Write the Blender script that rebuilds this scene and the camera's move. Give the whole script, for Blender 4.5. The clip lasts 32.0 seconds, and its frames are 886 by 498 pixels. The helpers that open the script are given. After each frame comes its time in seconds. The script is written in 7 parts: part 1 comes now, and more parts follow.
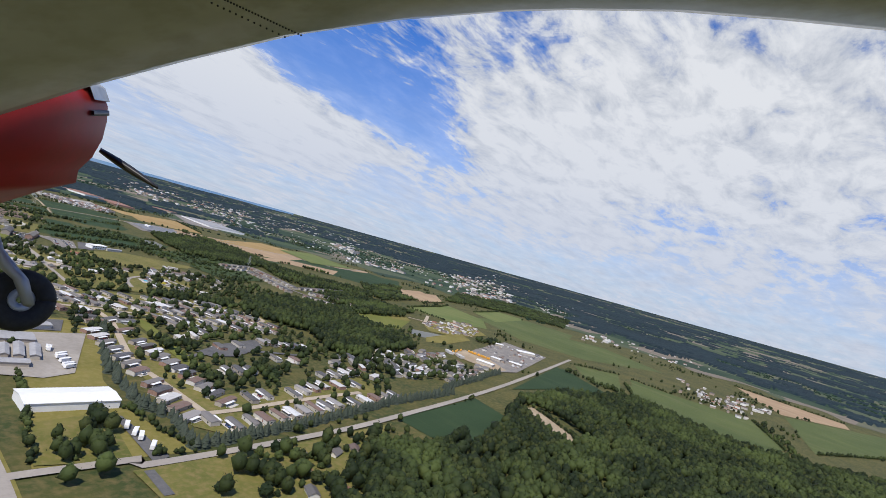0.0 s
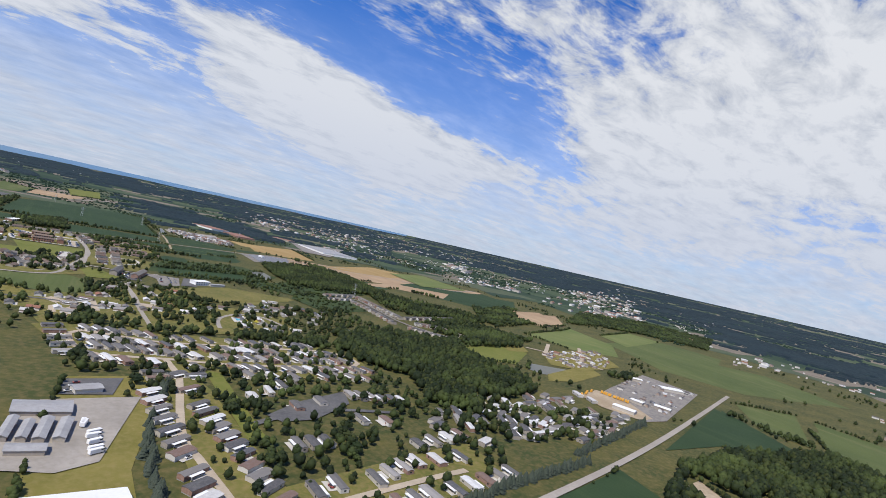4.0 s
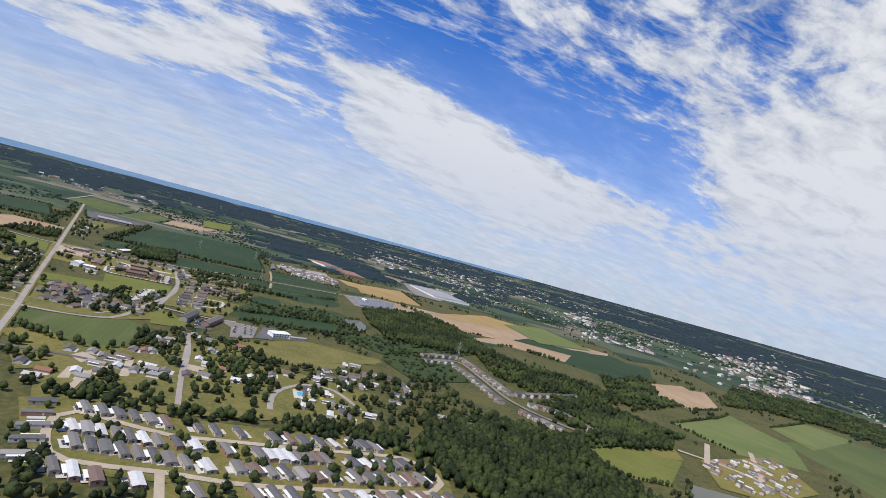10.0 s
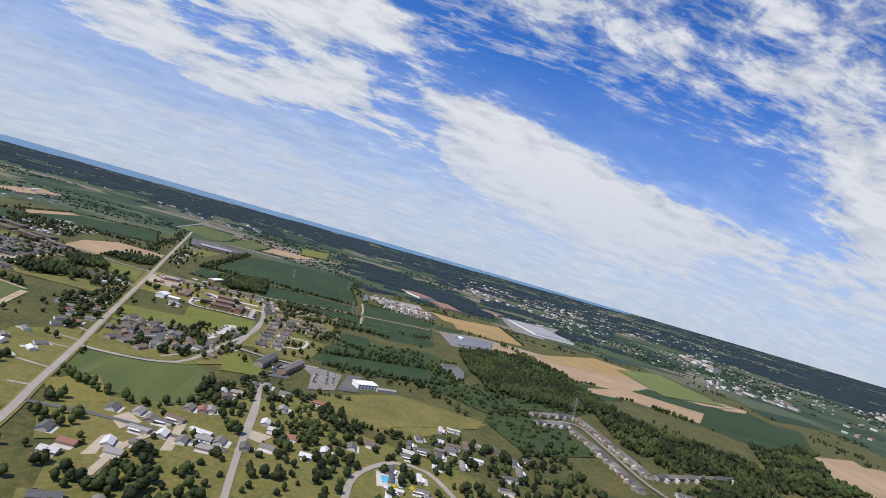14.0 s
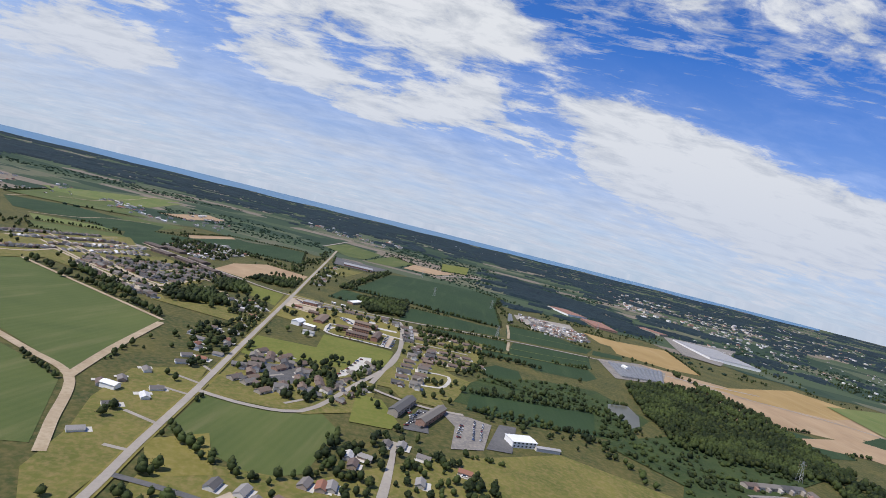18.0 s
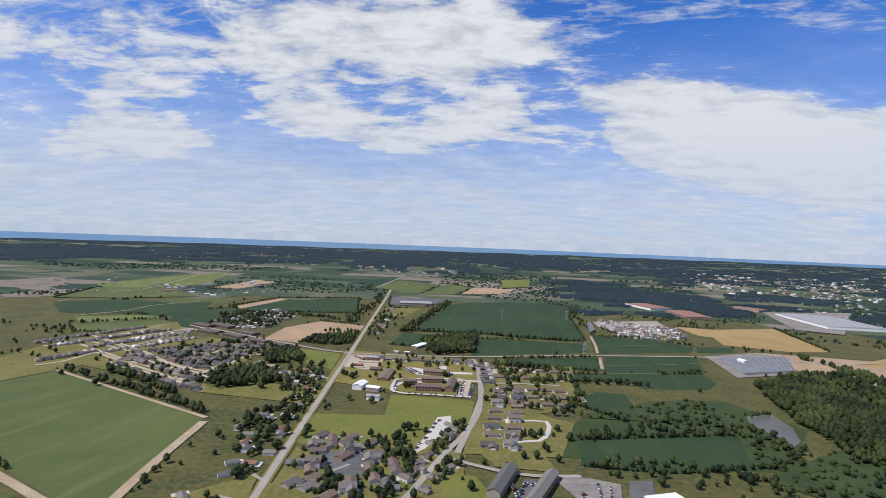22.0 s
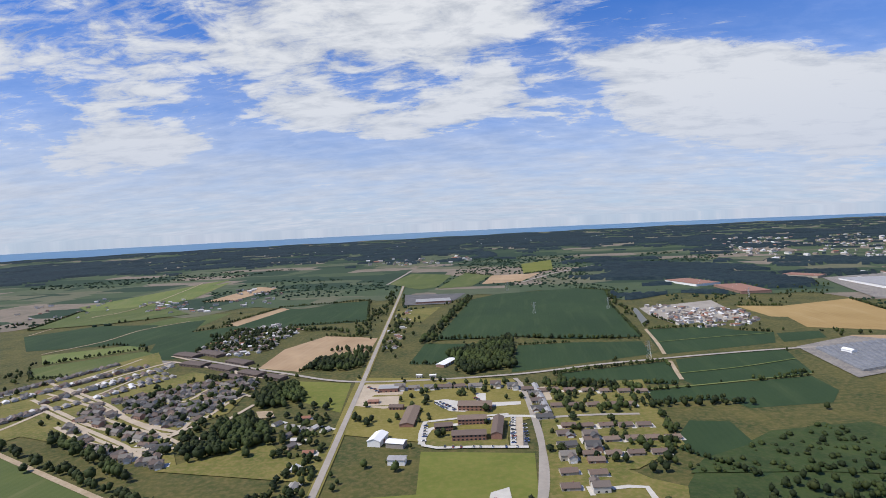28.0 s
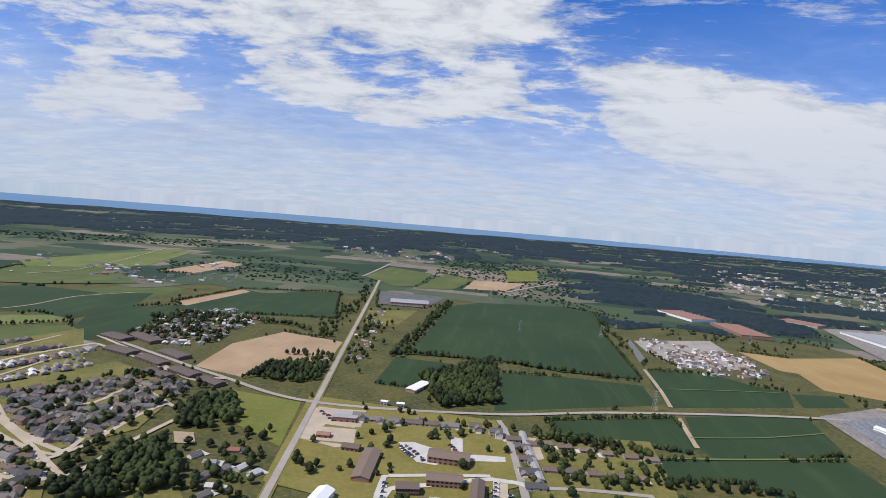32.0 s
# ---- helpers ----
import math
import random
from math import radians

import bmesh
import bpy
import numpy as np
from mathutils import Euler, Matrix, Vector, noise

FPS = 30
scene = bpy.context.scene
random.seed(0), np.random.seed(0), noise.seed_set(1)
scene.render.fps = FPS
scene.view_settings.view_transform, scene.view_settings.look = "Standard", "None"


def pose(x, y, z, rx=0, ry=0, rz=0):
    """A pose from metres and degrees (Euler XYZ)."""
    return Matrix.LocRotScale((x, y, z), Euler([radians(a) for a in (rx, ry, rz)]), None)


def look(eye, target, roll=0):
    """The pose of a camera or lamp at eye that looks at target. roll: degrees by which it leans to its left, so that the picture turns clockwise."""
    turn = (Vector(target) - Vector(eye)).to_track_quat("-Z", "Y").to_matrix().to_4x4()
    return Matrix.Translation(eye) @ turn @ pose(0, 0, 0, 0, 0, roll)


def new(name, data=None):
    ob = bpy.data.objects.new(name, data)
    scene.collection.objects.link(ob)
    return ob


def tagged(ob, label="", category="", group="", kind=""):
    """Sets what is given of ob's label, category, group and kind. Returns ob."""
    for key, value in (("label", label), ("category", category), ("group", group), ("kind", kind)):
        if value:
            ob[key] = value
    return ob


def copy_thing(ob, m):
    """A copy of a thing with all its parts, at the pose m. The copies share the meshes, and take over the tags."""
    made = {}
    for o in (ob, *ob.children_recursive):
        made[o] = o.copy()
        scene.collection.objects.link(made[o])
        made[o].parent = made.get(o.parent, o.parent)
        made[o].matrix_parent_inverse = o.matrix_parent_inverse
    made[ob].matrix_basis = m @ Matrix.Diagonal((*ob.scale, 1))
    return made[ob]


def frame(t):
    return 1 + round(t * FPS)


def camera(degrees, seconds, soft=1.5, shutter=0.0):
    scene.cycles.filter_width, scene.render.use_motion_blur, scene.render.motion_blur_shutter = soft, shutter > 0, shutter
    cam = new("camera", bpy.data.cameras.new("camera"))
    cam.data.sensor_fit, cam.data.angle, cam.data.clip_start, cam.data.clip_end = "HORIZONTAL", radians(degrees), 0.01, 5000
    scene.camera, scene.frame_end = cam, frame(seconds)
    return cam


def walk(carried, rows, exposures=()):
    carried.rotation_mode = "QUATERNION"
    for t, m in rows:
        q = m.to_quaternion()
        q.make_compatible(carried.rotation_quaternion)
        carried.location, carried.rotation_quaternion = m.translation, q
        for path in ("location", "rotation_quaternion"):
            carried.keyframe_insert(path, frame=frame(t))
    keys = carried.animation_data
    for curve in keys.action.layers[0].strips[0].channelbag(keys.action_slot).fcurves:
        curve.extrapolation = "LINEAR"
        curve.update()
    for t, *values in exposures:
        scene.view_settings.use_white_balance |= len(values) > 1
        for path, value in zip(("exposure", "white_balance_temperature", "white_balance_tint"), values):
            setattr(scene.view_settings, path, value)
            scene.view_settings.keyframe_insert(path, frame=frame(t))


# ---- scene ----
cam = camera(78.47, 32.0, soft=0.7)
PATH = [
    (0.0, -250.3, -590.5, 138.5, 90.51, -15.50, -56.10),
    (0.5, -238.4, -582.0, 140.0, 89.77, -16.13, -53.87),
    (1.0, -227.1, -573.5, 141.2, 89.24, -16.85, -52.50),
    (1.5, -216.6, -565.1, 142.1, 89.23, -15.83, -51.49),
    (2.0, -205.9, -557.0, 142.9, 89.48, -13.26, -50.05),
    (2.5, -194.8, -548.9, 143.7, 89.50, -10.91, -47.79),
    (3.0, -183.3, -540.1, 144.8, 88.87, -10.47, -45.51),
    (3.5, -171.3, -530.2, 146.3, 88.78, -12.17, -44.31),
    (5.5, -121.2, -486.1, 154.1, 90.51, -10.68, -41.23),
    (6.0, -109.3, -475.1, 155.9, 90.62, -9.63, -39.04),
    (6.5, -98.3, -464.3, 157.7, 90.51, -10.14, -37.05),
    (7.0, -88.6, -453.9, 159.6, 90.46, -10.77, -35.80),
    (7.5, -80.2, -443.7, 161.4, 90.71, -11.46, -34.97),
    (8.0, -72.8, -433.4, 163.1, 90.87, -12.62, -34.11),
    (8.5, -66.1, -422.6, 164.6, 90.63, -13.25, -33.27),
    (9.0, -60.0, -411.2, 166.0, 90.24, -14.18, -32.61),
    (9.5, -54.1, -398.8, 167.0, 90.20, -14.76, -31.96),
    (10.0, -48.0, -385.1, 167.6, 90.20, -15.23, -30.76),
    (10.5, -41.4, -370.0, 167.9, 89.69, -16.00, -29.09),
    (11.0, -34.2, -353.8, 168.0, 89.20, -16.79, -26.97),
    (11.5, -27.5, -337.2, 168.0, 89.30, -16.18, -24.72),
    (12.0, -22.2, -321.1, 167.9, 89.73, -14.28, -23.01),
    (12.5, -17.9, -305.8, 168.1, 89.93, -14.20, -21.95),
    (13.0, -14.4, -291.4, 168.7, 90.25, -15.28, -21.72),
    (13.5, -11.9, -277.3, 169.5, 90.48, -15.96, -21.33),
    (15.5, -5.9, -219.9, 173.0, 89.66, -15.44, -16.12),
    (16.0, -4.1, -205.0, 173.3, 89.01, -16.30, -14.10),
    (16.5, -1.9, -189.5, 173.1, 88.50, -16.65, -11.70),
    (17.0, 0.6, -173.4, 172.7, 88.31, -16.53, -9.41),
    (17.5, 2.7, -156.9, 172.9, 87.95, -15.99, -7.43),
    (18.0, 3.9, -140.8, 173.2, 87.75, -14.07, -5.59),
    (18.5, 4.2, -125.4, 173.6, 87.46, -11.35, -4.16),
    (19.0, 4.1, -110.9, 173.8, 87.46, -9.06, -2.98),
    (19.5, 3.8, -97.6, 174.0, 87.74, -7.18, -2.36),
    (20.0, 3.5, -85.2, 174.0, 88.26, -5.83, -2.24),
    (20.5, 3.1, -73.3, 174.2, 88.65, -4.59, -2.20),
    (21.0, 2.9, -61.6, 174.7, 88.80, -3.91, -1.85),
    (21.5, 2.6, -49.8, 175.6, 89.01, -3.01, -1.21),
    (22.0, 2.3, -37.4, 176.6, 89.08, -2.23, -0.49),
    (22.5, 1.5, -24.3, 177.5, 89.12, -1.61, 0.13),
    (23.0, 0.4, -10.8, 178.3, 89.28, -1.35, 0.51),
    (23.5, -1.1, 2.9, 179.1, 89.56, -1.07, 0.45),
    (24.0, -3.0, 16.6, 179.9, 89.57, -0.24, 0.45),
    (24.5, -5.1, 30.2, 180.8, 89.41, 0.17, 0.34),
    (25.0, -7.2, 43.8, 181.9, 89.56, 0.31, 0.07),
    (25.5, -9.0, 57.7, 183.3, 89.41, 0.86, 0.08),
    (26.0, -10.4, 71.8, 184.8, 88.33, 2.09, 0.43),
    (26.5, -11.7, 86.1, 186.3, 87.36, 3.22, 1.09),
    (28.5, -16.1, 142.3, 190.8, 87.28, 2.41, -0.26),
    (29.0, -17.3, 156.0, 191.9, 87.51, 2.11, -0.66),
    (29.5, -18.8, 169.8, 193.3, 87.86, 1.53, -0.56),
    (30.0, -20.3, 183.9, 194.8, 87.70, 0.61, -0.38),
    (30.5, -21.8, 198.5, 196.1, 87.45, -0.83, -0.51),
    (31.0, -23.1, 213.3, 197.1, 87.17, -2.66, -1.01),
    (31.5, -24.4, 228.2, 197.5, 86.79, -4.51, -1.24),
    (32.0, -25.5, 242.8, 197.5, 86.63, -4.77, -1.50),
]
walk(cam, [(t, pose(x, y, z, a, b, c)) for t, x, y, z, a, b, c in PATH], [(0.0, -0.42), (32.0, -0.42)])
# ---- light ----
SUN_AZ, SUN_EL = radians(248), radians(54)   # azimuth clockwise from +Y, elevation
sun = new("sun", bpy.data.lights.new("sun", "SUN"))
sun.data.energy, sun.data.angle, sun.data.color = 6.0, radians(0.6), (1.0, 0.945, 0.85)
sun.matrix_world = look((0, 0, 0), (-math.sin(SUN_AZ) * math.cos(SUN_EL), -math.cos(SUN_AZ) * math.cos(SUN_EL), -math.sin(SUN_EL)))


# ---- node helpers ----
class Nodes:
    def __init__(self, tree):
        self.tree = tree
        tree.nodes.clear()

    def add(self, kind, values=None, **props):
        n = self.tree.nodes.new(kind)
        for key, value in props.items():
            setattr(n, key, value)
        for key, value in (values or {}).items():
            if isinstance(value, bpy.types.NodeSocket):
                self.tree.links.new(value, n.inputs[key])
            else:
                n.inputs[key].default_value = value
        return n

    def math(self, op, a, b=0.0, c=0.0, clamp=False):
        n = self.add("ShaderNodeMath", {0: a, 1: b, 2: c}, operation=op)
        n.use_clamp = clamp
        return n.outputs[0]

    def ramp(self, fac, stops, smooth=False):
        n = self.add("ShaderNodeValToRGB", {0: fac})
        e = n.color_ramp.elements
        while len(e) < len(stops):
            e.new(0.5)
        for el, (pos, col) in zip(e, stops):
            el.position, el.color = pos, (*col, 1) if len(col) == 3 else col
        if smooth:
            n.color_ramp.interpolation = "EASE"
        return n.outputs[0]

    def mix(self, fac, a, b, blend="MIX"):
        n = self.add("ShaderNodeMix", {0: fac, 6: a, 7: b}, data_type="RGBA", blend_type=blend)
        return n.outputs[2]

    def noise(self, vec, scale, detail=4.0, rough=0.55, dist=0.0):
        n = self.add("ShaderNodeTexNoise", {"Scale": scale, "Detail": detail, "Roughness": rough, "Distortion": dist})
        if vec is not None:
            self.tree.links.new(vec, n.inputs["Vector"])
        return n.outputs["Fac"]


def rgb(*c):
    return (*c, 1.0)


# ---- sky: blue with drifting broken cloud, paler and hazier towards the horizon ----
world = bpy.data.worlds.new("sky")
scene.world = world
world.use_nodes = True
n = Nodes(world.node_tree)
d = n.add("ShaderNodeTexCoord").outputs["Generated"]
sky = n.add("ShaderNodeTexSky", sky_type="NISHITA", sun_disc=False, sun_elevation=SUN_EL, sun_rotation=SUN_AZ, altitude=300.0, air_density=1.0, dust_density=0.4, ozone_density=3.0)
sep = n.add("ShaderNodeSeparateXYZ", {0: d})
sx, sy, sz = sep.outputs
az, el = n.math("ARCTAN2", sx, sy), n.math("ARCSINE", sz)
plane = n.add("ShaderNodeCombineXYZ", {0: az, 1: el, 2: 0.0}).outputs[0]
up = n.math("ADD", n.math("MAXIMUM", sz, 0.0), 0.16)
flat = n.add("ShaderNodeCombineXYZ", {0: n.math("DIVIDE", sx, up), 1: n.math("DIVIDE", sy, up), 2: 0.0}).outputs[0]
streak = n.add("ShaderNodeMapping", {"Vector": flat, "Rotation": (0, 0, 0.5), "Scale": (1.0, 1.7, 1.0)}).outputs[0]
big = n.noise(streak, 0.85, 8, 0.62, 0.4)
fine = n.noise(streak, 4.2, 7, 0.65, 0.3)
puff = n.noise(n.add("ShaderNodeMapping", {"Vector": plane, "Scale": (1.0, 1.9, 1.0)}).outputs[0], 8.5, 7, 0.6, 0.5)
cover = n.math("ADD", n.math("MULTIPLY", big, 0.20), n.math("MULTIPLY_ADD", puff, 0.42, n.math("MULTIPLY", fine, 0.46)))
# clouds fade out in the unseen sky overhead, to lessen the fill light
cover = n.math("SUBTRACT", cover, n.ramp(sz, [(0.55, (0, 0, 0)), (0.8, (0.3, 0.3, 0.3))]))
# banks of cloud (+) and openings of blue (-): azimuth, elevation, half sizes, slant, weight
BANKS = [(-0.232, 0.314, 0.347, 0.067, 0.22, 0.16), (0.066, 0.354, 0.142, 0.043, -0.01, 0.16), (-0.194, 0.180, 0.426, 0.063, 0.05, -0.13), (-0.213, 0.201, 0.110, 0.031, -0.03, 0.36), (-0.508, 0.145, 0.108, 0.032, 0.09, 0.38),
         (0.029, 0.201, 0.079, 0.023, 0.06, 0.38), (-0.073, 0.167, 0.053, 0.015, -0.06, 0.32), (0.097, 0.246, 0.046, 0.018, -0.01, 0.28), (0.437, 0.230, 0.182, 0.035, -0.30, 0.17),
         (0.494, 0.165, 0.217, 0.047, -0.13, 0.10), (0.639, 0.156, 0.117, 0.059, -0.21, 0.12), (0.437, 0.337, 0.235, 0.039, -0.22, -0.20), (0.184, 0.287, 0.064, 0.035, -0.04, -0.16),
         (-0.367, 0.099, 0.164, 0.016, 0.11, -0.16), (0.017, 0.121, 0.255, 0.013, 0.02, -0.10), (-0.384, 0.238, 0.038, 0.048, 0.11, -0.10), (-0.153, 0.140, 0.097, 0.013, 0.04, -0.10), (0.224, 0.222, 0.057, 0.016, -0.03, -0.14),
         (0.722, 0.260, 0.152, 0.056, -0.20, -0.13), (0.481, 0.204, 0.363, 0.045, -0.15, 0.18), (1.129, 0.225, 0.188, 0.106, -0.12, 0.22), (0.359, 0.313, 0.127, 0.039, 0.02, -0.12), (1.103, 0.341, 0.050, 0.033, -0.25, -0.10),
         (0.735, 0.249, 0.179, 0.054, -0.12, -0.15), (0.897, 0.203, 0.077, 0.026, -0.29, -0.10), (1.412, 0.317, 0.345, 0.179, -0.12, 0.24), (0.553, 0.152, 0.168, 0.055, -0.27, 0.26), (1.320, 0.182, 0.078, 0.020, -0.04, -0.14)]
for a, e, rx, ry, slant, weight in BANKS:
    q = n.add("ShaderNodeMapping", {"Vector": plane, "Location": (a, e, 0), "Rotation": (0, 0, slant), "Scale": (rx, ry, 1)}, vector_type="TEXTURE").outputs[0]
    r = n.add("ShaderNodeVectorMath", {0: q}, operation="LENGTH").outputs["Value"]
    g = n.math("EXPONENT", n.math("MULTIPLY", n.math("MULTIPLY", r, r), -0.8))
    cover = n.math("MULTIPLY_ADD", g, weight * 0.8, cover)
wisp = n.noise(n.add("ShaderNodeMapping", {"Vector": streak, "Scale": (1.0, 2.4, 1.0)}).outputs[0], 7.0, 8, 0.68, 0.6)
mask = n.ramp(cover, [(0.505, (0.0, 0.0, 0.0)), (0.555, (0.36, 0.36, 0.36)), (0.60, (0.86, 0.86, 0.86)), (0.65, (1, 1, 1))])
mask = n.math("MAXIMUM", mask, n.ramp(n.math("MULTIPLY_ADD", cover, 0.5, n.math("MULTIPLY", wisp, 0.6)), [(0.53, (0.0, 0.0, 0.0)), (0.62, (0.5, 0.5, 0.5)), (0.70, (0.75, 0.75, 0.75))]))
low = n.ramp(sz, [(0.0, (1, 1, 1)), (0.10, (0.93, 0.93, 0.93)), (0.2, (0.42, 0.42, 0.42)), (0.36, (0, 0, 0))])
veil = n.math("MULTIPLY", low, n.ramp(n.noise(streak, 1.7, 5, 0.6), [(0.3, (0.75, 0.75, 0.75)), (0.65, (1, 1, 1))]))
fac = n.math("MAXIMUM", mask, veil)
blue = n.mix(1.0, sky.outputs[0], rgb(0.47, 1.02, 1.92), "MULTIPLY")
lit = n.ramp(n.math("ADD", n.math("MULTIPLY", fine, 0.6), n.math("MULTIPLY", cover, 0.5)), [(0.42, (4.3, 4.9, 6.1)), (0.70, (9.3, 9.6, 10.2))])
pale = n.mix(n.math("MULTIPLY", low, 0.75), lit, rgb(6.9, 7.6, 9.2))
colour = n.mix(fac, blue, pale)
bg = n.add("ShaderNodeBackground", {"Color": colour, "Strength": 0.108})
n.add("ShaderNodeOutputWorld", {0: bg.outputs[0]})


# ---- materials ----
def material(name, build, rough=0.8, metal=0.0, bump=0.0, bump_scale=1.0, spec=0.3):
    m = bpy.data.materials.new(name)
    m.use_nodes = True
    n = Nodes(m.node_tree)
    geo = n.add("ShaderNodeNewGeometry")
    pos = geo.outputs["Position"]
    colour = build(n, pos)
    out = n.add("ShaderNodeOutputMaterial")
    b = n.add("ShaderNodeBsdfPrincipled", {"Roughness": rough, "Metallic": metal, "Specular IOR Level": spec})
    if isinstance(colour, tuple):
        b.inputs["Base Color"].default_value = colour
    else:
        m.node_tree.links.new(colour, b.inputs["Base Color"])
    if bump:
        h = n.noise(pos, bump_scale, 5, 0.6)
        bn = n.add("ShaderNodeBump", {"Strength": 1.0, "Distance": bump, "Height": h})
        m.node_tree.links.new(bn.outputs[0], b.inputs["Normal"])
    m.node_tree.links.new(b.outputs[0], out.inputs[0])
    return m


def two_scale(a, b, c, big, small, tint=0.5):
    """Colour that wanders between a and b over big metres, with grain towards c over small metres."""
    def build(n, pos):
        u = n.ramp(n.noise(pos, 1.0 / big, 4, 0.6), [(0.35, a), (0.65, b)])
        g = n.ramp(n.noise(pos, 1.0 / small, 3, 0.6), [(0.42, (0, 0, 0)), (0.7, (1, 1, 1))])
        return n.mix(n.math("MULTIPLY", g, tint), u, rgb(*c))
    return build


def per_object(cols, c, small, tint=0.3):
    def build(n, pos):
        info = n.add("ShaderNodeObjectInfo")
        k = len(cols)
        u = n.ramp(info.outputs["Random"], [((i + 0.0) / k, col) for i, col in enumerate(cols)])
        u.node.color_ramp.interpolation = "CONSTANT"
        g = n.ramp(n.noise(pos, 1.0 / small, 3, 0.6), [(0.4, (0, 0, 0)), (0.7, (1, 1, 1))])
        return n.mix(n.math("MULTIPLY", g, tint), u, rgb(*c))
    return build


def per_island(cols, c, small, tint=0.3, stand=None):
    def build(n, pos):
        geo = n.add("ShaderNodeNewGeometry")
        k = len(cols)
        u = n.ramp(geo.outputs["Random Per Island"], [((i + 0.0) / k, col) for i, col in enumerate(cols)])
        u.node.color_ramp.interpolation = "CONSTANT"
        g = n.ramp(n.noise(pos, 1.0 / small, 3, 0.6), [(0.4, (0, 0, 0)), (0.7, (1, 1, 1))])
        u = n.mix(n.math("MULTIPLY", g, tint), u, rgb(*c))
        if stand:
            s = n.ramp(n.noise(pos, 1.0 / 55, 4, 0.6), [(0.45, (0, 0, 0)), (0.68, (1, 1, 1))])
            u = n.mix(n.math("MULTIPLY", s, 0.75), u, rgb(*stand))
        return u
    return build


def crop_rows(a, b, c, angle, pitch, big=140.0):
    """A crop with sown rows pitch metres apart at an angle, patchy over big metres."""
    def build(n, pos):
        u = n.ramp(n.noise(pos, 1.0 / big, 5, 0.62, 0.6), [(0.32, a), (0.68, b)])
        rot = n.add("ShaderNodeVectorRotate", {"Vector": pos, "Angle": radians(angle)}, rotation_type="Z_AXIS")
        w = n.add("ShaderNodeTexWave", {"Vector": rot.outputs[0], "Scale": 0.314 / pitch, "Distortion": 1.5, "Detail": 2.0, "Detail Scale": 0.5}, wave_type="BANDS", bands_direction="X")
        g = n.noise(pos, 0.35, 3, 0.7)
        long = n.add("ShaderNodeMapping", {"Vector": rot.outputs[0], "Scale": (0.05, 0.006, 0.05)}).outputs[0]
        st = n.ramp(n.noise(long, 1.0, 4, 0.6), [(0.52, (0, 0, 0)), (0.72, (1, 1, 1))])
        k = n.math("ADD", n.math("MULTIPLY", n.math("MULTIPLY", w.outputs["Fac"], g), 0.16), n.math("MULTIPLY", st, 0.45), clamp=True)
        return n.mix(k, u, rgb(*c))
    return build


GRASS = material("lawn_grass", two_scale((0.096, 0.106, 0.022), (0.167, 0.151, 0.037), (0.267, 0.189, 0.083), 40, 4, 0.55), 0.95, bump=0.15, bump_scale=0.8)
DRY = material("dry_lawn", two_scale((0.15, 0.135, 0.028), (0.20, 0.17, 0.042), (0.27, 0.21, 0.08), 35, 4, 0.5), 0.95, bump=0.1, bump_scale=0.9)
BRIGHT = material("bright_grass", two_scale((0.116, 0.136, 0.023), (0.149, 0.161, 0.032), (0.220, 0.182, 0.057), 45, 6, 0.4), 0.95, bump=0.1, bump_scale=0.9)
SOY = material("soybean_crop", crop_rows((0.018, 0.040, 0.013), (0.029, 0.056, 0.018), (0.057, 0.084, 0.030), 8, 6.0), 0.9, bump=0.2, bump_scale=0.6)
CORN = material("corn_crop", crop_rows((0.061, 0.088, 0.022), (0.098, 0.120, 0.032), (0.175, 0.162, 0.068), 12, 7.0), 0.9, bump=0.25, bump_scale=0.7)
HAY = material("hay_meadow", crop_rows((0.10, 0.14, 0.035), (0.15, 0.17, 0.05), (0.22, 0.20, 0.09), -20, 9.0, 90), 0.95, bump=0.15, bump_scale=0.5)
STUBBLE = material("bare_soil_stubble", crop_rows((0.30, 0.20, 0.115), (0.40, 0.28, 0.165), (0.46, 0.35, 0.22), 10, 8.0, 70), 0.95, bump=0.1, bump_scale=0.8)
GOLD = material("ripe_wheat", crop_rows((0.29, 0.19, 0.07), (0.36, 0.245, 0.10), (0.42, 0.31, 0.15), 4, 9.0, 90), 0.95, bump=0.1, bump_scale=0.6)
# scrub greens, lowered a quarter to take in the cloud shade there
SCRUB = material("scrubland", two_scale((0.023, 0.045, 0.012), (0.043, 0.068, 0.017), (0.072, 0.079, 0.029), 28, 4, 0.55), 0.95, bump=0.5, bump_scale=0.35)
EARTH = material("ground_cover", two_scale((0.039, 0.055, 0.014), (0.091, 0.087, 0.023), (0.177, 0.130, 0.053), 45, 5, 0.6), 0.95, bump=0.3, bump_scale=0.3)
DIRT = material("sandy_dirt", two_scale((0.34, 0.26, 0.17), (0.44, 0.35, 0.24), (0.25, 0.19, 0.10), 25, 3, 0.5), 0.95, bump=0.05, bump_scale=1.0)
GRAVEL = material("pale_gravel", two_scale((0.28, 0.25, 0.21), (0.37, 0.33, 0.28), (0.22, 0.19, 0.15), 30, 3, 0.4), 0.95, bump=0.05, bump_scale=1.5)
ROAD = material("worn_asphalt_road", two_scale((0.31, 0.275, 0.23), (0.38, 0.335, 0.28), (0.24, 0.21, 0.18), 40, 2.5, 0.4), 0.85)
LANE = material("concrete_lane", two_scale((0.40, 0.325, 0.235), (0.48, 0.395, 0.29), (0.32, 0.26, 0.19), 20, 2.0, 0.4), 0.9)
TARMAC = material("parking_asphalt", two_scale((0.085, 0.083, 0.082), (0.13, 0.125, 0.12), (0.18, 0.17, 0.16), 20, 2.0, 0.4), 0.85)
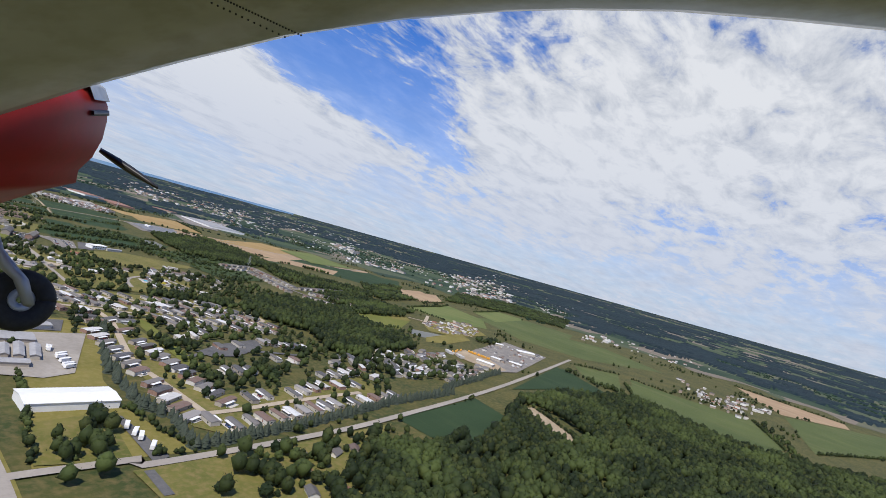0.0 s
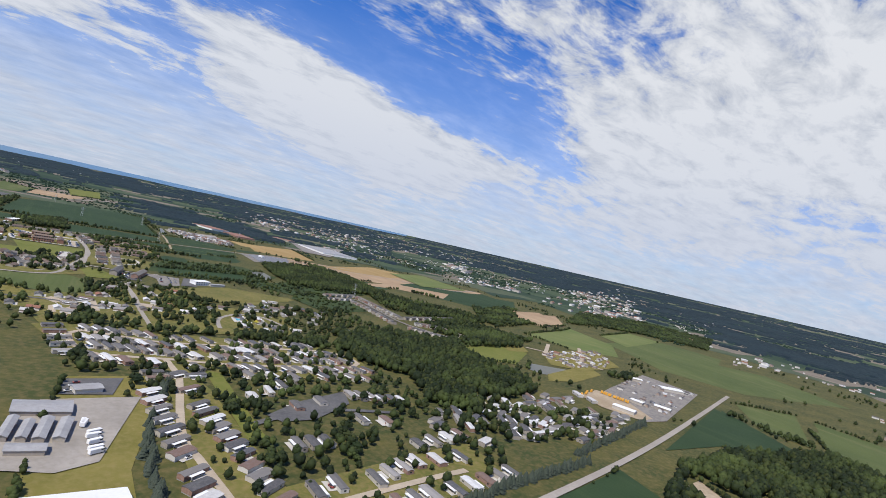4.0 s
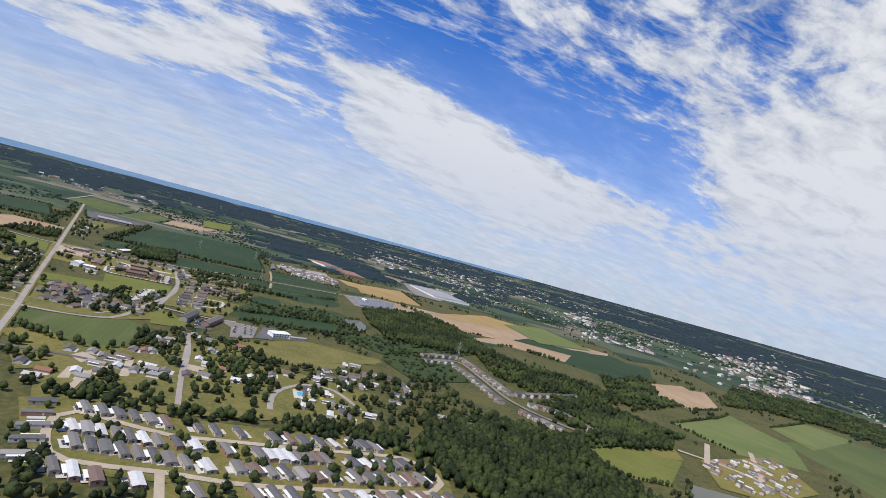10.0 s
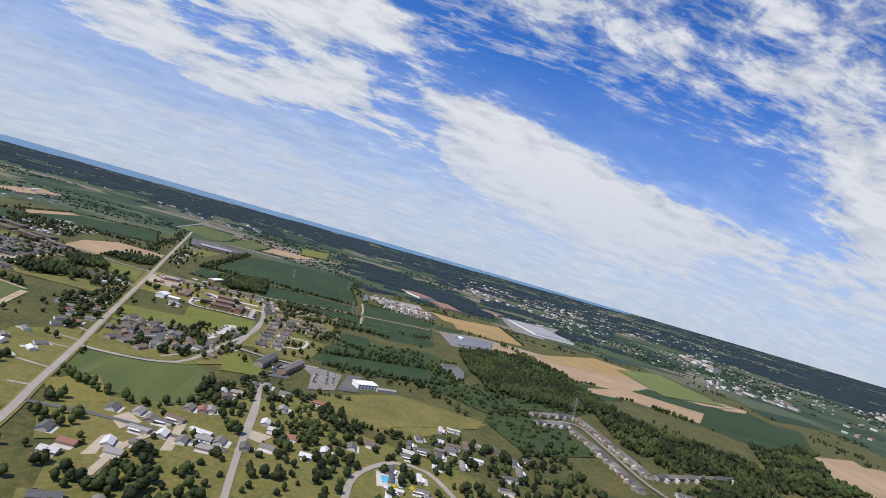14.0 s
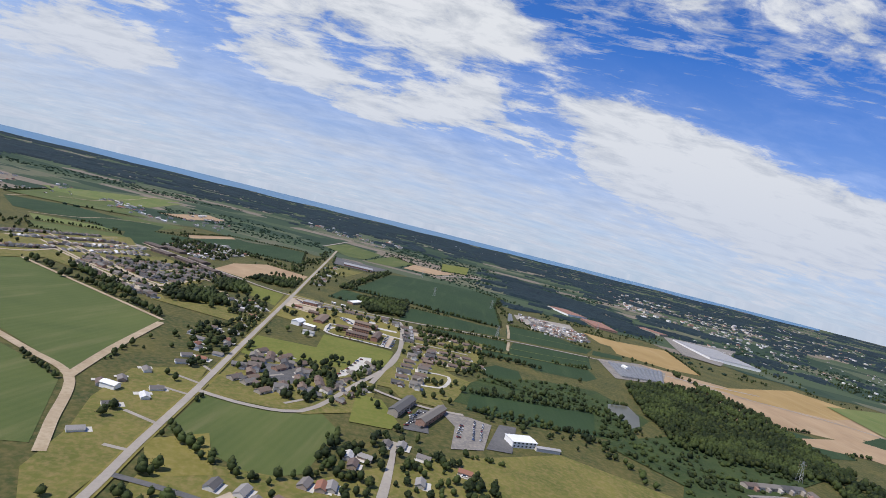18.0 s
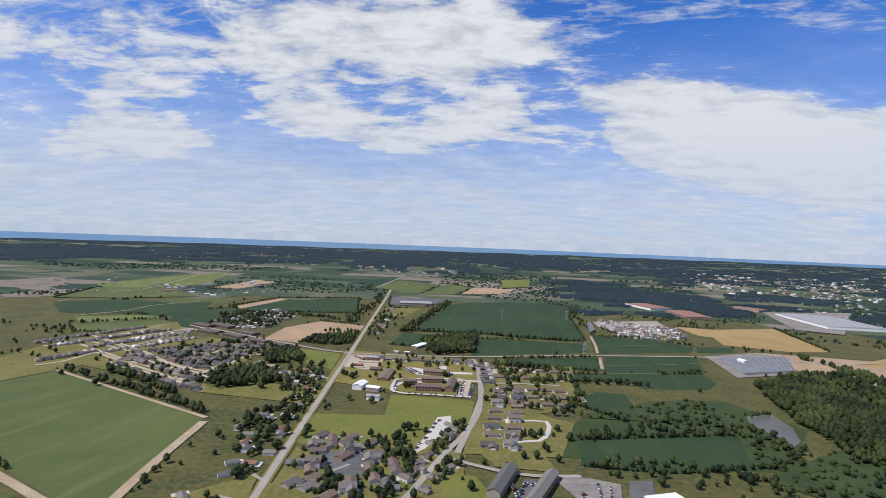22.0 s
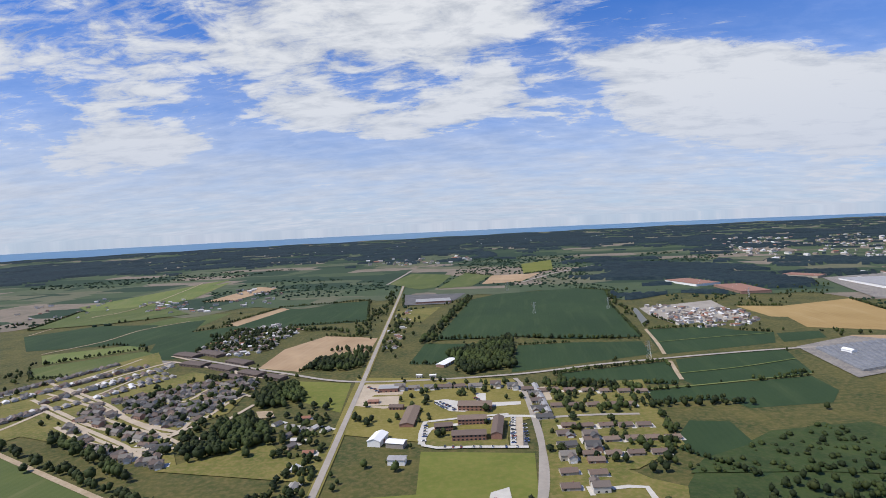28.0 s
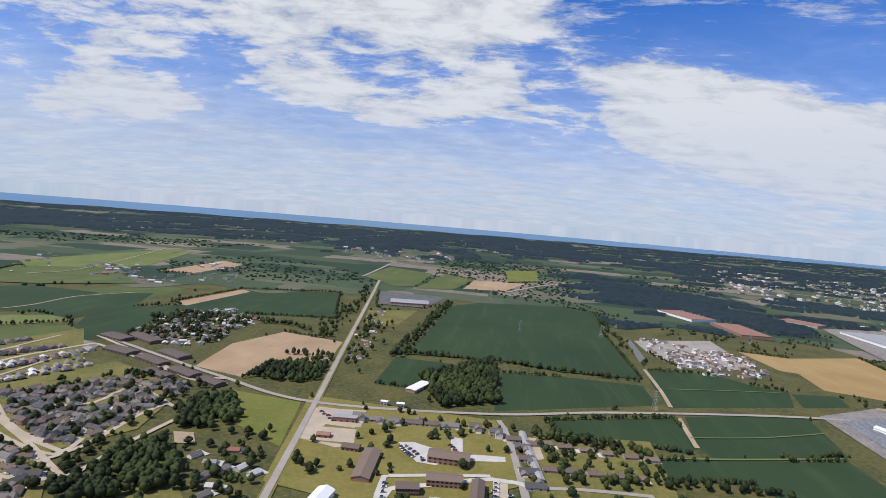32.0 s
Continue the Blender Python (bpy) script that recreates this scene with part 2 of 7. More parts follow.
YARD = material("worn_yard_surface", two_scale((0.16, 0.148, 0.135), (0.235, 0.215, 0.19), (0.36, 0.31, 0.25), 18, 3, 0.6), 0.9)
CONCRETE = material("concrete_slab", two_scale((0.48, 0.45, 0.39), (0.56, 0.53, 0.47), (0.38, 0.35, 0.30), 12, 1.5, 0.4), 0.85)
WATER = material("pond_water", two_scale((0.10, 0.095, 0.065), (0.12, 0.115, 0.08), (0.07, 0.075, 0.05), 40, 8, 0.4), 0.3, spec=0.3, bump=0.02, bump_scale=0.6)
def plain_place(n):
    return n.add("ShaderNodeAttribute", attribute_name="plain_place").outputs["Vector"]


def hazed_country(n, pos):
    """Strip fields, stubble and pasture of a wide plain, tinted slightly blue as haze."""
    flat_ = n.add("ShaderNodeVectorRotate", {"Vector": plain_place(n), "Angle": radians(8)}, rotation_type="Z_AXIS").outputs[0]
    cells = n.add("ShaderNodeTexVoronoi", {"Vector": n.add("ShaderNodeMapping", {"Vector": flat_, "Scale": (0.0040, 0.0062, 0.0)}).outputs[0], "Scale": 1.0, "Randomness": 0.7}, distance="CHEBYCHEV")
    pick = n.add("ShaderNodeSeparateColor", {0: cells.outputs["Color"]}).outputs[0]
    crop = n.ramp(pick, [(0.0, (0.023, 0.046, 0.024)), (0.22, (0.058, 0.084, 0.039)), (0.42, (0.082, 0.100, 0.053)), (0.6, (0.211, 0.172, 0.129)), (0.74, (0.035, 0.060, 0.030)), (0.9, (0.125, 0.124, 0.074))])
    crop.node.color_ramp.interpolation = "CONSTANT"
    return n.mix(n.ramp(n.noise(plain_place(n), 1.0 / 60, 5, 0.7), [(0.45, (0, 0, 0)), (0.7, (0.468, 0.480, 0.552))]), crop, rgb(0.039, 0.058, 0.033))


def hazed_canopy(n, pos):
    # dark leaf greens shifted towards blue: distance haze put into the colour
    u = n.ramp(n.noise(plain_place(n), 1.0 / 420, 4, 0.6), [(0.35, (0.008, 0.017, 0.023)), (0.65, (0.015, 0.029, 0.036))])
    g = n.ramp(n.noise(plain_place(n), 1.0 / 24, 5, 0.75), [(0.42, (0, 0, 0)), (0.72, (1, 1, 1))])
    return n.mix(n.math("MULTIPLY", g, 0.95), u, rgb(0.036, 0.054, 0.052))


FARLAND = material("hazed_distant_land", hazed_country, 0.95)
CANOPY = material("hazed_distant_canopy", hazed_canopy, 0.85, spec=0.15, bump=1.2, bump_scale=0.25)
LAKE = material("lake_water", two_scale((0.09, 0.19, 0.30), (0.11, 0.22, 0.33), (0.10, 0.20, 0.31), 900, 200, 0.3), 0.4)
LEAF = material("tree_leaves", per_island([(0.010, 0.018, 0.004), (0.015, 0.025, 0.005), (0.025, 0.036, 0.007), (0.013, 0.021, 0.005), (0.041, 0.050, 0.011)], (0.009, 0.017, 0.005), 2.0, 0.5, (0.074, 0.100, 0.024)), 0.75, spec=0.25, bump=0.4, bump_scale=0.8)
LEAF_OWN = material("garden_tree_leaves", per_object([(0.010, 0.019, 0.005), (0.015, 0.026, 0.005), (0.023, 0.033, 0.008), (0.013, 0.022, 0.005), (0.032, 0.041, 0.009)], (0.008, 0.018, 0.005), 1.6, 0.5), 0.75, spec=0.25, bump=0.4, bump_scale=0.8)
SPRUCE = material("blue_spruce_needles", two_scale((0.038, 0.051, 0.034), (0.058, 0.071, 0.050), (0.020, 0.030, 0.020), 6, 1.2, 0.5), 0.8, bump=0.3, bump_scale=1.2)
# far leaf greens lean blue, a slight haze mixed into the colour
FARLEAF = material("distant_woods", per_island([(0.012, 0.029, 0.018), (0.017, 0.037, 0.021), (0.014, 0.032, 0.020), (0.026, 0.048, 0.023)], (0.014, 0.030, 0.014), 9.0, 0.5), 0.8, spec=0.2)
BARK = material("tree_bark", two_scale((0.09, 0.065, 0.045), (0.13, 0.10, 0.07), (0.05, 0.04, 0.03), 2, 0.3, 0.5), 0.9)
WHITE = material("white_metal_roof", two_scale((0.78, 0.77, 0.74), (0.82, 0.81, 0.79), (0.66, 0.64, 0.60), 15, 2, 0.3), 0.5)
GREYROOF = material("grey_sheet_roof", two_scale((0.30, 0.29, 0.28), (0.38, 0.37, 0.36), (0.24, 0.23, 0.22), 10, 2, 0.4), 0.55)
SHINGLE = material("roof_shingles", per_object([(0.12, 0.115, 0.11), (0.085, 0.082, 0.08), (0.16, 0.13, 0.11), (0.17, 0.158, 0.145), (0.14, 0.105, 0.088), (0.20, 0.18, 0.155)], (0.10, 0.095, 0.09), 0.8, 0.35), 0.9, bump=0.03, bump_scale=6)
BROWNROOF = material("brown_shingles", per_object([(0.170, 0.122, 0.095), (0.202, 0.148, 0.111), (0.152, 0.111, 0.090)], (0.092, 0.074, 0.064), 0.8, 0.4), 0.9)
HOMEROOF = material("mobile_home_roof", per_object([(0.62, 0.61, 0.59), (0.55, 0.53, 0.50), (0.30, 0.28, 0.26), (0.14, 0.132, 0.125), (0.11, 0.105, 0.10), (0.085, 0.082, 0.082), (0.17, 0.155, 0.14), (0.18, 0.115, 0.088), (0.09, 0.09, 0.095), (0.19, 0.175, 0.16)], (0.24, 0.22, 0.2), 1.5, 0.3), 0.75)
SIDING = material("house_siding", per_object([(0.46, 0.42, 0.36), (0.33, 0.285, 0.235), (0.39, 0.345, 0.285), (0.56, 0.53, 0.48), (0.30, 0.26, 0.22), (0.26, 0.15, 0.11)], (0.5, 0.46, 0.4), 1.5, 0.2), 0.75)
FARROOF = material("distant_roofs", per_island([(0.62, 0.61, 0.60), (0.50, 0.48, 0.46), (0.19, 0.17, 0.155), (0.115, 0.108, 0.102), (0.28, 0.26, 0.24), (0.14, 0.10, 0.085), (0.145, 0.13, 0.12), (0.27, 0.12, 0.075)], (0.16, 0.15, 0.14), 1.5, 0.3), 0.85)
FARWALL = material("distant_siding", per_island([(0.60, 0.57, 0.52), (0.45, 0.41, 0.36), (0.70, 0.68, 0.64), (0.34, 0.26, 0.21)], (0.46, 0.42, 0.36), 2.0, 0.2), 0.8)
DARKBRICK = material("dark_brick_wall", two_scale((0.11, 0.085, 0.072), (0.15, 0.115, 0.095), (0.085, 0.066, 0.058), 3, 0.4, 0.4), 0.9)
BRICK = material("brick_wall", two_scale((0.27, 0.14, 0.10), (0.33, 0.18, 0.13), (0.20, 0.11, 0.085), 3, 0.4, 0.4), 0.9)
GLASS = material("window_glass", lambda n, pos: rgb(0.03, 0.035, 0.045), 0.08, spec=0.6)
DOORM = material("painted_door", per_object([(0.5, 0.48, 0.44), (0.22, 0.10, 0.08), (0.7, 0.68, 0.64)], (0.3, 0.28, 0.25), 0.5, 0.2), 0.6)
PAINT = material("vehicle_paint", per_object([(0.72, 0.72, 0.71), (0.5, 0.5, 0.5), (0.08, 0.08, 0.085), (0.30, 0.05, 0.04), (0.07, 0.12, 0.28), (0.75, 0.74, 0.7)], (0.3, 0.3, 0.3), 0.5, 0.1), 0.35, spec=0.5)
RUBBER = material("rubber", two_scale((0.018, 0.018, 0.018), (0.026, 0.025, 0.024), (0.05, 0.048, 0.045), 0.3, 0.02, 0.4), 0.75)
STEEL = material("galvanised_steel", two_scale((0.40, 0.41, 0.42), (0.47, 0.48, 0.49), (0.3, 0.3, 0.3), 3, 0.3, 0.3), 0.5, metal=0.6)
POOLW = material("pool_water", two_scale((0.09, 0.42, 0.60), (0.12, 0.48, 0.66), (0.2, 0.55, 0.7), 5, 1, 0.3), 0.15, spec=0.5)


# ---- mesh helpers ----
CX, CY, R_FLAT, R_RIM, Z_RIM = -80.0, -180.0, 1800.0, 4300.0, 128.0


def gz(x, y):
    """Height of the land: flat, rising to a far ridge all round."""
    s = (math.hypot(x - CX, y - CY) - R_FLAT) / (R_RIM - R_FLAT)
    return Z_RIM * min(max(s, 0.0), 1.0) ** 1.5


def mesh_of(name, bm, mat):
    me = bpy.data.meshes.new(name)
    bm.to_mesh(me)
    bm.free()
    for m in (mat if isinstance(mat, (list, tuple)) else [mat]):
        me.materials.append(m)
    return me


def part(name, bm, mat, parent, label=""):
    """Links a bmesh as one mesh object under a thing or a part."""
    ob = new(name, bm if isinstance(bm, bpy.types.Mesh) else mesh_of(name, bm, mat))
    ob.parent = parent
    return tagged(ob, label)


def raw(name, verts, faces, mat, smooth=False):
    me = bpy.data.meshes.new(name)
    me.from_pydata([tuple(v) for v in verts], [], [tuple(f) for f in faces])
    me.materials.append(mat)
    if smooth:
        me.polygons.foreach_set("use_smooth", np.ones(len(me.polygons), dtype=bool))
    me.update()
    return me


def box(bm, cx, cy, cz, sx, sy, sz, rz=0.0, taper=1.0):
    m = Matrix.Translation((cx, cy, cz)) @ Matrix.Rotation(rz, 4, "Z") @ Matrix.Diagonal((sx, sy, sz, 1))
    g = bmesh.ops.create_cube(bm, size=1.0, matrix=m)
    return g["verts"]


def inside(x, y, poly):
    hit, j = False, len(poly) - 1
    for i in range(len(poly)):
        (xi, yi), (xj, yj) = poly[i], poly[j]
        if (yi > y) != (yj > y) and x < (xj - xi) * (y - yi) / (yj - yi) + xi:
            hit = not hit
        j = i
    return hit


BARE = []      # polygons of yards and lots where nothing grows
COVER = []     # polygons that woods keep out of
TRACKS = []    # road centre lines with widths, which trees and houses keep off


SEGMENTS = {}


def near_track(x, y, gap):
    if SEGMENTS.get("n") != len(TRACKS):
        rows_ = [(ax, ay, bx - ax, by - ay, w / 2) for pts, w in TRACKS for (ax, ay), (bx, by) in zip(pts, pts[1:])]
        SEGMENTS["a"], SEGMENTS["n"] = np.array(rows_).T, len(TRACKS)
    ax, ay, dx, dy, w = SEGMENTS["a"]
    u = np.clip(((x - ax) * dx + (y - ay) * dy) / np.maximum(dx * dx + dy * dy, 1e-6), 0, 1)
    return bool(((x - ax - u * dx) ** 2 + (y - ay - u * dy) ** 2 < (w + gap) ** 2).any())


LAYER = [0.10]
ROADS = [0.0]


def sheet(name, label, category, pts, mat, up=0.0, keep=True, wobble=0.0):
    """A field, lawn or yard lying on the land; each lies a little above the one before it."""
    LAYER[0] += 0.004
    z = LAYER[0] + up
    bm = bmesh.new()
    ring = []
    n = len(pts)
    for i in range(n):
        (ax, ay), (bx, by) = pts[i], pts[(i + 1) % n]
        steps = max(1, int(math.hypot(bx - ax, by - ay) / 30))
        for k in range(steps):
            u = k / steps
            x, y = ax + (bx - ax) * u, ay + (by - ay) * u
            if wobble:
                x += wobble * noise.noise((x * 0.02, y * 0.02, 3.0))
                y += wobble * noise.noise((x * 0.02, y * 0.02, 9.0))
            ring.append(bm.verts.new((x, y, 0)))
    bm.faces.new(ring)
    bmesh.ops.triangulate(bm, faces=bm.faces[:])
    if max(math.hypot(x - CX, y - CY) for x, y in pts) > R_FLAT - 50:
        for _ in range(2):
            long = [e for e in bm.edges if e.calc_length() > 60]
            if long:
                bmesh.ops.subdivide_edges(bm, edges=long, cuts=2, use_grid_fill=False)
                bmesh.ops.triangulate(bm, faces=bm.faces[:])
        z += 1.2
    for v in bm.verts:
        v.co.z = gz(v.co.x, v.co.y) + z
    bmesh.ops.recalc_face_normals(bm, faces=bm.faces[:])
    if sum(f.normal.z for f in bm.faces) < 0:
        bmesh.ops.reverse_faces(bm, faces=bm.faces[:])
    ob = new(name, mesh_of(name, bm, mat))
    if keep:
        COVER.append(pts)
    if mat in (GRAVEL, LANE, TARMAC, DIRT, CONCRETE, YARD):
        BARE.append(pts)
    return tagged(ob, label, category, kind="structure")


def smooth_line(pts, step=12.0):
    out = []
    p = [pts[0]] + list(pts) + [pts[-1]]
    for i in range(1, len(p) - 2):
        a, b, c, d = (Vector(q).to_2d() for q in p[i - 1:i + 3])
        n = max(1, int((c - b).length / step))
        for k in range(n):
            t = k / n
            v = 0.5 * (2 * b + (c - a) * t + (2 * a - 5 * b + 4 * c - d) * t * t + (3 * b - a - 3 * c + d) * t ** 3)
            out.append((v.x, v.y))
    out.append(tuple(pts[-1]))
    return out


def road(name, label, pts, width, mat, up=0.0, keep=True, curvy=True, category="road"):
    LAYER[0] += 0.004
    line = smooth_line(pts) if curvy else smooth_line(pts, 40.0)
    ROADS[0] += 0.006
    z = 0.75 + ROADS[0] + up
    vs, fs = [], []
    for i, (x, y) in enumerate(line):
        ax, ay = line[max(0, i - 1)]
        bx, by = line[min(len(line) - 1, i + 1)]
        l = math.hypot(bx - ax, by - ay) or 1.0
        nx, ny = -(by - ay) / l * width / 2, (bx - ax) / l * width / 2
        h = gz(x, y) + z + (1.5 if gz(x, y) > 0 else 0)
        vs += [(x + nx, y + ny, h), (x - nx, y - ny, h)]
        if i:
            fs.append((2 * i - 2, 2 * i - 1, 2 * i + 1, 2 * i))
    ob = new(name, raw(name, vs, fs, mat))
    if keep:
        TRACKS.append((line, width))
    return tagged(ob, label, category, kind="structure")


# ---- the land ----
def build_ground():
    vs, fs = [(CX, CY, 0.0)], []
    radii = [150, 500, 1000, 1500, 1800] + [1800 + 110 * i for i in range(1, 23)] + [4300, 4360, 4480]
    seg = 144
    for r in radii:
        for k in range(seg):
            a = 2 * math.pi * k / seg
            x, y = CX + r * math.cos(a), CY + r * math.sin(a)
            z = gz(x, y)
            if r > R_RIM:
                z -= (r - R_RIM) * 0.3
            vs.append((x, y, z))
    for k in range(seg):
        fs.append((0, 1 + k, 1 + (k + 1) % seg))
    for j in range(len(radii) - 1):
        for k in range(seg):
            a, b = 1 + j * seg + k, 1 + j * seg + (k + 1) % seg
            fs.append((a, a + seg, b + seg, b))
    tagged(new("ground", raw("ground", vs, fs, EARTH, True)), "grassy land reaching to the wooded horizon", "ground", kind="structure")


build_ground()
# roads
MAIN = [(-207, -1294), (-166, -471), (-149, -344), (-126, -110), (-111, 97), (-112, 200), (-113, 300), (-117, 450), (-124, 770), (-129, 950), (-145, 1570), (-150, 1777)]
road("verge", "dry grass and gravel verge of the main road", MAIN, 9.0, DRY, 0.0)
road("road", "worn grey two-lane road with gravel verges", MAIN, 5.6, ROAD, 0.3)
road("road", "pale country road along a spruce row", [(-646.0, -338.3)] + [(-136.8, -340.3), (-94.8, -349.5), (15.4, -349.6), (108.9, -343.5), (373.3, -310.5), (827.7, -232.0)], 6.0, ROAD, 0.2)
road("road", "straight pale country road between soybean fields", [(-432, 966), (-340.3, 906.0), (-240.0, 842.3), (-128.1, 784.5), (52.9, 785.6), (198.9, 818.3)] + [(442.5, 849.2), (625, 839), (794, 852)], 6.0, ROAD, 0.2)
road("road", "curving grey residential street", [(-112.8, 299.4), (-79.3, 291.1), (-41.5, 292.9), (-19.1, 315.1), (9.4, 394.4), (51.0, 520.8), (63.7, 710.3), (60.4, 770.3)], 5.4, ROAD, 0.1)
road("dirt_road", "sandy farm track between fields", [(-357.3, 380.2), (-323.3, 356.6), (-251.5, 312.7), (-197.9, 277.2), (-165.9, 202.1), (-151.9, 168.6)], 7.0, DIRT)
road("dirt_road", "sandy farm track along a field edge", [(-197.9, 277.2), (-204.8, 357.5), (-208.1, 463.7)], 8.0, DIRT)
# fields to the north
sheet("field", "dark green soybean field", "field", [(41, 1444), (112, 1522), (324, 1568), (387, 1500), (330, 1283), (279.3, 958.8), (173.6, 965.4), (94, 1002), (-41, 1000)], SOY)
sheet("field", "dark green soybean field beside the road", "field", [(86.6, 943.2), (169.3, 944.9), (269.8, 931.6), (257.8, 855.0), (59.3, 797.3)], SOY)
sheet("field", "dark green soybean field by a small wood", "field", [(-55.1, 982.6), (43.2, 963.8), (-2.1, 900.1), (-19.1, 848.2), (-73.4, 860.4)], SOY)
sheet("field", "striped green crop field", "field", [(306, 1014), (411, 1016), (440, 974), (479, 951), (441.7, 885.2), (271.0, 849.9), (283.0, 926.3)], SOY)
sheet("field", "small green crop field", "field", [(478, 944), (545, 948), (526, 903), (454.4, 887.3)], SOY)
sheet("field", "dark green crop field with a track beside it", "field", [(115.4, 783.0), (258.3, 816.2), (249.9, 749.2), (233.1, 720.5), (198.9, 728.6), (112.1, 752.8)], SOY)
sheet("field", "dark green crop field with pale stripes", "field", [(274.5, 823.0), (434.0, 853.9), (416.8, 804.2), (396.1, 740.2), (250.0, 712.8), (245.5, 735.0)], SOY)
sheet("field", "dark green crop field below a lane", "field", [(188.4, 703.0), (386.9, 729.1), (380.3, 677.5), (350.2, 643.6), (267.5, 638.4), (258.6, 667.1), (181.7, 663.7)], SOY)
sheet("field", "bare tan field of cut stubble", "field", [(-284.0, 875.2), (-281, 989), (-234, 1080), (-178, 1060), (-138, 1043), (-139.5, 903.8), (-203.9, 917.1), (-218.2, 846.9)], STUBBLE)
sheet("meadow", "bright green meadow at a crossroads", "meadow", [(-217.0, 803.7), (-138.2, 782.8), (-131.5, 678.1), (-181.7, 718.5)], BRIGHT)
sheet("field", "dark green field behind a subdivision", "field", [(-480, 933), (-432, 966), (-425, 1131), (-330, 1192), (-179, 1211), (-218, 1514), (-421, 1465), (-459, 1226), (-564, 1146)], SOY)
sheet("field", "narrow strip of tan stubble", "field", [(-484, 1247), (-426, 1461), (-400, 1431), (-449, 1226)], STUBBLE)
sheet("field", "patchy light green field", "field", [(-587, 1109), (-532, 1254), (-532, 1414), (-653, 1382), (-691, 1274)], CORN)
sheet("field", "tan field among green ones", "field", [(-695, 1627), (-640, 1918), (-562, 1862), (-614, 1628)], STUBBLE)
sheet("field", "pale green pasture", "field", [(-961, 1663), (-791, 2072), (-761, 1699), (-845, 1509)], HAY)
sheet("field", "green field past the crossroads", "field", [(-207, 1852), (-143, 2103), (1, 2014), (-47, 1724), (-98, 1692)], CORN)
sheet("field", "green field beside a tree line", "field", [(-7, 1857), (49, 2042), (134, 1942), (53, 1707), (-45, 1692)], CORN)
sheet("field", "tan bare field", "field", [(86, 1745), (134, 1942), (294, 1940), (205, 1761)], STUBBLE)
sheet("field", "bright green small field", "field", [(273, 2232), (405, 2312), (353, 2008), (241, 1944)], BRIGHT)
sheet("car_park", "grey asphalt yard of a school", "car park", [(-134, 1587), (32, 1567), (-15, 1393), (-122, 1398)], TARMAC)
sheet("ball_field", "mown grass ball field", "ball field", [(-131, 1323), (-33, 1358), (-68, 1180), (-121, 1183)], GRASS)
sheet("field", "golden ripe wheat field", "field", [(549, 1195), (736, 1127), (663, 1019), (546, 1071)], GOLD)
sheet("canal", "still water in a straight channel", "water", [(357, 1231), (364, 1219), (333, 1069), (311, 1036)], WATER)
sheet("gravel_lot", "pale gravel lots among park homes", "lot", [(369, 1220), (541, 1275), (502, 1060), (368, 1044), (358, 1131)], GRAVEL)
# fields in the middle
# rough pasture sheet whose dark colour stands in for a cloud's shade
sheet("pasture", "rough pasture with bushes, coloured dark as cloud shade", "pasture", [(121.7, 465.9), (165.6, 525.1), (254.7, 584.1), (345.1, 594.1), (379.9, 499.5), (288.8, 392.8), (103.7, 410.6)], SCRUB, keep=False)
sheet("field", "broad green field with pale streaks", "field", [(-497.0, 553.8), (-458.4, 629.3), (-212.9, 479.6), (-196.5, 332.3), (-201.3, 285.5), (-303.6, 353.7), (-362.2, 392.4)], CORN)
sheet("field", "green field past the farm track", "field", [(-344.7, 351.6), (-304.6, 332.3), (-247.8, 300.9), (-199.6, 268.0), (-174.4, 206.8), (-162.0, 176.3), (-197.2, 168.1)], CORN)
sheet("meadow", "bright green mown meadow", "meadow", [(-113.1, 421.6), (-117.9, 498.0), (-44.3, 501.6), (-44.2, 573.3), (49.1, 560.5), (38.3, 472.4), (-1.8, 421.4), (-73.6, 408.2)], BRIGHT)
sheet("field", "mid-green field by a curving street", "field", [(-106.4, 296.9), (-62.0, 297.4), (-20.1, 317.5), (3.3, 279.0), (-9.8, 201.2), (-36.9, 183.9), (-106.3, 225.7)], CORN)
sheet("field", "small dark green field with a sandy rim", "field", [(198.8, 615.1), (232.2, 608.2), (222.8, 516.1), (200.0, 503.9), (159.6, 562.0)], SOY)
# meadow in the dark crop colour, so that cloud shade is painted in
sheet("meadow", "green rough meadow, coloured dark as cloud shade", "meadow", [(138.0, 451.3), (294.7, 478.4), (292.3, 402.9), (188.3, 383.3), (123.9, 393.8)], SOY)
sheet("meadow", "green mown meadow behind the long low building", "meadow", [(104.0, 276.5), (138.8, 273.2), (203.9, 291.8), (297.3, 269.7), (177.7, 191.4), (124.9, 209.3)], GRASS)
sheet("pond", "murky brown pond", "pond", [(340.0, 539.0), (373.1, 549.2), (369.0, 507.3), (350.4, 466.7), (329.1, 448.5), (321.0, 468.5), (323.4, 499.7)], WATER)
# fields to the south and east
sheet("pond", "grey pond beside a gravel site", "pond", [(510.0, -57.0), (561.7, -88.4), (515.3, -118.1), (476.6, -104.6), (472.3, -79.4)], WATER)
sheet("field", "bright green field at a wood's edge", "field", [(437.5, 19.7), (550.1, 36.2), (575.2, -4.0), (469.9, -63.2), (417.6, -41.6)], BRIGHT)
sheet("field", "yellow-green hay field", "field", [(744.8, 132.8), (950.7, 187.1), (983.9, 63.3), (854.8, -18.9), (748.1, 29.2)], HAY)
sheet("field", "green hay field", "field", [(1002, 95), (1391, 127), (1418, -23), (998, -149), (928.8, -31.9)], CORN)
sheet("field", "bare brown field", "field", [(1004, 383), (1247, 399), (1075, 251), (927.4, 223.5)], STUBBLE)
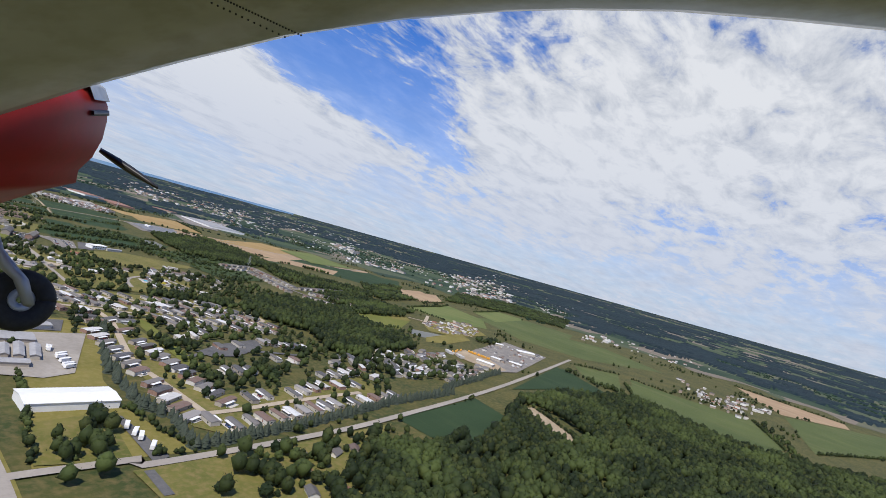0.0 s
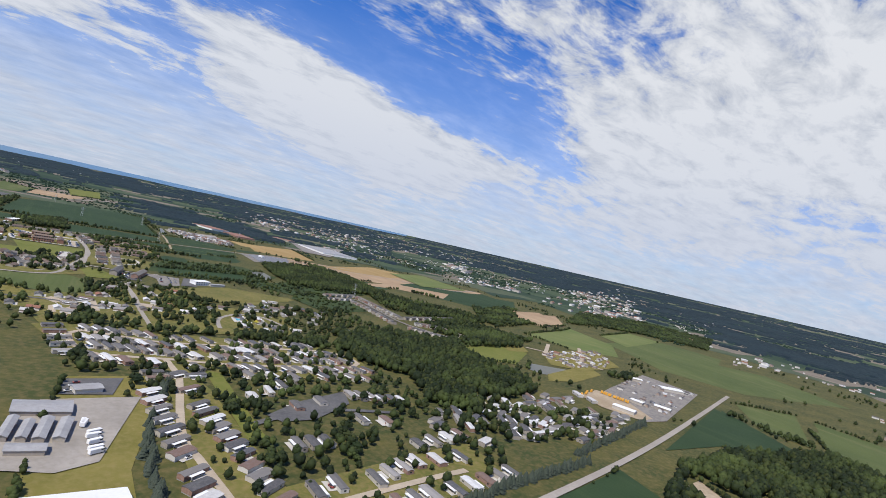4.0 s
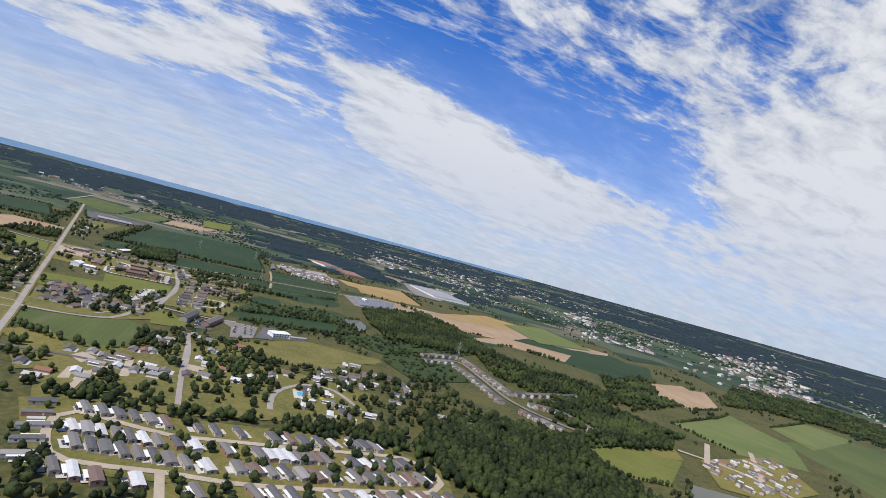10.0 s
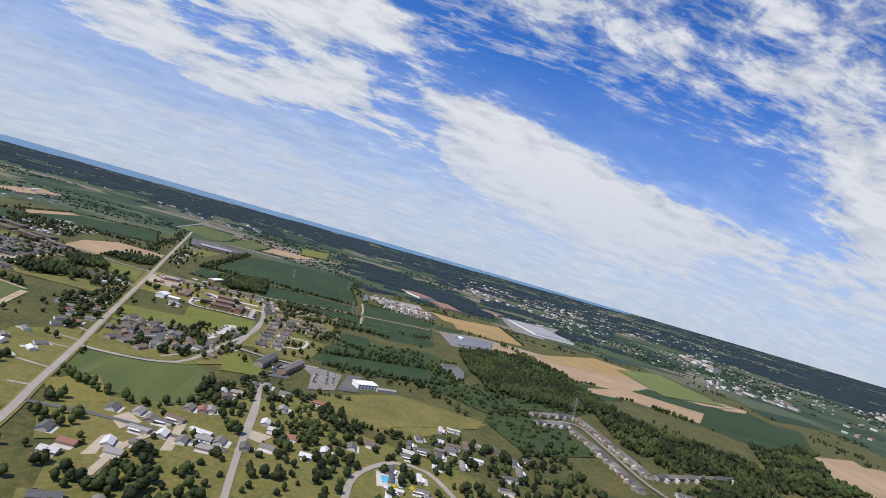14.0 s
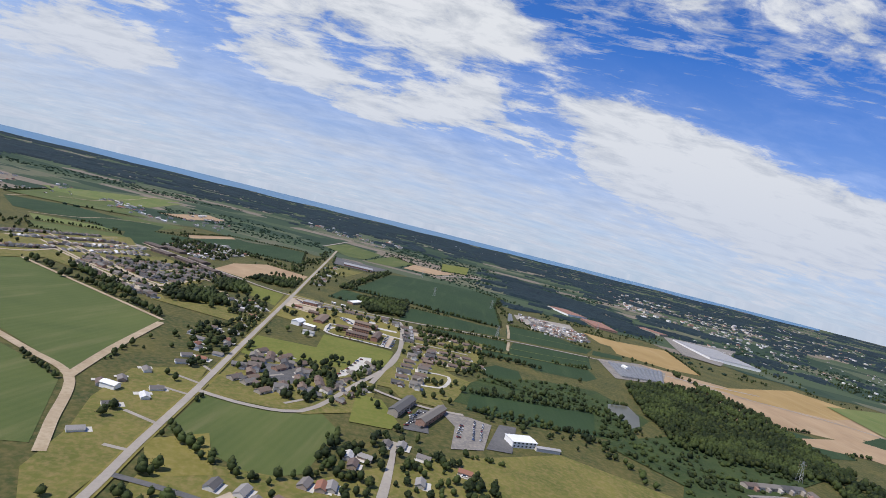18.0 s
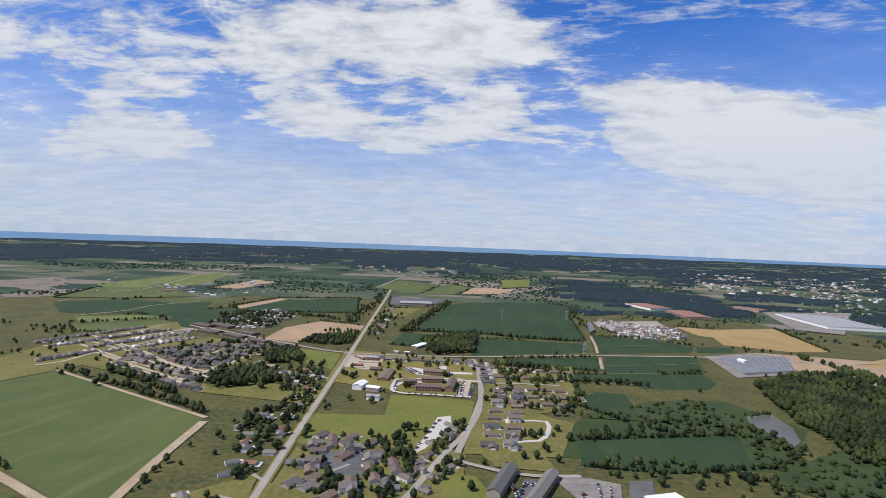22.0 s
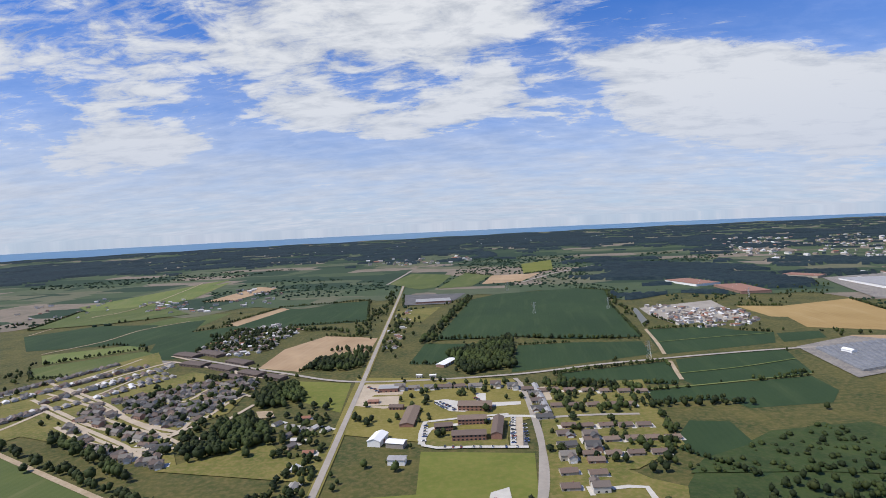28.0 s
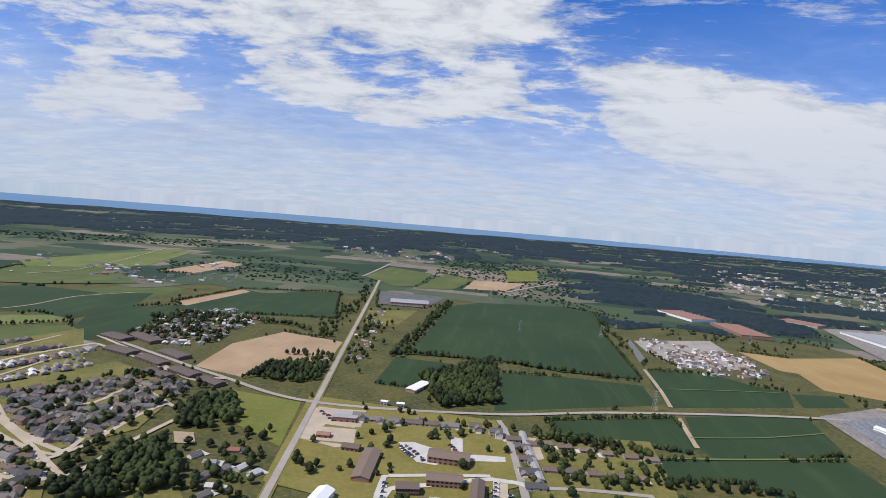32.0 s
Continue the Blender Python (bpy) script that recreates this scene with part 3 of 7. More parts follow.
sheet("field", "tan stubble strip", "field", [(830, 917), (1031, 832), (1264, 716), (988, 552), (698.2, 657.2)], STUBBLE)
sheet("field", "dark green strip field", "field", [(777, 670), (1117, 674), (1182, 503), (894.1, 375.5), (782.0, 538.4)], SOY)
sheet("lawn", "dry yellowish lawn round metal buildings", "lawn", [(-72.4, -89.1), (-5.1, -91.1), (-63.0, -233.0), (-70.5, -279.3)] + [(-62.7, -343.7), (-135.8, -335.8)] , DRY)
sheet("field", "green field beside the country road", "field", [(114.7, -345.3), (268.9, -330.5), (250.2, -380.9), (150.3, -406.2), (112.6, -381.1)], SOY)
sheet("field", "green field past the tree belt", "field", [(773.8, -356.5), (800.6, -420.6), (660.7, -613.0), (608.3, -610.4), (591.2, -549.5), (633.7, -412.3)], CORN)
sheet("field", "bare tan field on far land", "field", [(1485, -485), (1422, -725), (1322, -729), (1152, -597), (1289, -542)], STUBBLE)
sheet("field", "broad green field by a road end", "field", [(965.0, 27.6), (1179, 17), (1331, -153), (1196, -342), (915.5, -231.5), (871.7, -99.7)], CORN)

# patchwork to the west
sheet("field", "pale olive hay strip", "field", [(-647, 956), (-700, 1025), (-574, 1081), (-538, 1042)], HAY)
sheet("field", "green strip field", "field", [(-599, 869), (-651, 934), (-523, 1023), (-473, 978), (-544, 876)], CORN)
sheet("field", "dark ploughed and planted field", "field", [(-758, 1066), (-877, 1214), (-778, 1309), (-640, 1285), (-572, 1093)], SOY)
sheet("field", "dark green vegetable field", "field", [(-627, 1092), (-626, 1282), (-556, 1326), (-516, 1172), (-547, 1059)], SOY)
sheet("field", "light green pasture strip", "field", [(-1037, 1617), (-869, 2068), (-821, 2141), (-842, 1688), (-902, 1479)], HAY)
sheet("field", "mid-green field with tracks", "field", [(-927, 1289), (-978, 1534), (-803, 1614), (-636, 1420), (-770, 1332)], CORN)
for q in ([(-139.8, 239.0), (-113.5, 228.2)], [(-140.7, 292.3), (-115.5, 286.8)], [(-128.4, 188.8), (-112.9, 187.4)], [(-126.7, 357.1), (-112.7, 344.7)], [(-137.5, 322.3), (-114.2, 313.3)], [(-31.5, 325.9), (-44.7, 309.1)], [(-71.1, 366.6), (-59.8, 380.0)]):
    road("driveway", "pale gravel drive from the road to a house", q, 3.2, GRAVEL, 0.02)
road("verge", "sandy margin of a broad field", [(-454.6, 624.0), (-332.8, 549.2), (-210.6, 474.6)], 5.0, DIRT, -0.1)
road("farm_track", "pale farm track between fields", [(-874, 1223), (-886, 1418), (-842, 1557), (-891, 2069)], 4.0, DIRT)
road("farm_track", "pale farm track along a strip", [(-707, 1034), (-658, 1125), (-646, 1229), (-586, 1315)], 4.0, DIRT)
# strips to the east
sheet("field", "bare brown strip field", "field", [(579.7, 683.9), (691, 778), (811, 783), (892, 769), (831, 624), (716.2, 629.0), (574.7, 602.4)], STUBBLE)
sheet("field", "dark green strip between bare ones", "field", [(622.9, 622.1), (709.2, 605.5), (703.7, 529.6), (581.0, 489.4)], SOY)
sheet("field", "reddish bare field", "field", [(840, 863), (1011, 992), (919, 791), (822, 731)], STUBBLE)
sheet("field", "long dark green field", "field", [(879, 616), (1228, 685), (1215, 593), (1112, 521), (914, 501)], SOY)
sheet("field", "pale green grass strip", "field", [(999, 912), (1232, 1003), (1174, 709), (935, 671)], HAY)
sheet("field", "golden wheat strip", "field", [(595, 1158), (791, 1216), (721, 939), (642, 927), (545, 974)], GOLD)
road("farm_track", "straight pale track between bare fields", [(609, 844), (705, 798), (880, 755), (1044, 669), (1232, 729)], 6.0, GRAVEL)
# fields to the south-east
sheet("field", "dark green triangular field", "field", [(496.3, -296.6), (683.2, -271.3), (594.3, -384.1), (471.3, -358.7)], SOY)
sheet("field", "green field behind a tree belt", "field", [(780.1, -258.7), (864.9, -320.6), (651.1, -385.8), (645.5, -331.1)], CORN)
sheet("field", "green field on far land", "field", [(1125, -603), (1407, -803), (988, -756), (751.2, -647.8)], CORN)
sheet("clearing", "sandy track and pit in the woods", "clearing", [(306.9, -369.9), (332.1, -369.9), (290.0, -430.1), (266.8, -446.5), (243.6, -443.2), (266.3, -403.6)], DIRT)
road("farm_track", "sandy track between crop fields", [(306, 1014), (287.0, 916.0), (271.0, 849.9)], 5.0, DIRT)
road("farm_track", "sandy track beside crops", [(264.3, 815.6), (251.2, 763.6), (244.5, 735.1)], 5.0, DIRT)
road("farm_track", "pale grass lane across crops", [(192.5, 707.4), (266.9, 714.8), (392.0, 735.8)], 3.0, HAY)
road("farm_track", "pale stripe in a crop", [(250.1, 760.1), (331.8, 774.5), (414.7, 799.6)], 2.0, HAY)
road("farm_track", "pale stripe in a striped crop", [(284.0, 920.1), (378, 935), (470, 945)], 2.0, HAY)
road("road", "pale road curving past far fields", [(211, 1744), (344, 1920), (509, 2063)], 9.0, GRAVEL)
road("road", "far pale road to the horizon", [(-205, 1829), (-148, 2178)], 8.0, GRAVEL)


sheet("field", "olive pasture beside park homes", "field", [(763.0, 115.6), (1056.1, 223.8), (998.3, 72.8), (874.0, 24.7), (778.3, 84.2)], HAY)
sheet("field", "striped pale and green hay field", "field", [(1109.9, 168.2), (1382.5, 229.2), (1400.3, 137.3), (1053.8, 64.4)], HAY)
sheet("field", "broad green field by a road end", "field", [(1034.3, 50.5), (1387.3, 126.4), (1414.5, 17.1), (1040.7, -99.8), (918.6, -31.7)], CORN)
sheet("field", "yellow mown grass by a pond", "field", [(559.7, 43.0), (619.0, 42.3), (583.0, -1.5), (536.1, 6.2)], DRY)
sheet("field", "yellowish rough grass beside a yard", "field", [(488.0, -106.1), (651.7, -67.6), (617.1, -115.8), (509.3, -138.9), (454.1, -130.8)], DRY)
sheet("field", "bare brown field before woods", "field", [(1041.5, 402.3), (1199.2, 427.9), (1114.5, 293.8), (927.2, 229.9), (911.8, 279.3)], STUBBLE)
sheet("field", "long tan stubble strip", "field", [(450.9, 855.2), (568.1, 908.9), (826.3, 847.3), (922.6, 731.7), (782.7, 627.0), (588.2, 745.9)], STUBBLE)
sheet("field", "green strip between bare ones", "field", [(769.8, 610.1), (932.0, 718.1), (1285.9, 593.9), (1111.4, 448.4), (916.6, 467.4)], SOY)
sheet("field", "tan strip of cut grain", "field", [(679.3, 831.5), (1010.1, 1027.5), (1120.3, 913.1), (896.6, 782.2), (743.7, 790.5)], GOLD)
sheet("field", "bare tan strip field", "field", [(590.4, 553.5), (819.0, 652.7), (960.6, 578.0), (847.5, 482.9), (746.7, 550.8)], STUBBLE)
sheet("field", "green field in the south", "field", [(859.8, -346.0), (848.4, -427.6), (883.3, -556.0), (677.2, -610.5), (579.4, -512.8), (740.0, -381.2)], CORN)
sheet("field", "dark green field past the pit", "field", [(374.5, -322.1), (679.3, -261.7), (611.3, -360.4), (589.8, -380.3), (522.4, -346.0)], SOY)


# lake along the northern horizon
def build_lake():
    vs, fs = [], []
    steps = 60
    for k in range(steps + 1):
        a = radians(-70 + 112 * k / steps)          # clockwise from +Y
        inner = 3860 + 260 * max(0.0, (k / steps - 0.55) / 0.45) ** 1.2 + 25 * math.sin(k * 1.7)
        for r in (inner, (inner + 4285) / 2, 4285):
            x, y = CX + r * math.sin(a), CY + r * math.cos(a)
            vs.append((x, y, gz(x, y) + 2.5))
        if k:
            b = 3 * k
            fs += [(b - 3, b - 2, b + 1, b), (b - 2, b - 1, b + 2, b + 1)]
    tagged(new("lake", raw("lake", vs, fs, LAKE)), "broad blue lake along the horizon", "lake", kind="structure")


build_lake()


# ---- trees ----
def ico(sub):
    bm = bmesh.new()
    bmesh.ops.create_icosphere(bm, subdivisions=sub, radius=1.0)
    v = np.array([x.co[:] for x in bm.verts])
    f = np.array([[q.index for q in x.verts] for x in bm.faces])
    bm.free()
    return v, f


ICO1 = ico(1)


def crown_shape(seed, core, clumps, lobes=0):
    """A crown one unit high and about one wide: a lumpy core, lobes on its limbs, and small leaf clumps standing out of them."""
    rng = np.random.RandomState(seed)
    v, f = core
    vs, fs, n = [], [], 0
    blobs = [((0.0, 0.0, 0.56), 0.40 if lobes else 0.46, 0.38 if lobes else 0.42)]
    for k in range(lobes):
        a = 2 * math.pi * (k + rng.uniform(-0.25, 0.25)) / max(1, lobes - 1)
        r = rng.uniform(0.20, 0.30) if k < lobes - 1 else 0.05
        blobs.append(((r * math.cos(a), r * math.sin(a), rng.uniform(0.40, 0.66) if k < lobes - 1 else 0.80), rng.uniform(0.19, 0.27), rng.uniform(0.16, 0.24)))
    for b, (c, w, h) in enumerate(blobs):
        out = []
        for p in v:
            q = Vector(p)
            k = 1.0 + 0.36 * noise.noise(q * 1.7 + Vector((seed * 3.1 + b * 5.3, 0, 0))) + 0.26 * noise.noise(q * 4.1 + Vector((0, seed * 2.3 + b, 0)))
            out.append((c[0] + p[0] * w * k, c[1] + p[1] * w * k, c[2] + p[2] * h * k))
        vs.append(np.array(out))
        fs.append(f + n)
        n += len(out)
    if clumps:
        shell = np.concatenate(vs)
        tri, pts = [], []
        for i in range(clumps):
            a = shell[rng.randint(len(shell))] - (0, 0, 0.56)
            a = a * rng.uniform(0.92, 1.10) + rng.normal(0, 0.03, 3)
            c = a + (0, 0, 0.56)
            r = rng.uniform(0.035, 0.075)
            e = rng.normal(0, 1, (3, 3))
            e /= np.linalg.norm(e, axis=1)[:, None]
            b = n + len(pts)
            pts += [c + e[0] * r, c + e[1] * r, c + e[2] * r, c + a / (np.linalg.norm(a) + 1e-6) * r * 0.7]
            tri += [(b, b + 1, b + 3), (b + 1, b + 2, b + 3), (b + 2, b, b + 3)]
        vs.append(np.array(pts))
        fs.append(np.array(tri))
    return np.concatenate(vs), np.concatenate(fs)


NEAR_CROWNS = [crown_shape(s, ICO1, 130, 6) for s in range(4)]
WOOD_CROWNS = [crown_shape(s + 10, ICO1, 30, 1) for s in range(5)]
FAR_CROWNS = [crown_shape(s + 20, ICO1, 0) for s in range(4)]


def conifer_shape(seed):
    rng = np.random.RandomState(seed)
    vs, fs = [], []
    tiers, seg = 7, 9
    for k in range(tiers):
        z0, r0 = 0.06 + 0.80 * k / tiers, 0.40 * (1 - k / tiers) + 0.04
        z1 = min(1.0, z0 + 0.30)
        b = len(vs)
        for j in range(seg):
            a = 2 * math.pi * (j + 0.5 * (k % 2)) / seg
            r = r0 * rng.uniform(0.75, 1.15)
            vs.append((r * math.cos(a), r * math.sin(a), z0 + rng.uniform(-0.03, 0.02)))
        vs.append((0, 0, z1))
        for j in range(seg):
            fs.append((b + j, b + (j + 1) % seg, b + seg))
    return np.array(vs), np.array(fs)


CONIFERS = [conifer_shape(s) for s in range(3)]


def stuff(name, label, spots, shapes, mat, category="trees", seed=1):
    """Many plants or pieces joined into one mesh. spots: x, y, z, width, height."""
    rng = np.random.RandomState(seed)
    vs, fs, n = [], [], 0
    for x, y, z, w, h in spots:
        v, f = shapes[rng.randint(len(shapes))]
        a = rng.uniform(0, 6.283)
        c, s = math.cos(a), math.sin(a)
        q = np.stack([(v[:, 0] * c - v[:, 1] * s) * w + x, (v[:, 0] * s + v[:, 1] * c) * w + y, v[:, 2] * h + z], 1)
        vs.append(q)
        fs.append(f + n)
        n += len(q)
    if not vs:
        return
    vs, fs = np.concatenate(vs), np.concatenate(fs)
    me = bpy.data.meshes.new(name)
    me.vertices.add(len(vs))
    me.vertices.foreach_set("co", vs.ravel())
    me.loops.add(len(fs) * 3)
    me.loops.foreach_set("vertex_index", fs.ravel().astype(np.int32))
    me.polygons.add(len(fs))
    me.polygons.foreach_set("loop_start", np.arange(0, len(fs) * 3, 3, dtype=np.int32))
    me.materials.append(mat)
    me.update(calc_edges=True)
    me.validate()
    return tagged(new(name, me), label, category, kind="stuff")


HOUSES_AT = []   # spots taken by buildings: x, y, radius


TAKEN = {}


def clear(x, y, gap):
    if not HOUSES_AT:
        return True
    if TAKEN.get("n") != len(HOUSES_AT):
        TAKEN["a"], TAKEN["n"] = np.array(HOUSES_AT).T, len(HOUSES_AT)
    a, b, r = TAKEN["a"]
    return bool(((x - a) ** 2 + (y - b) ** 2 > (r + gap) ** 2).all())


def fill(poly, spacing, seed, low=6.0, high=13.0, keep_off=True, holes=(), gap=3.0):
    """Tree spots over a polygon, jittered, keeping off roads and buildings."""
    rng = random.Random(seed)
    x0, x1 = min(p[0] for p in poly), max(p[0] for p in poly)
    y0, y1 = min(p[1] for p in poly), max(p[1] for p in poly)
    out = []
    for _ in range(int((x1 - x0) * (y1 - y0) / spacing ** 2)):
        x, y = rng.uniform(x0, x1), rng.uniform(y0, y1)
        if not inside(x, y, poly) or any(inside(x, y, h) for h in holes) or any(inside(x, y, h) for h in BARE):
            continue
        if keep_off and (near_track(x, y, min(4.0, gap + 1)) or not clear(x, y, gap)):
            continue
        h = rng.uniform(low, high)
        out.append((x, y, gz(x, y) - 0.3, h * rng.uniform(0.75, 1.05), h))
    return out


def hedge(line, spacing, seed, low=5.0, high=10.0, spread=3.0):
    rng = random.Random(seed)
    out = []
    for (ax, ay), (bx, by) in zip(line, line[1:]):
        n = max(1, int(math.hypot(bx - ax, by - ay) / spacing))
        for k in range(n):
            u = (k + rng.random() * 0.8) / n
            x, y = ax + (bx - ax) * u + rng.gauss(0, spread), ay + (by - ay) * u + rng.gauss(0, spread)
            if near_track(x, y, 2) or not clear(x, y, 3):
                continue
            h = rng.uniform(low, high)
            out.append((x, y, gz(x, y) - 0.3, h * rng.uniform(0.75, 1.1), h))
    return out


# ---- buildings ----
def gable(bm, l, w, h, rise, over=0.4, thick=0.25):
    """A gabled roof of real thickness over a block l by w, eaves at h."""
    L, W = l / 2 + over, w / 2 + over
    for s in (-1, 1):
        drop = rise * over / (w / 2)
        q = [(-L, s * W, h - drop), (L, s * W, h - drop), (L, 0, h + rise), (-L, 0, h + rise)]
        lo = [bm.verts.new(p) for p in q]
        hi = [bm.verts.new((p[0], p[1], p[2] + thick)) for p in q]
        bm.faces.new(lo)
        bm.faces.new(hi[::-1])
        for i in range(4):
            bm.faces.new((lo[i], hi[i], hi[(i + 1) % 4], lo[(i + 1) % 4]))
    bmesh.ops.recalc_face_normals(bm, faces=bm.faces[:])


def block(bm, l, w, h, rise):
    """Walls with gable ends."""
    v = [bm.verts.new(p) for p in ((-l / 2, -w / 2, 0), (l / 2, -w / 2, 0), (l / 2, w / 2, 0), (-l / 2, w / 2, 0),
                                   (-l / 2, -w / 2, h), (l / 2, -w / 2, h), (l / 2, w / 2, h), (-l / 2, w / 2, h),
                                   (-l / 2, 0, h + rise), (l / 2, 0, h + rise))]
    for q in ((0, 1, 5, 4), (2, 3, 7, 6), (1, 2, 6, 9, 5), (3, 0, 4, 8, 7), (4, 5, 9, 8), (6, 7, 8, 9)):
        bm.faces.new([v[i] for i in q])
    bmesh.ops.recalc_face_normals(bm, faces=bm.faces[:])


def small(name, size, at, mat, parent, label=""):
    bm = bmesh.new()
    box(bm, *at, *size)
    return part(name, bm, mat, parent, label)


def house_proto(name, l, w, h, rise, roof, wall, wing=None, garage=True, label="", category="house"):
    root = new(name)
    bm = bmesh.new()
    block(bm, l, w, h, rise)
    part("wall", bm, wall, root)
    bm = bmesh.new()
    gable(bm, l, w, h, rise)
    roof_part = part("roof", bm, roof, root)
    if wing:
        wl, ww, ox = wing
        bm = bmesh.new()
        block(bm, wl, ww, h, rise * 0.8)
        bmesh.ops.transform(bm, matrix=Matrix.Translation((ox, -w / 2 - wl / 2 + 1.0, 0)) @ Matrix.Rotation(math.pi / 2, 4, "Z"), verts=bm.verts[:])
        wing_part = part("wing_wall", bm, wall, root)
        bm = bmesh.new()
        gable(bm, wl, ww, h, rise * 0.8)
        bmesh.ops.transform(bm, matrix=Matrix.Translation((ox, -w / 2 - wl / 2 + 1.0, 0)) @ Matrix.Rotation(math.pi / 2, 4, "Z"), verts=bm.verts[:])
        part("wing_roof", bm, roof, root)
        if garage:
            small("garage_door", (ww * 0.7, 0.08, 2.2), (ox, -w / 2 - wl + 0.98, 1.15), WHITE, wing_part, "white garage door")
    for s in (-1, 1):
        small("window", (1.6, 0.08, 1.2), (s * l * 0.22, w / 2 + 0.02, 1.6), GLASS, root)
    small("door", (1.0, 0.08, 2.05), (-l * 0.12, -w / 2 - 0.02, 1.05), DOORM, root)
    small("window", (1.8, 0.08, 1.2), (-l * 0.32, -w / 2 - 0.02, 1.6), GLASS, root)
    if h < 4:
        small("chimney", (0.8, 0.6, 1.6), (l * 0.18, w * 0.12, h + rise * 0.9), BRICK, roof_part, "brick chimney")
    return tagged(root, label, category)


def home_proto(l, w, awning, label):
    root = new("mobile_home")
    bm = bmesh.new()
    box(bm, 0, 0, 0.35, l - 0.3, w - 0.3, 0.7)
    part("skirting", bm, GREYROOF, root)
    bm = bmesh.new()
    block(bm, l, w, 3.1, 0.55)
    for v in bm.verts:
        v.co.z = max(v.co.z, 0.6)
    part("body", bm, SIDING, root)
    bm = bmesh.new()
    gable(bm, l, w, 3.1, 0.55, 0.2, 0.15)
    part("roof", bm, HOMEROOF, root)
    if awning:
        bm = bmesh.new()
        box(bm, -l * 0.08, -w / 2 - 1.2, 2.75, l * 0.55, 2.3, 0.14)
        for k in (-1, 1):
            box(bm, -l * 0.08 + k * l * 0.26, -w / 2 - 2.2, 1.35, 0.1, 0.1, 2.7)
        part("awning", bm, WHITE, root, "white sheet-metal carport awning")
    for k in (-0.3, 0.3):
        small("window", (1.3, 0.08, 1.0), (k * l, w / 2 + 0.02, 1.95), GLASS, root)
    small("window", (0.08, 1.4, 1.0), (l / 2 + 0.02, 0.2, 1.95), GLASS, root)
    small("door", (0.95, 0.08, 2.0), (l * 0.2, -w / 2 - 0.02, 1.65), DOORM, root)
    return tagged(root, label, "mobile home", "mobile homes of the park")


COUNT = {"home": 0, "house": 0}
DRIVES = []       # paved drives beside buildings
FAR_BLOCKS = []   # plain far buildings: x, y, length, width, height, angle


def settle(protos, key, x, y, ang, size=1.0, limit=270):
    """One building at a spot; once a kind has its full number, the rest go to the far buildings."""
    k = COUNT[key]
    COUNT[key] += 1
    p = protos[(k * 7 + int(abs(x) + abs(y))) % len(protos)]
    HOUSES_AT.append((x, y, 5.5 * size))
    r = random.Random(int(x * 7 + y * 13))
    DRIVES.append((x, y, ang + (math.pi / 2 if key == "house" else 0.0), r.uniform(7, 13), r.uniform(3.0, 5.5), -(7.0 if key == "house" else 5.0)))
    if k >= limit:
        FAR_BLOCKS.append((x, y, 12.0 * size, 7.5 * size, 3.0 * size, ang))
        return
    if k < len(protos):
        p = protos[k]
        p.matrix_world = pose(x, y, gz(x, y), 0, 0, math.degrees(ang)) @ Matrix.Scale(size, 4)
    else:
        q = copy_thing(p, pose(x, y, gz(x, y), 0, 0, math.degrees(ang)))
        q.scale = (size, size, size)


HOMES = [home_proto(17.0, 5.0, True, "pale single-wide mobile home with a white carport awning"),
         home_proto(18.5, 5.2, True, "long mobile home with a carport awning"),
         home_proto(16.5, 6.6, True, "double-wide mobile home with a shallow roof and awning"),
         home_proto(16.5, 4.8, False, "plain single-wide mobile home with pale siding"),
         home_proto(15.5, 7.0, False, "double-wide mobile home with a shingled roof")]
HOUSES = [house_proto("house", 13, 8.0, 2.8, 2.0, SHINGLE, SIDING, (6, 6.5, 3.5), True, "one-storey ranch house with a grey shingle roof and garage wing"),
          house_proto("house", 16, 8.5, 2.8, 2.2, SHINGLE, SIDING, (5, 6.0, -4.5), True, "long ranch house with a shingle roof"),
          house_proto("house", 12, 8.0, 5.2, 2.4, SHINGLE, SIDING, (6, 6.5, 2.5), True, "two-storey house with pale siding"),
          house_proto("house", 13, 8.0, 2.8, 1.8, BROWNROOF, SIDING, None, False, "small house with a brown shingle roof")]
for p in HOUSES:
    tagged(p, group="houses of the village")


def rows(protos, key, a, b, n, axis, jitter=0.8, seed=0, skip=(), size=1.0):
    """A row of n buildings from a to b, their length along the direction axis."""
    rng = random.Random(seed + int(a[0] * 3 + a[1]))
    ang = math.atan2(axis[1][1] - axis[0][1], axis[1][0] - axis[0][0])
    for k in range(n):
        if k in skip:
            continue
        u = k / max(1, n - 1)
        x, y = a[0] + (b[0] - a[0]) * u + rng.uniform(-jitter, jitter), a[1] + (b[1] - a[1]) * u + rng.uniform(-jitter, jitter)
        settle(protos, key, x, y, ang + radians(rng.uniform(-3, 3)) + (math.pi if rng.random() < 0.25 else 0), size)


def scatter(protos, key, poly, n, axes, gap, seed, size=1.0):
    """n buildings over a polygon, each along one of the directions axes, none closer than gap."""
    rng = random.Random(seed)
    x0, x1 = min(p[0] for p in poly), max(p[0] for p in poly)
    y0, y1 = min(p[1] for p in poly), max(p[1] for p in poly)
    done = 0
    for _ in range(n * 40):
        x, y = rng.uniform(x0, x1), rng.uniform(y0, y1)
        if done < n and inside(x, y, poly) and clear(x, y, gap * 0.8) and not near_track(x, y, 5):
            settle(protos, key, x, y, radians(rng.choice(axes)) + radians(rng.uniform(-4, 4)), size)
            done += 1


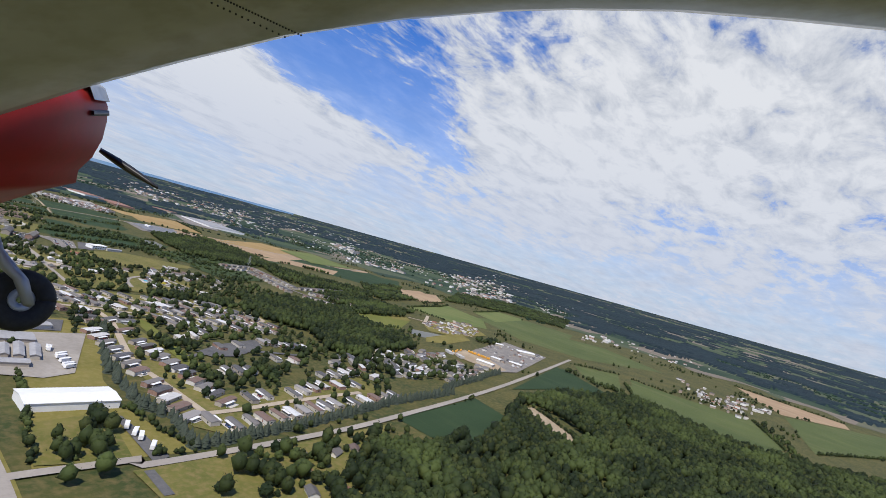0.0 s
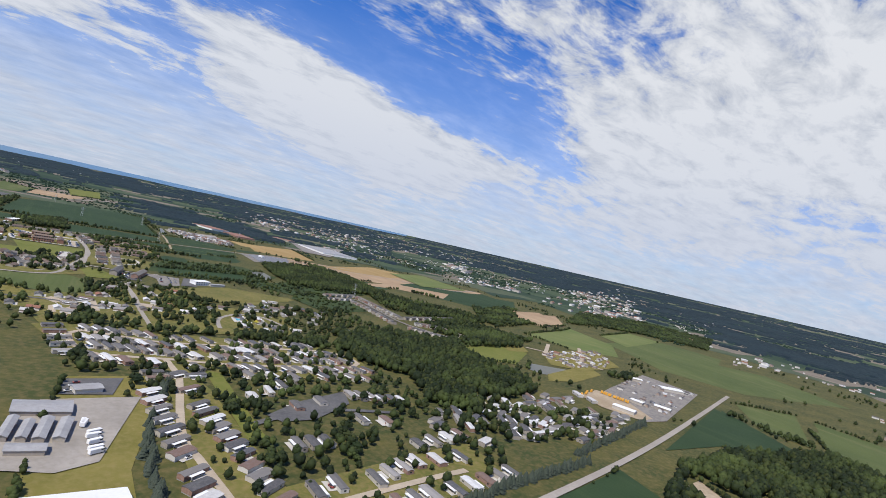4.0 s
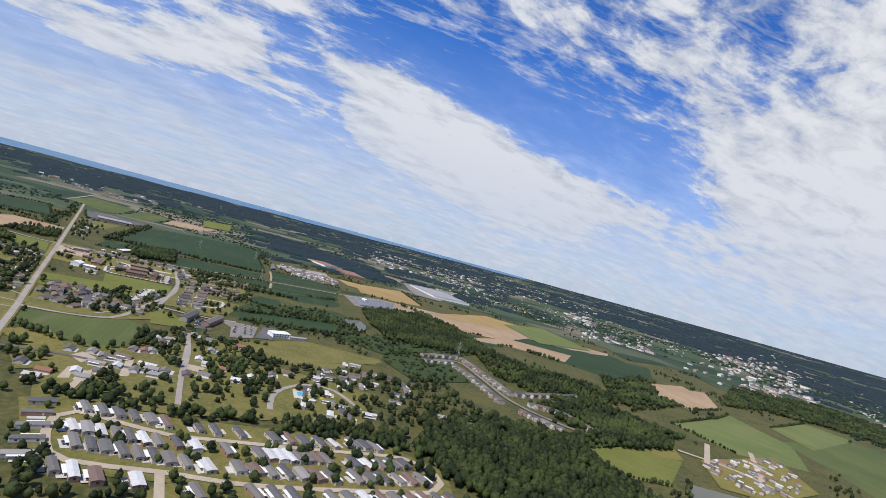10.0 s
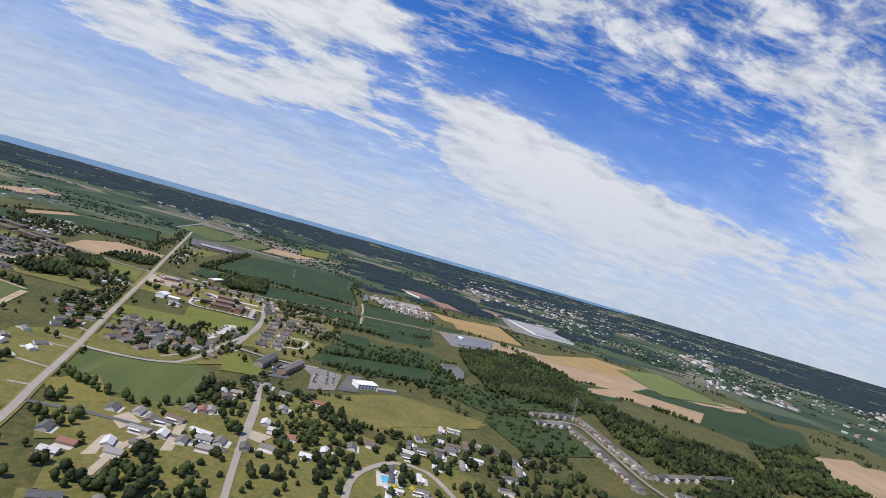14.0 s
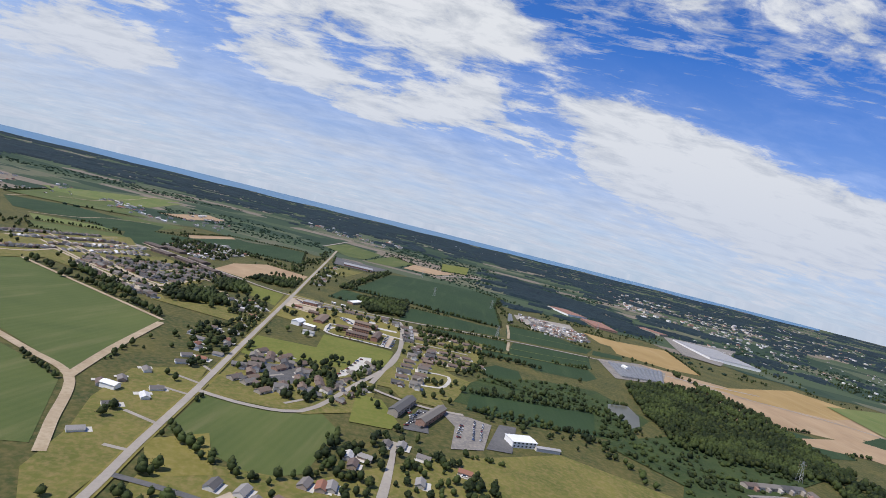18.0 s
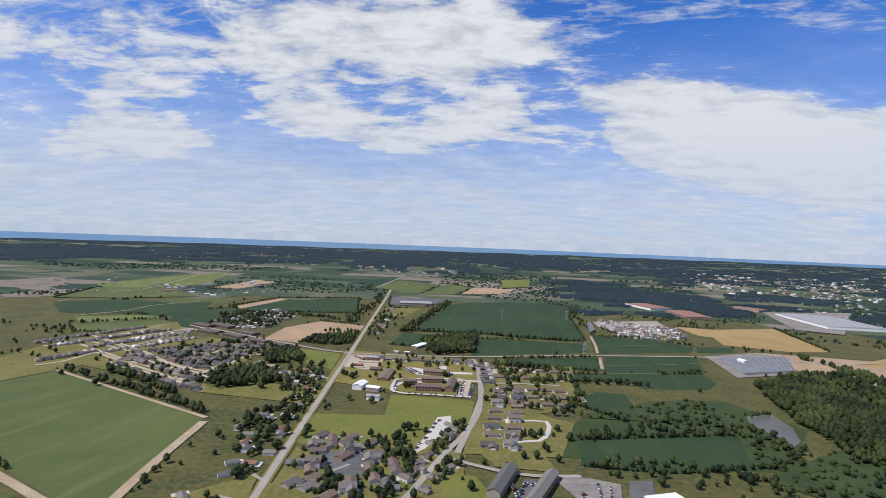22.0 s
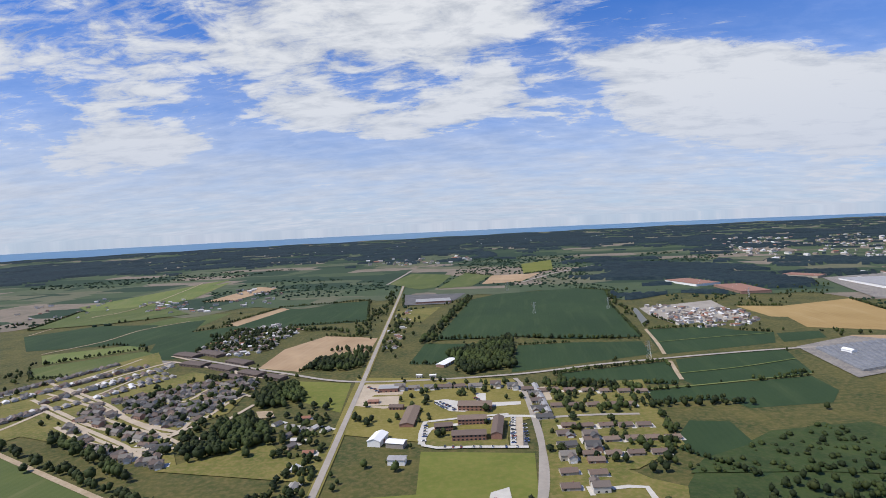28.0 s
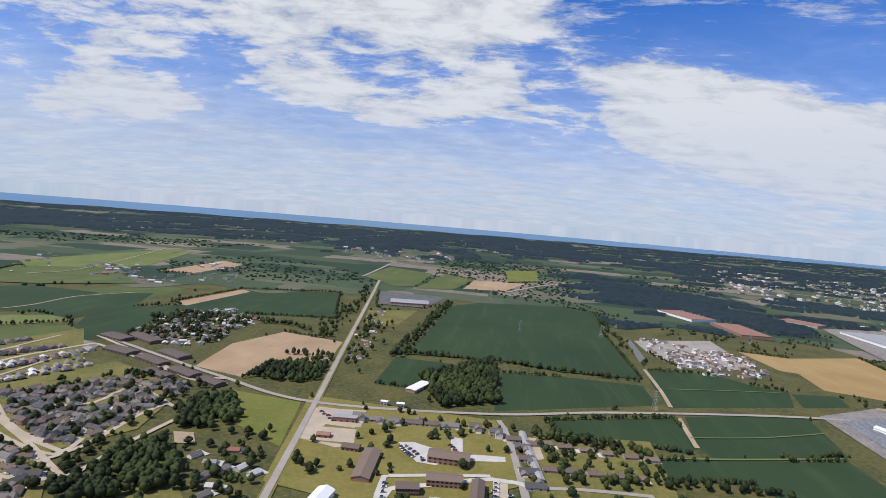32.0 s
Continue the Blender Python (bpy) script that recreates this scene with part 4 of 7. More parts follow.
# ---- mobile home park ----
road("park_lane", "pale concrete lane looping through mobile homes", [(-52.3, 21.5), (-41.2, 30.5), (-17.0, 17.8), (14.6, 0.6), (44.7, -3.9), (93.9, -10.8), (139.6, -15.6), (183.6, -22.3), (198.0, -46.7), (195.7, -61.8), (179.3, -74.8)], 5.4, LANE)
road("park_lane", "pale concrete lane between rows of mobile homes", [(-52.3, 21.5), (-54.7, -3.0), (-50.6, -28.5), (-41.5, -38.4), (-21.0, -44.9), (9.9, -51.5), (42.3, -62.5), (77.8, -68.5), (117.5, -71.7), (162.1, -74.4), (179.3, -74.8)], 5.4, LANE)
road("park_lane", "long concrete lane lined with mobile homes", [(5.8, -49.9), (4.6, -73.0), (3.6, -92.8), (-26.5, -194.8), (-28.6, -230.8), (-29.1, -267.1), (-29.8, -299.6)], 5.4, LANE)
road("park_lane", "pale lane through the south of the park", [(-30.2, -300.3), (-1.3, -299.7), (34.6, -295.9), (88.3, -292.3), (128.0, -291.0)], 5.4, LANE)
AX = [(20.3, -32.0), (24.2, -52.1)]
AX2 = [(-72.8, -2.1), (-60.8, -0.9)]
AX3 = [(-50.1, -277.4), (-32.5, -268.9)]
AX4 = [(-22.0, -310.6), (-23.4, -327.2)]
rows(HOMES, "home", (-36.3, 36.7), (12.4, 19.3), 6, AX, 0.5)
rows(HOMES, "home", (33.2, 13.0), (43.7, 9.7), 2, AX, 0.5)
rows(HOMES, "home", (61.1, 7.0), (61.5, 7.1), 1, AX, 0.5)
rows(HOMES, "home", (84.0, 2.5), (129.4, -2.9), 5, AX, 0.5)
rows(HOMES, "home", (147.7, -1.5), (164.1, -6.2), 3, AX, 0.5)
rows(HOMES, "home", (-41.9, 4.8), (6.4, -11.8), 7, AX, 0.5)
rows(HOMES, "home", (17.0, -13.0), (27.6, -16.1), 2, AX, 0.5)
rows(HOMES, "home", (47.9, -20.6), (48.2, -20.6), 1, AX, 0.5)
rows(HOMES, "home", (68.8, -25.4), (115.0, -30.3), 8, AX, 0.5)
rows(HOMES, "home", (134.4, -34.7), (176.9, -35.6), 5, AX, 0.5)
rows(HOMES, "home", (-39.5, -16.9), (11.3, -35.8), 7, AX, 0.5)
rows(HOMES, "home", (20.5, -39.8), (32.8, -44.6), 2, AX, 0.5)
rows(HOMES, "home", (50.8, -46.0), (110.4, -56.0), 7, AX, 0.5)
rows(HOMES, "home", (128.2, -56.0), (180.4, -58.8), 6, AX, 0.5)
rows(HOMES, "home", (-46.7, -47.6), (-26.8, -58.4), 3, AX, 0.5)
rows(HOMES, "home", (-6.5, -63.5), (-6.2, -63.5), 1, AX, 0.5)
rows(HOMES, "home", (23.4, -75.6), (23.7, -75.6), 1, AX, 0.5)
rows(HOMES, "home", (55.4, -76.6), (78.2, -80.3), 3, AX, 0.5)
rows(HOMES, "home", (102.6, -83.5), (190.1, -86.7), 9, AX, 0.5)
rows(HOMES, "home", (59.3, -96.8), (97.4, -103.3), 3, AX, 0.5)
rows(HOMES, "home", (129.4, -103.9), (170.7, -110.4), 4, AX, 0.5)
rows(HOMES, "home", (-61.7, 41.3), (-62.5, -35.3), 5, AX2, 0.5)
rows(HOMES, "home", (-14.6, -87.5), (-13.7, -100.8), 2, AX2, 0.5)
rows(HOMES, "home", (14.8, -95.4), (20.4, -98.3), 1, AX2, 0.5)
rows(HOMES, "home", (-26.8, -127.6), (-35.7, -224.2), 7, AX3, 0.5)
rows(HOMES, "home", (-37.4, -246.4), (-43.5, -304.1), 5, AX3, 0.5)
rows(HOMES, "home", (-2.9, -155.4), (-6.7, -286.9), 11, AX3, 0.5)
rows(HOMES, "home", (1.6, -92.1), (-0.0, -125.2), 2, AX3, 0.5)
rows(HOMES, "home", (-33.9, -310.2), (-33.6, -310.3), 1, AX4, 0.5)
rows(HOMES, "home", (-23.3, -322.4), (78.4, -309.3), 9, AX4, 0.5)
rows(HOMES, "home", (98.8, -309.9), (159.9, -305.0), 5, AX4, 0.5)
rows(HOMES, "home", (15.0, -284.5), (31.5, -280.4), 2, AX4, 0.5)
rows(HOMES, "home", (56.0, -283.1), (98.3, -271.3), 4, AX4, 0.5)
rows(HOMES, "home", (114.9, -273.9), (137.6, -275.0), 2, AX4, 0.5)
rows(HOMES, "home", (120.1, -250.5), (169.3, -244.1), 4, AX4, 0.5)
rows(HOMES, "home", (34.1, -229.2), (54.5, -228.9), 3, AX4, 0.5)
rows(HOMES, "home", (40.6, -146.8), (94.0, -111.6), 4, AX4, 0.5)
rows(HOMES, "home", (66.5, -167.5), (90.7, -161.3), 2, AX4, 0.5)
rows(HOMES, "home", (126.4, -151.0), (169.1, -169.9), 6, AX4, 0.5)
rows(HOMES, "home", (103.3, -200.4), (123.0, -208.3), 2, AX4, 0.5)
sheet("lawn", "mown grass strip behind homes", "lawn", [(27.1, -83.3), (40.7, -75.9), (20.4, -212.1), (7.2, -215.6)], BRIGHT, keep=False)
sheet("lawn", "dry lawns between rows of mobile homes", "lawn", [(-75.5, 50.0), (-38.4, 51.3), (17.3, 31.2), (171.3, 9.9), (211.2, -43.3), (187.2, -99.4), (60.4, -106.2), (9.0, -62.2), (-60.0, -47.8)], GRASS, keep=False)
sheet("lawn", "lawns along the long lane", "lawn", [(-17.6, -82.8), (13.9, -60.3), (16.9, -123.7), (2.8, -273.1), (167.4, -253.5), (153.4, -307.2), (-33.2, -332.8), (-46.7, -315.5)], GRASS, keep=False)
sheet("cul_de_sac", "dark asphalt turning circle", "road", [(36.5, -178.4), (72.7, -157.3), (127.8, -139.4), (114.9, -167.1), (67.8, -192.3), (41.8, -191.4)], TARMAC, 0.3, keep=False)
road("park_lane", "asphalt street with a turning circle", [(22.5, -190.8), (52.9, -181.2), (100.1, -179.0), (143.5, -191.7)], 5.4, TARMAC)
road("park_lane", "grey lane between older mobile homes", [(29.2, 119.9), (41.9, 194.9), (48.9, 276.9)], 4.6, ROAD)
road("park_lane", "dark asphalt lane between older mobile homes", [(-109.3, 159.2), (-58.2, 150.3), (-4.4, 130.2), (22.7, 119.1)], 4.6, TARMAC)
road("park_lane", "curved asphalt lane round a pool lawn", [(94.7, 60.9), (103.4, 91.4), (118.1, 115.4), (148.6, 136.4), (174.9, 126.3), (185.2, 77.0)], 5.0, ROAD)
road("park_lane", "short asphalt lane with parked cars", [(-49.2, 69.4), (-38.9, 111.3), (-20.4, 138.7)], 5.0, LANE)
road("park_lane", "short asphalt lane among mobile homes", [(22.7, 56.1), (31.6, 135.1), (46.6, 245.0)], 4.6, ROAD)
AX7 = [(264.1, -258.4), (287.4, -259.3)]
rows(HOMES, "home", *[(238.8, -263.5), (376.5, -242.5)], 9, AX7)
rows(HOMES, "home", *[(293.1, -283.1), (425.4, -251.3)], 7, AX7)
rows(HOMES, "home", *[(324.0, -196.2), (406.7, -190.9)], 4, AX7)
scatter(HOMES, "home", [(144.9, -226.9), (265.5, -200.5), (230.4, -266.8), (172.3, -266.7), (130.0, -251.5)], 9, (20, 60), 12, 5)
scatter(HOMES, "home", [(175.0, 207.8), (250.5, 240.6), (337.3, 205.6), (255.3, 121.8), (265.4, 103.4), (318.8, 108.6), (346.4, 54.3), (289.1, 33.4), (228.9, 57.8), (135.6, 39.3), (114.0, 65.0)], 34, (-15, 70), 11, 7, 0.85)
scatter(HOMES, "home", [(146.3, -212.5), (251.6, -179.4), (380.2, -166.9), (455.8, -186.0), (410.5, -263.0), (329.3, -283.3)], 40, (20, 60), 5, 32)

for spots, turn in (([(-35, 135), (-23, 153), (-15, 161), (4, 144), (7, 133), (8, 119), (-31, 114), (-42, 98), (-68, 104), (-74, 91), (50, 132), (57, 165), (69, 155), (71, 256), (102, 245), (137, 164), (167, 158), (208, 194), (214, 176), (78, 126), (27, 238)], -22.0),
                    ([(-85, 121), (-57, 166), (-40, 165), (-31, 155), (-20, 132), (-7, 126), (-48, 110), (-8, 186), (2, 186), (8, 188), (15, 235), (42, 267), (54, 270), (66, 215), (50, 178), (93, 138), (117, 154), (189, 194), (17, 132), (34, 128), (19, 224)], 82.0)):
    for x, y in spots:
        settle(HOMES, "home", x, y, radians(turn + 6 * math.sin(x)), 0.88)
sheet("parking_pad", "pale concrete parking pad between mobile homes", "lot", [(-55.1, 150.7), (-46.4, 164.2), (-34.8, 149.5), (-46.2, 133.8)], LANE, 0.2, keep=False)
sheet("parking_pad", "pale concrete parking pad between mobile homes", "lot", [(-13.4, 150.0), (-6.3, 159.2), (-11.1, 110.9), (-18.3, 109.0)], LANE, 0.2, keep=False)
sheet("parking_pad", "pale concrete parking pad between mobile homes", "lot", [(37.2, 163.2), (54.8, 154.9), (44.8, 140.6), (31.6, 149.5)], LANE, 0.2, keep=False)
sheet("parking_pad", "pale concrete parking pad between mobile homes", "lot", [(-53.8, 120.6), (-49.0, 125.6), (-51.0, 94.3), (-58.7, 92.4)], LANE, 0.2, keep=False)
sheet("lawn", "green and dry lawns along the main road", "lawn", [(-150.7, 151.3), (-155.7, 213.5), (-155.1, 280.9), (-119.3, 298.3), (-114.5, 166.8), (-117.1, 104.2), (-118.7, 97.3)], GRASS, keep=False)
sheet("lawn", "lawns and gardens between older mobile homes", "lawn", [(-97.7, 188.9), (-8.3, 191.1), (83.7, 266.8), (116.2, 221.3), (84.3, 169.8), (-86.0, 105.6), (-97.1, 148.8)], GRASS, keep=False)
sheet("lawn", "lawns round older mobile homes by the pool", "lawn", [(-75.1, 115.3), (5.1, 177.4), (135.1, 182.6), (223.2, 127.5), (172.3, 38.8), (17.9, 37.1), (-69.1, 51.2)], GRASS, keep=False)
sheet("meadow", "mown meadow south of the long low building", "meadow", [(78.3, 258.3), (114.9, 277.2), (202.2, 322.3), (295.6, 277.3), (275.3, 249.3), (187.3, 224.0), (119.4, 189.1), (112.8, 229.0)], GRASS, keep=False)

# ---- village ----
road("street", "grey street between duplexes", [(25.0, 409.5), (48.9, 524.4), (60.7, 610.4), (63.6, 751.7)], 5.6, ROAD)
road("street", "looped kerbed cul-de-sac drive", [(92.0, 496.8), (116.3, 496.2), (111.6, 465.4), (99.2, 443.8), (79.0, 439.3)], 4.5, CONCRETE)
road("street", "apartment access drive", [(-44.4, 586.6), (-38.3, 620.2), (-11.5, 629.4), (39.5, 645.4), (69.0, 637.4)], 6.0, CONCRETE)
road("street", "side street past brown-roofed duplexes", [(60.6, 634.4), (105.6, 638.6), (161.0, 635.5)], 4.8, ROAD)
road("street", "subdivision street", [(-473.9, 726.6), (-396.1, 670.2), (-313.5, 611.1), (-293.5, 588.8)], 4.8, LANE)
road("street", "subdivision street with driveways", [(-527.0, 827.7), (-412.8, 740.9), (-344.4, 676.7), (-280.2, 641.3)], 4.8, LANE)
road("street", "new subdivision street", [(-505.1, 773.9), (-488.5, 799.8), (-473.3, 863.4), (-436, 938)], 5.4, LANE)
road("street", "street past long brick apartments", [(-455, 975), (-344.4, 892.2), (-269.6, 826.8), (-225.5, 819.5)], 4.8, LANE)
sheet("car_park", "asphalt car park of apartments", "car park", [(38.5, 634.6), (49.0, 636.3), (46.0, 574.0), (32.3, 571.2)], TARMAC, keep=False)
sheet("car_park", "pale concrete court with parked cars", "car park", [(-38.2, 699.3), (-26.3, 709.6), (23.4, 688.9), (17.0, 679.6), (-10.8, 668.2), (-27.0, 670.6)], CONCRETE, keep=False)
sheet("lawn", "green courtyard of apartments", "lawn", [(-44.0, 640.0), (34.2, 642.1), (30.3, 576.3), (-40.0, 580.3)], GRASS, keep=False)
sheet("lawn", "mixed lawns round village houses", "lawn", [(-134.1, 803.8), (57.2, 769.3), (70.1, 643.4), (32.2, 622.9), (-45.5, 592.7), (-127.9, 620.2)], DRY, keep=False)
sheet("lawn", "lawns behind brown-roofed duplexes", "lawn", [(90.1, 742.4), (202.2, 742.9), (175.8, 612.4), (172.6, 564.3), (120.7, 524.5), (46.8, 526.9)], GRASS, keep=False)
sheet("lawn", "large lawn along the main road", "lawn", [(-170.5, 316.0), (-122.5, 360.5), (-110.6, 262.7), (-108.0, 177.8), (-150.8, 186.1), (-167.4, 249.7)], GRASS, keep=False)
sheet("lawn", "yellowish garden plot by the road", "lawn", [(-113.6, 337.8), (-100.3, 356.0), (-84.9, 314.5), (-104.4, 299.1)], DRY, keep=False)
sheet("meadow", "rough dry meadow", "meadow", [(-112.4, 205.1), (-79.6, 229.7), (-60.5, 178.1), (-92.1, 163.7)], DRY, keep=False)
sheet("lawn", "green lawns round a cul-de-sac", "lawn", [(60.7, 600.8), (124.4, 508.6), (144.1, 494.9), (111.5, 407.7), (29.1, 409.3)], GRASS, keep=False)
sheet("lawn", "village gardens", "lawn", [(-108.6, 410.8), (-13.3, 441.8), (32.1, 406.9), (24.5, 328.3), (-27.3, 294.5), (-107.5, 295.7)], GRASS, keep=False)
sheet("car_park", "dark asphalt court with houses round it", "car park", [(-87.3, 400.3), (-55.8, 413.3), (-33.9, 389.4), (-48.2, 358.3), (-70.0, 360.6)], TARMAC, keep=False)
sheet("car_park", "grey asphalt car park with planted islands", "car park", [(93.6, 372.0), (124.8, 369.8), (144.8, 361.3), (125.5, 296.6), (95.6, 285.9), (105.5, 337.6)], YARD, keep=False)
sheet("car_park", "black asphalt round the long low building", "car park", [(153.5, 367.5), (171.5, 369.4), (151.9, 302.4), (128.5, 300.8)], TARMAC, keep=False)
sheet("lawn", "subdivision lawns", "lawn", [(-453.9, 707.2), (-438.2, 762.2), (-371.7, 870.1), (-260.6, 802.0), (-253.1, 691.9), (-290.5, 643.2), (-238.4, 553.8), (-328.1, 593.3)], GRASS, keep=False)
sheet("bare_lots", "bare sandy building lots", "lot", [(-489.7, 753.4), (-559, 843), (-499, 967), (-427, 936), (-404.8, 785.1), (-418.2, 741.5)], YARD, keep=False)
sheet("meadow", "green meadow behind spruces", "meadow", [(-259.6, 557.4), (-222.1, 588.4), (-198.1, 630.2), (-155.3, 570.3), (-120.5, 585.6), (-114.3, 523.2)], GRASS, keep=False)
sheet("clearing", "sandy clearing in a meadow", "clearing", [(-223.8, 692.5), (-206.9, 692.7), (-197.2, 672.2), (-212.9, 670.7)], DIRT, keep=False)
road("street", "grey street to a car park", [(20.8, 396.6), (35.9, 387.2), (54.0, 378.1), (82.8, 370.5), (118.1, 372.6)], 5.0, ROAD)
sheet("car_park", "dark asphalt car park between apartment blocks", "car park", [(72.8, 364.1), (81.8, 364.8), (78.6, 308.3), (55.1, 307.3)], TARMAC, keep=False)
sheet("car_park", "pale concrete forecourt behind houses", "car park", [(8.2, 498.9), (21.8, 505.6), (21.8, 467.4), (12.5, 454.6), (-1.8, 417.8), (-14.1, 400.6), (-12.1, 411.3), (-3.0, 444.8)], CONCRETE, keep=False)
sheet("lawn", "bright mown lawn behind houses", "lawn", [(12.5, 368.5), (36.8, 367.4), (52.4, 317.8), (46.0, 300.6), (10.3, 299.0)], BRIGHT, keep=False)
sheet("lawn", "mown triangle of lawn along a street", "lawn", [(39.3, 420.5), (92.1, 444.3), (102.7, 378.5), (55.1, 385.1)], GRASS, keep=False)
for q in ([(-398.5, 671.6), (-369.3, 643.2), (-339.9, 622.6), (-316.7, 607.6), (-297.6, 603.9), (-286.4, 581.0)], [(-289.6, 624.5), (-274.1, 654.6), (-266.8, 722.9), (-256.6, 752.4)], [(-347.2, 727.3), (-319.1, 740.5), (-307.4, 789.1), (-248.3, 745.5)], [(-394.8, 699.1), (-333.1, 657.1), (-284.6, 637.8), (-282.6, 667.6)]):
    road("street", "pale subdivision street with drives", q, 4.4, LANE)
AXE = [(42.8, 597.1), (79.5, 597.3)]
rows(HOUSES, "house", *[(80.6, 594.8), (52.6, 428.0)], 8, AXE)
rows(HOUSES, "house", *[(101.3, 586.3), (70.8, 427.0)], 8, AXE)
B = [HOUSES[3]]
rows(B, "house", *[(94.2, 717.8), (185.2, 698.4)], 6, AXE, size=0.95)
rows(B, "house", *[(88.9, 667.4), (159.3, 660.9)], 5, AXE, size=0.95)
rows(B, "house", *[(87.9, 612.3), (153.6, 606.1)], 5, AXE, size=0.95)
rows(B, "house", *[(100.2, 579.2), (167.0, 577.0)], 5, AXE, size=0.95)
rows(B, "house", *[(91.6, 552.0), (146.3, 549.9)], 4, AXE, size=0.95)
rows(HOUSES, "house", *[(34.9, 741.7), (84.8, 714.9)], 4, AXE)
rows(HOUSES, "house", *[(-76.2, 747.3), (10.2, 744.8)], 6, AXE)
rows(HOUSES, "house", *[(72.1, 707.3), (70.1, 636.2)], 4, AXE)
scatter(HOUSES, "house", [(-117.9, 389.8), (-99.7, 448.2), (-52.9, 428.4), (-3.9, 377.4), (-28.4, 335.2), (-72.6, 320.9), (-96.9, 338.2)], 26, (10, 60, 100), 7, 11)
scatter(HOUSES, "house", [(-15.2, 386.2), (18.7, 480.7), (40.4, 459.4), (21.6, 379.6), (-6.9, 323.9), (-31.5, 330.5)], 20, (50, 140), 12, 12, 0.72)
scatter(HOUSES, "house", [(-412.5, 672.6), (-425.3, 743.3), (-363.7, 778.2), (-324.7, 813.4), (-260.6, 802.0), (-264.5, 693.9), (-290.5, 643.2), (-261.1, 566.1), (-323.6, 591.8)], 150, (20, 70, 110, 160), 6, 13, 0.84)
AXN = [(-517.4, 850.4), (-485.5, 819.1)]
sheet("lawn", "young lawns round new houses", "lawn", [(-568.2, 666.9), (-564, 865), (-494, 1008), (-368.5, 804.2), (-331.0, 603.4), (-442.1, 650.9), (-483.3, 562.9)], GRASS, keep=False)
rows(HOUSES, "house", (-590.4, 774.9), (-517.1, 932.8), 18, AXN, 0.6, size=0.82)
rows(HOUSES, "house", (-541.6, 790.2), (-461.3, 913.2), 15, AXN, 0.6, size=0.82)
rows(HOUSES, "house", (-509.6, 667.2), (-479.6, 723.7), 7, AXN, 0.6, size=0.82)
rows(HOUSES, "house", (-497.0, 758.9), (-426.5, 882.8), 14, AXN, 0.6, size=0.82)
rows(HOUSES, "house", (-433.5, 787.9), (-408.3, 863.2), 7, AXN, 0.6, size=0.82)
rows(HOUSES, "house", (-552.8, 755.5), (-484.3, 891.0), 17, AXN, 0.6, size=0.82)
rows(HOUSES, "house", (-463.7, 731.1), (-389.9, 847.6), 14, AXN, 0.6, size=0.82)
rows(HOUSES, "house", (-482.7, 799.5), (-423.0, 907.6), 13, AXN, 0.6, size=0.82)
rows(HOUSES, "house", (-499.7, 695.7), (-478.9, 732.8), 5, AXN, 0.6, size=0.82)
road("street", "pale street of new houses", [(-495.3, 642.4), (-478.3, 667.8), (-472.1, 722.9)], 5.0, LANE)
road("street", "pale street of new houses", [(-522.5, 772.1), (-460.4, 726.1), (-390.3, 674.2), (-348.4, 651.1)], 5.0, LANE)
road("street", "pale street of new houses", [(-564.6, 752.0), (-537.7, 806.3), (-503.1, 900.8)], 5.0, LANE)
road("street", "pale street of new houses", [(-467.1, 736.1), (-438.2, 783.0), (-407.5, 849.9)], 5.0, LANE)
road("street", "pale subdivision street with drives", [(-520.7, 794.7), (-405.0, 720.8), (-349.7, 679.1), (-311.5, 650.5), (-257.9, 606.2)], 4.6, LANE)
road("street", "pale subdivision street with drives", [(-300.0, 602.7), (-257.9, 606.2), (-247.5, 660.5), (-233.7, 714.8)], 4.6, LANE)
road("street", "pale subdivision street with drives", [(-435.0, 937.0), (-352.0, 885.5), (-282.1, 838.3), (-233.4, 836.3)], 4.6, LANE)
road("street", "pale subdivision street with drives", [(-422.2, 672.4), (-355.6, 624.2), (-304.5, 602.8)], 4.6, LANE)
road("street", "pale new street with bare verges", [(-562, 852), (-454.4, 764.8), (-381.8, 708.2), (-331.5, 669.5), (-300.2, 656.2)], 4.6, LANE)
road("street", "pale street between new houses", [(-517.4, 809.9), (-509, 884), (-496, 964)], 3.6, LANE)
road("street", "pale street between rows of new houses", [(-450.8, 764.5), (-442.3, 823.0), (-434, 919)], 3.6, LANE)
scatter(HOUSES, "house", [(-427, 985), (-437, 1178), (-357, 1224), (-297, 1145), (-306, 978), (-347, 952)], 110, (20, 110), 6, 15, 0.78)
scatter(HOUSES, "house", [(-155.2, 195.3), (-189.0, 298.0), (-163.8, 390.6), (-126.7, 357.1), (-124.4, 215.1)], 9, (30, 120), 14, 16, 0.8)
scatter(HOUSES, "house", [(-175.3, 459.9), (-156.5, 521.6), (-146.1, 596.7), (-113.4, 531.6), (-114.8, 396.8), (-133.8, 346.8)], 14, (0, 90), 9, 17, 0.78)
scatter(HOUSES, "house", [(-202.3, 656.4), (-155.2, 693.2), (-127.9, 620.2), (-150.9, 570.1)], 9, (0, 60), 8, 18, 0.78)
scatter(HOUSES, "house", [(-63.9, -384.0), (-9.5, -363.7), (48.5, -378.6), (-11.8, -421.9), (-55.9, -400.6)], 6, (20, 60), 10, 19, 0.8)
scatter(HOUSES, "house", [(-121.5, 914.8), (-126, 1262), (-100, 1338), (-97.3, 948.1)], 14, (0, 90), 7, 20, 0.8)


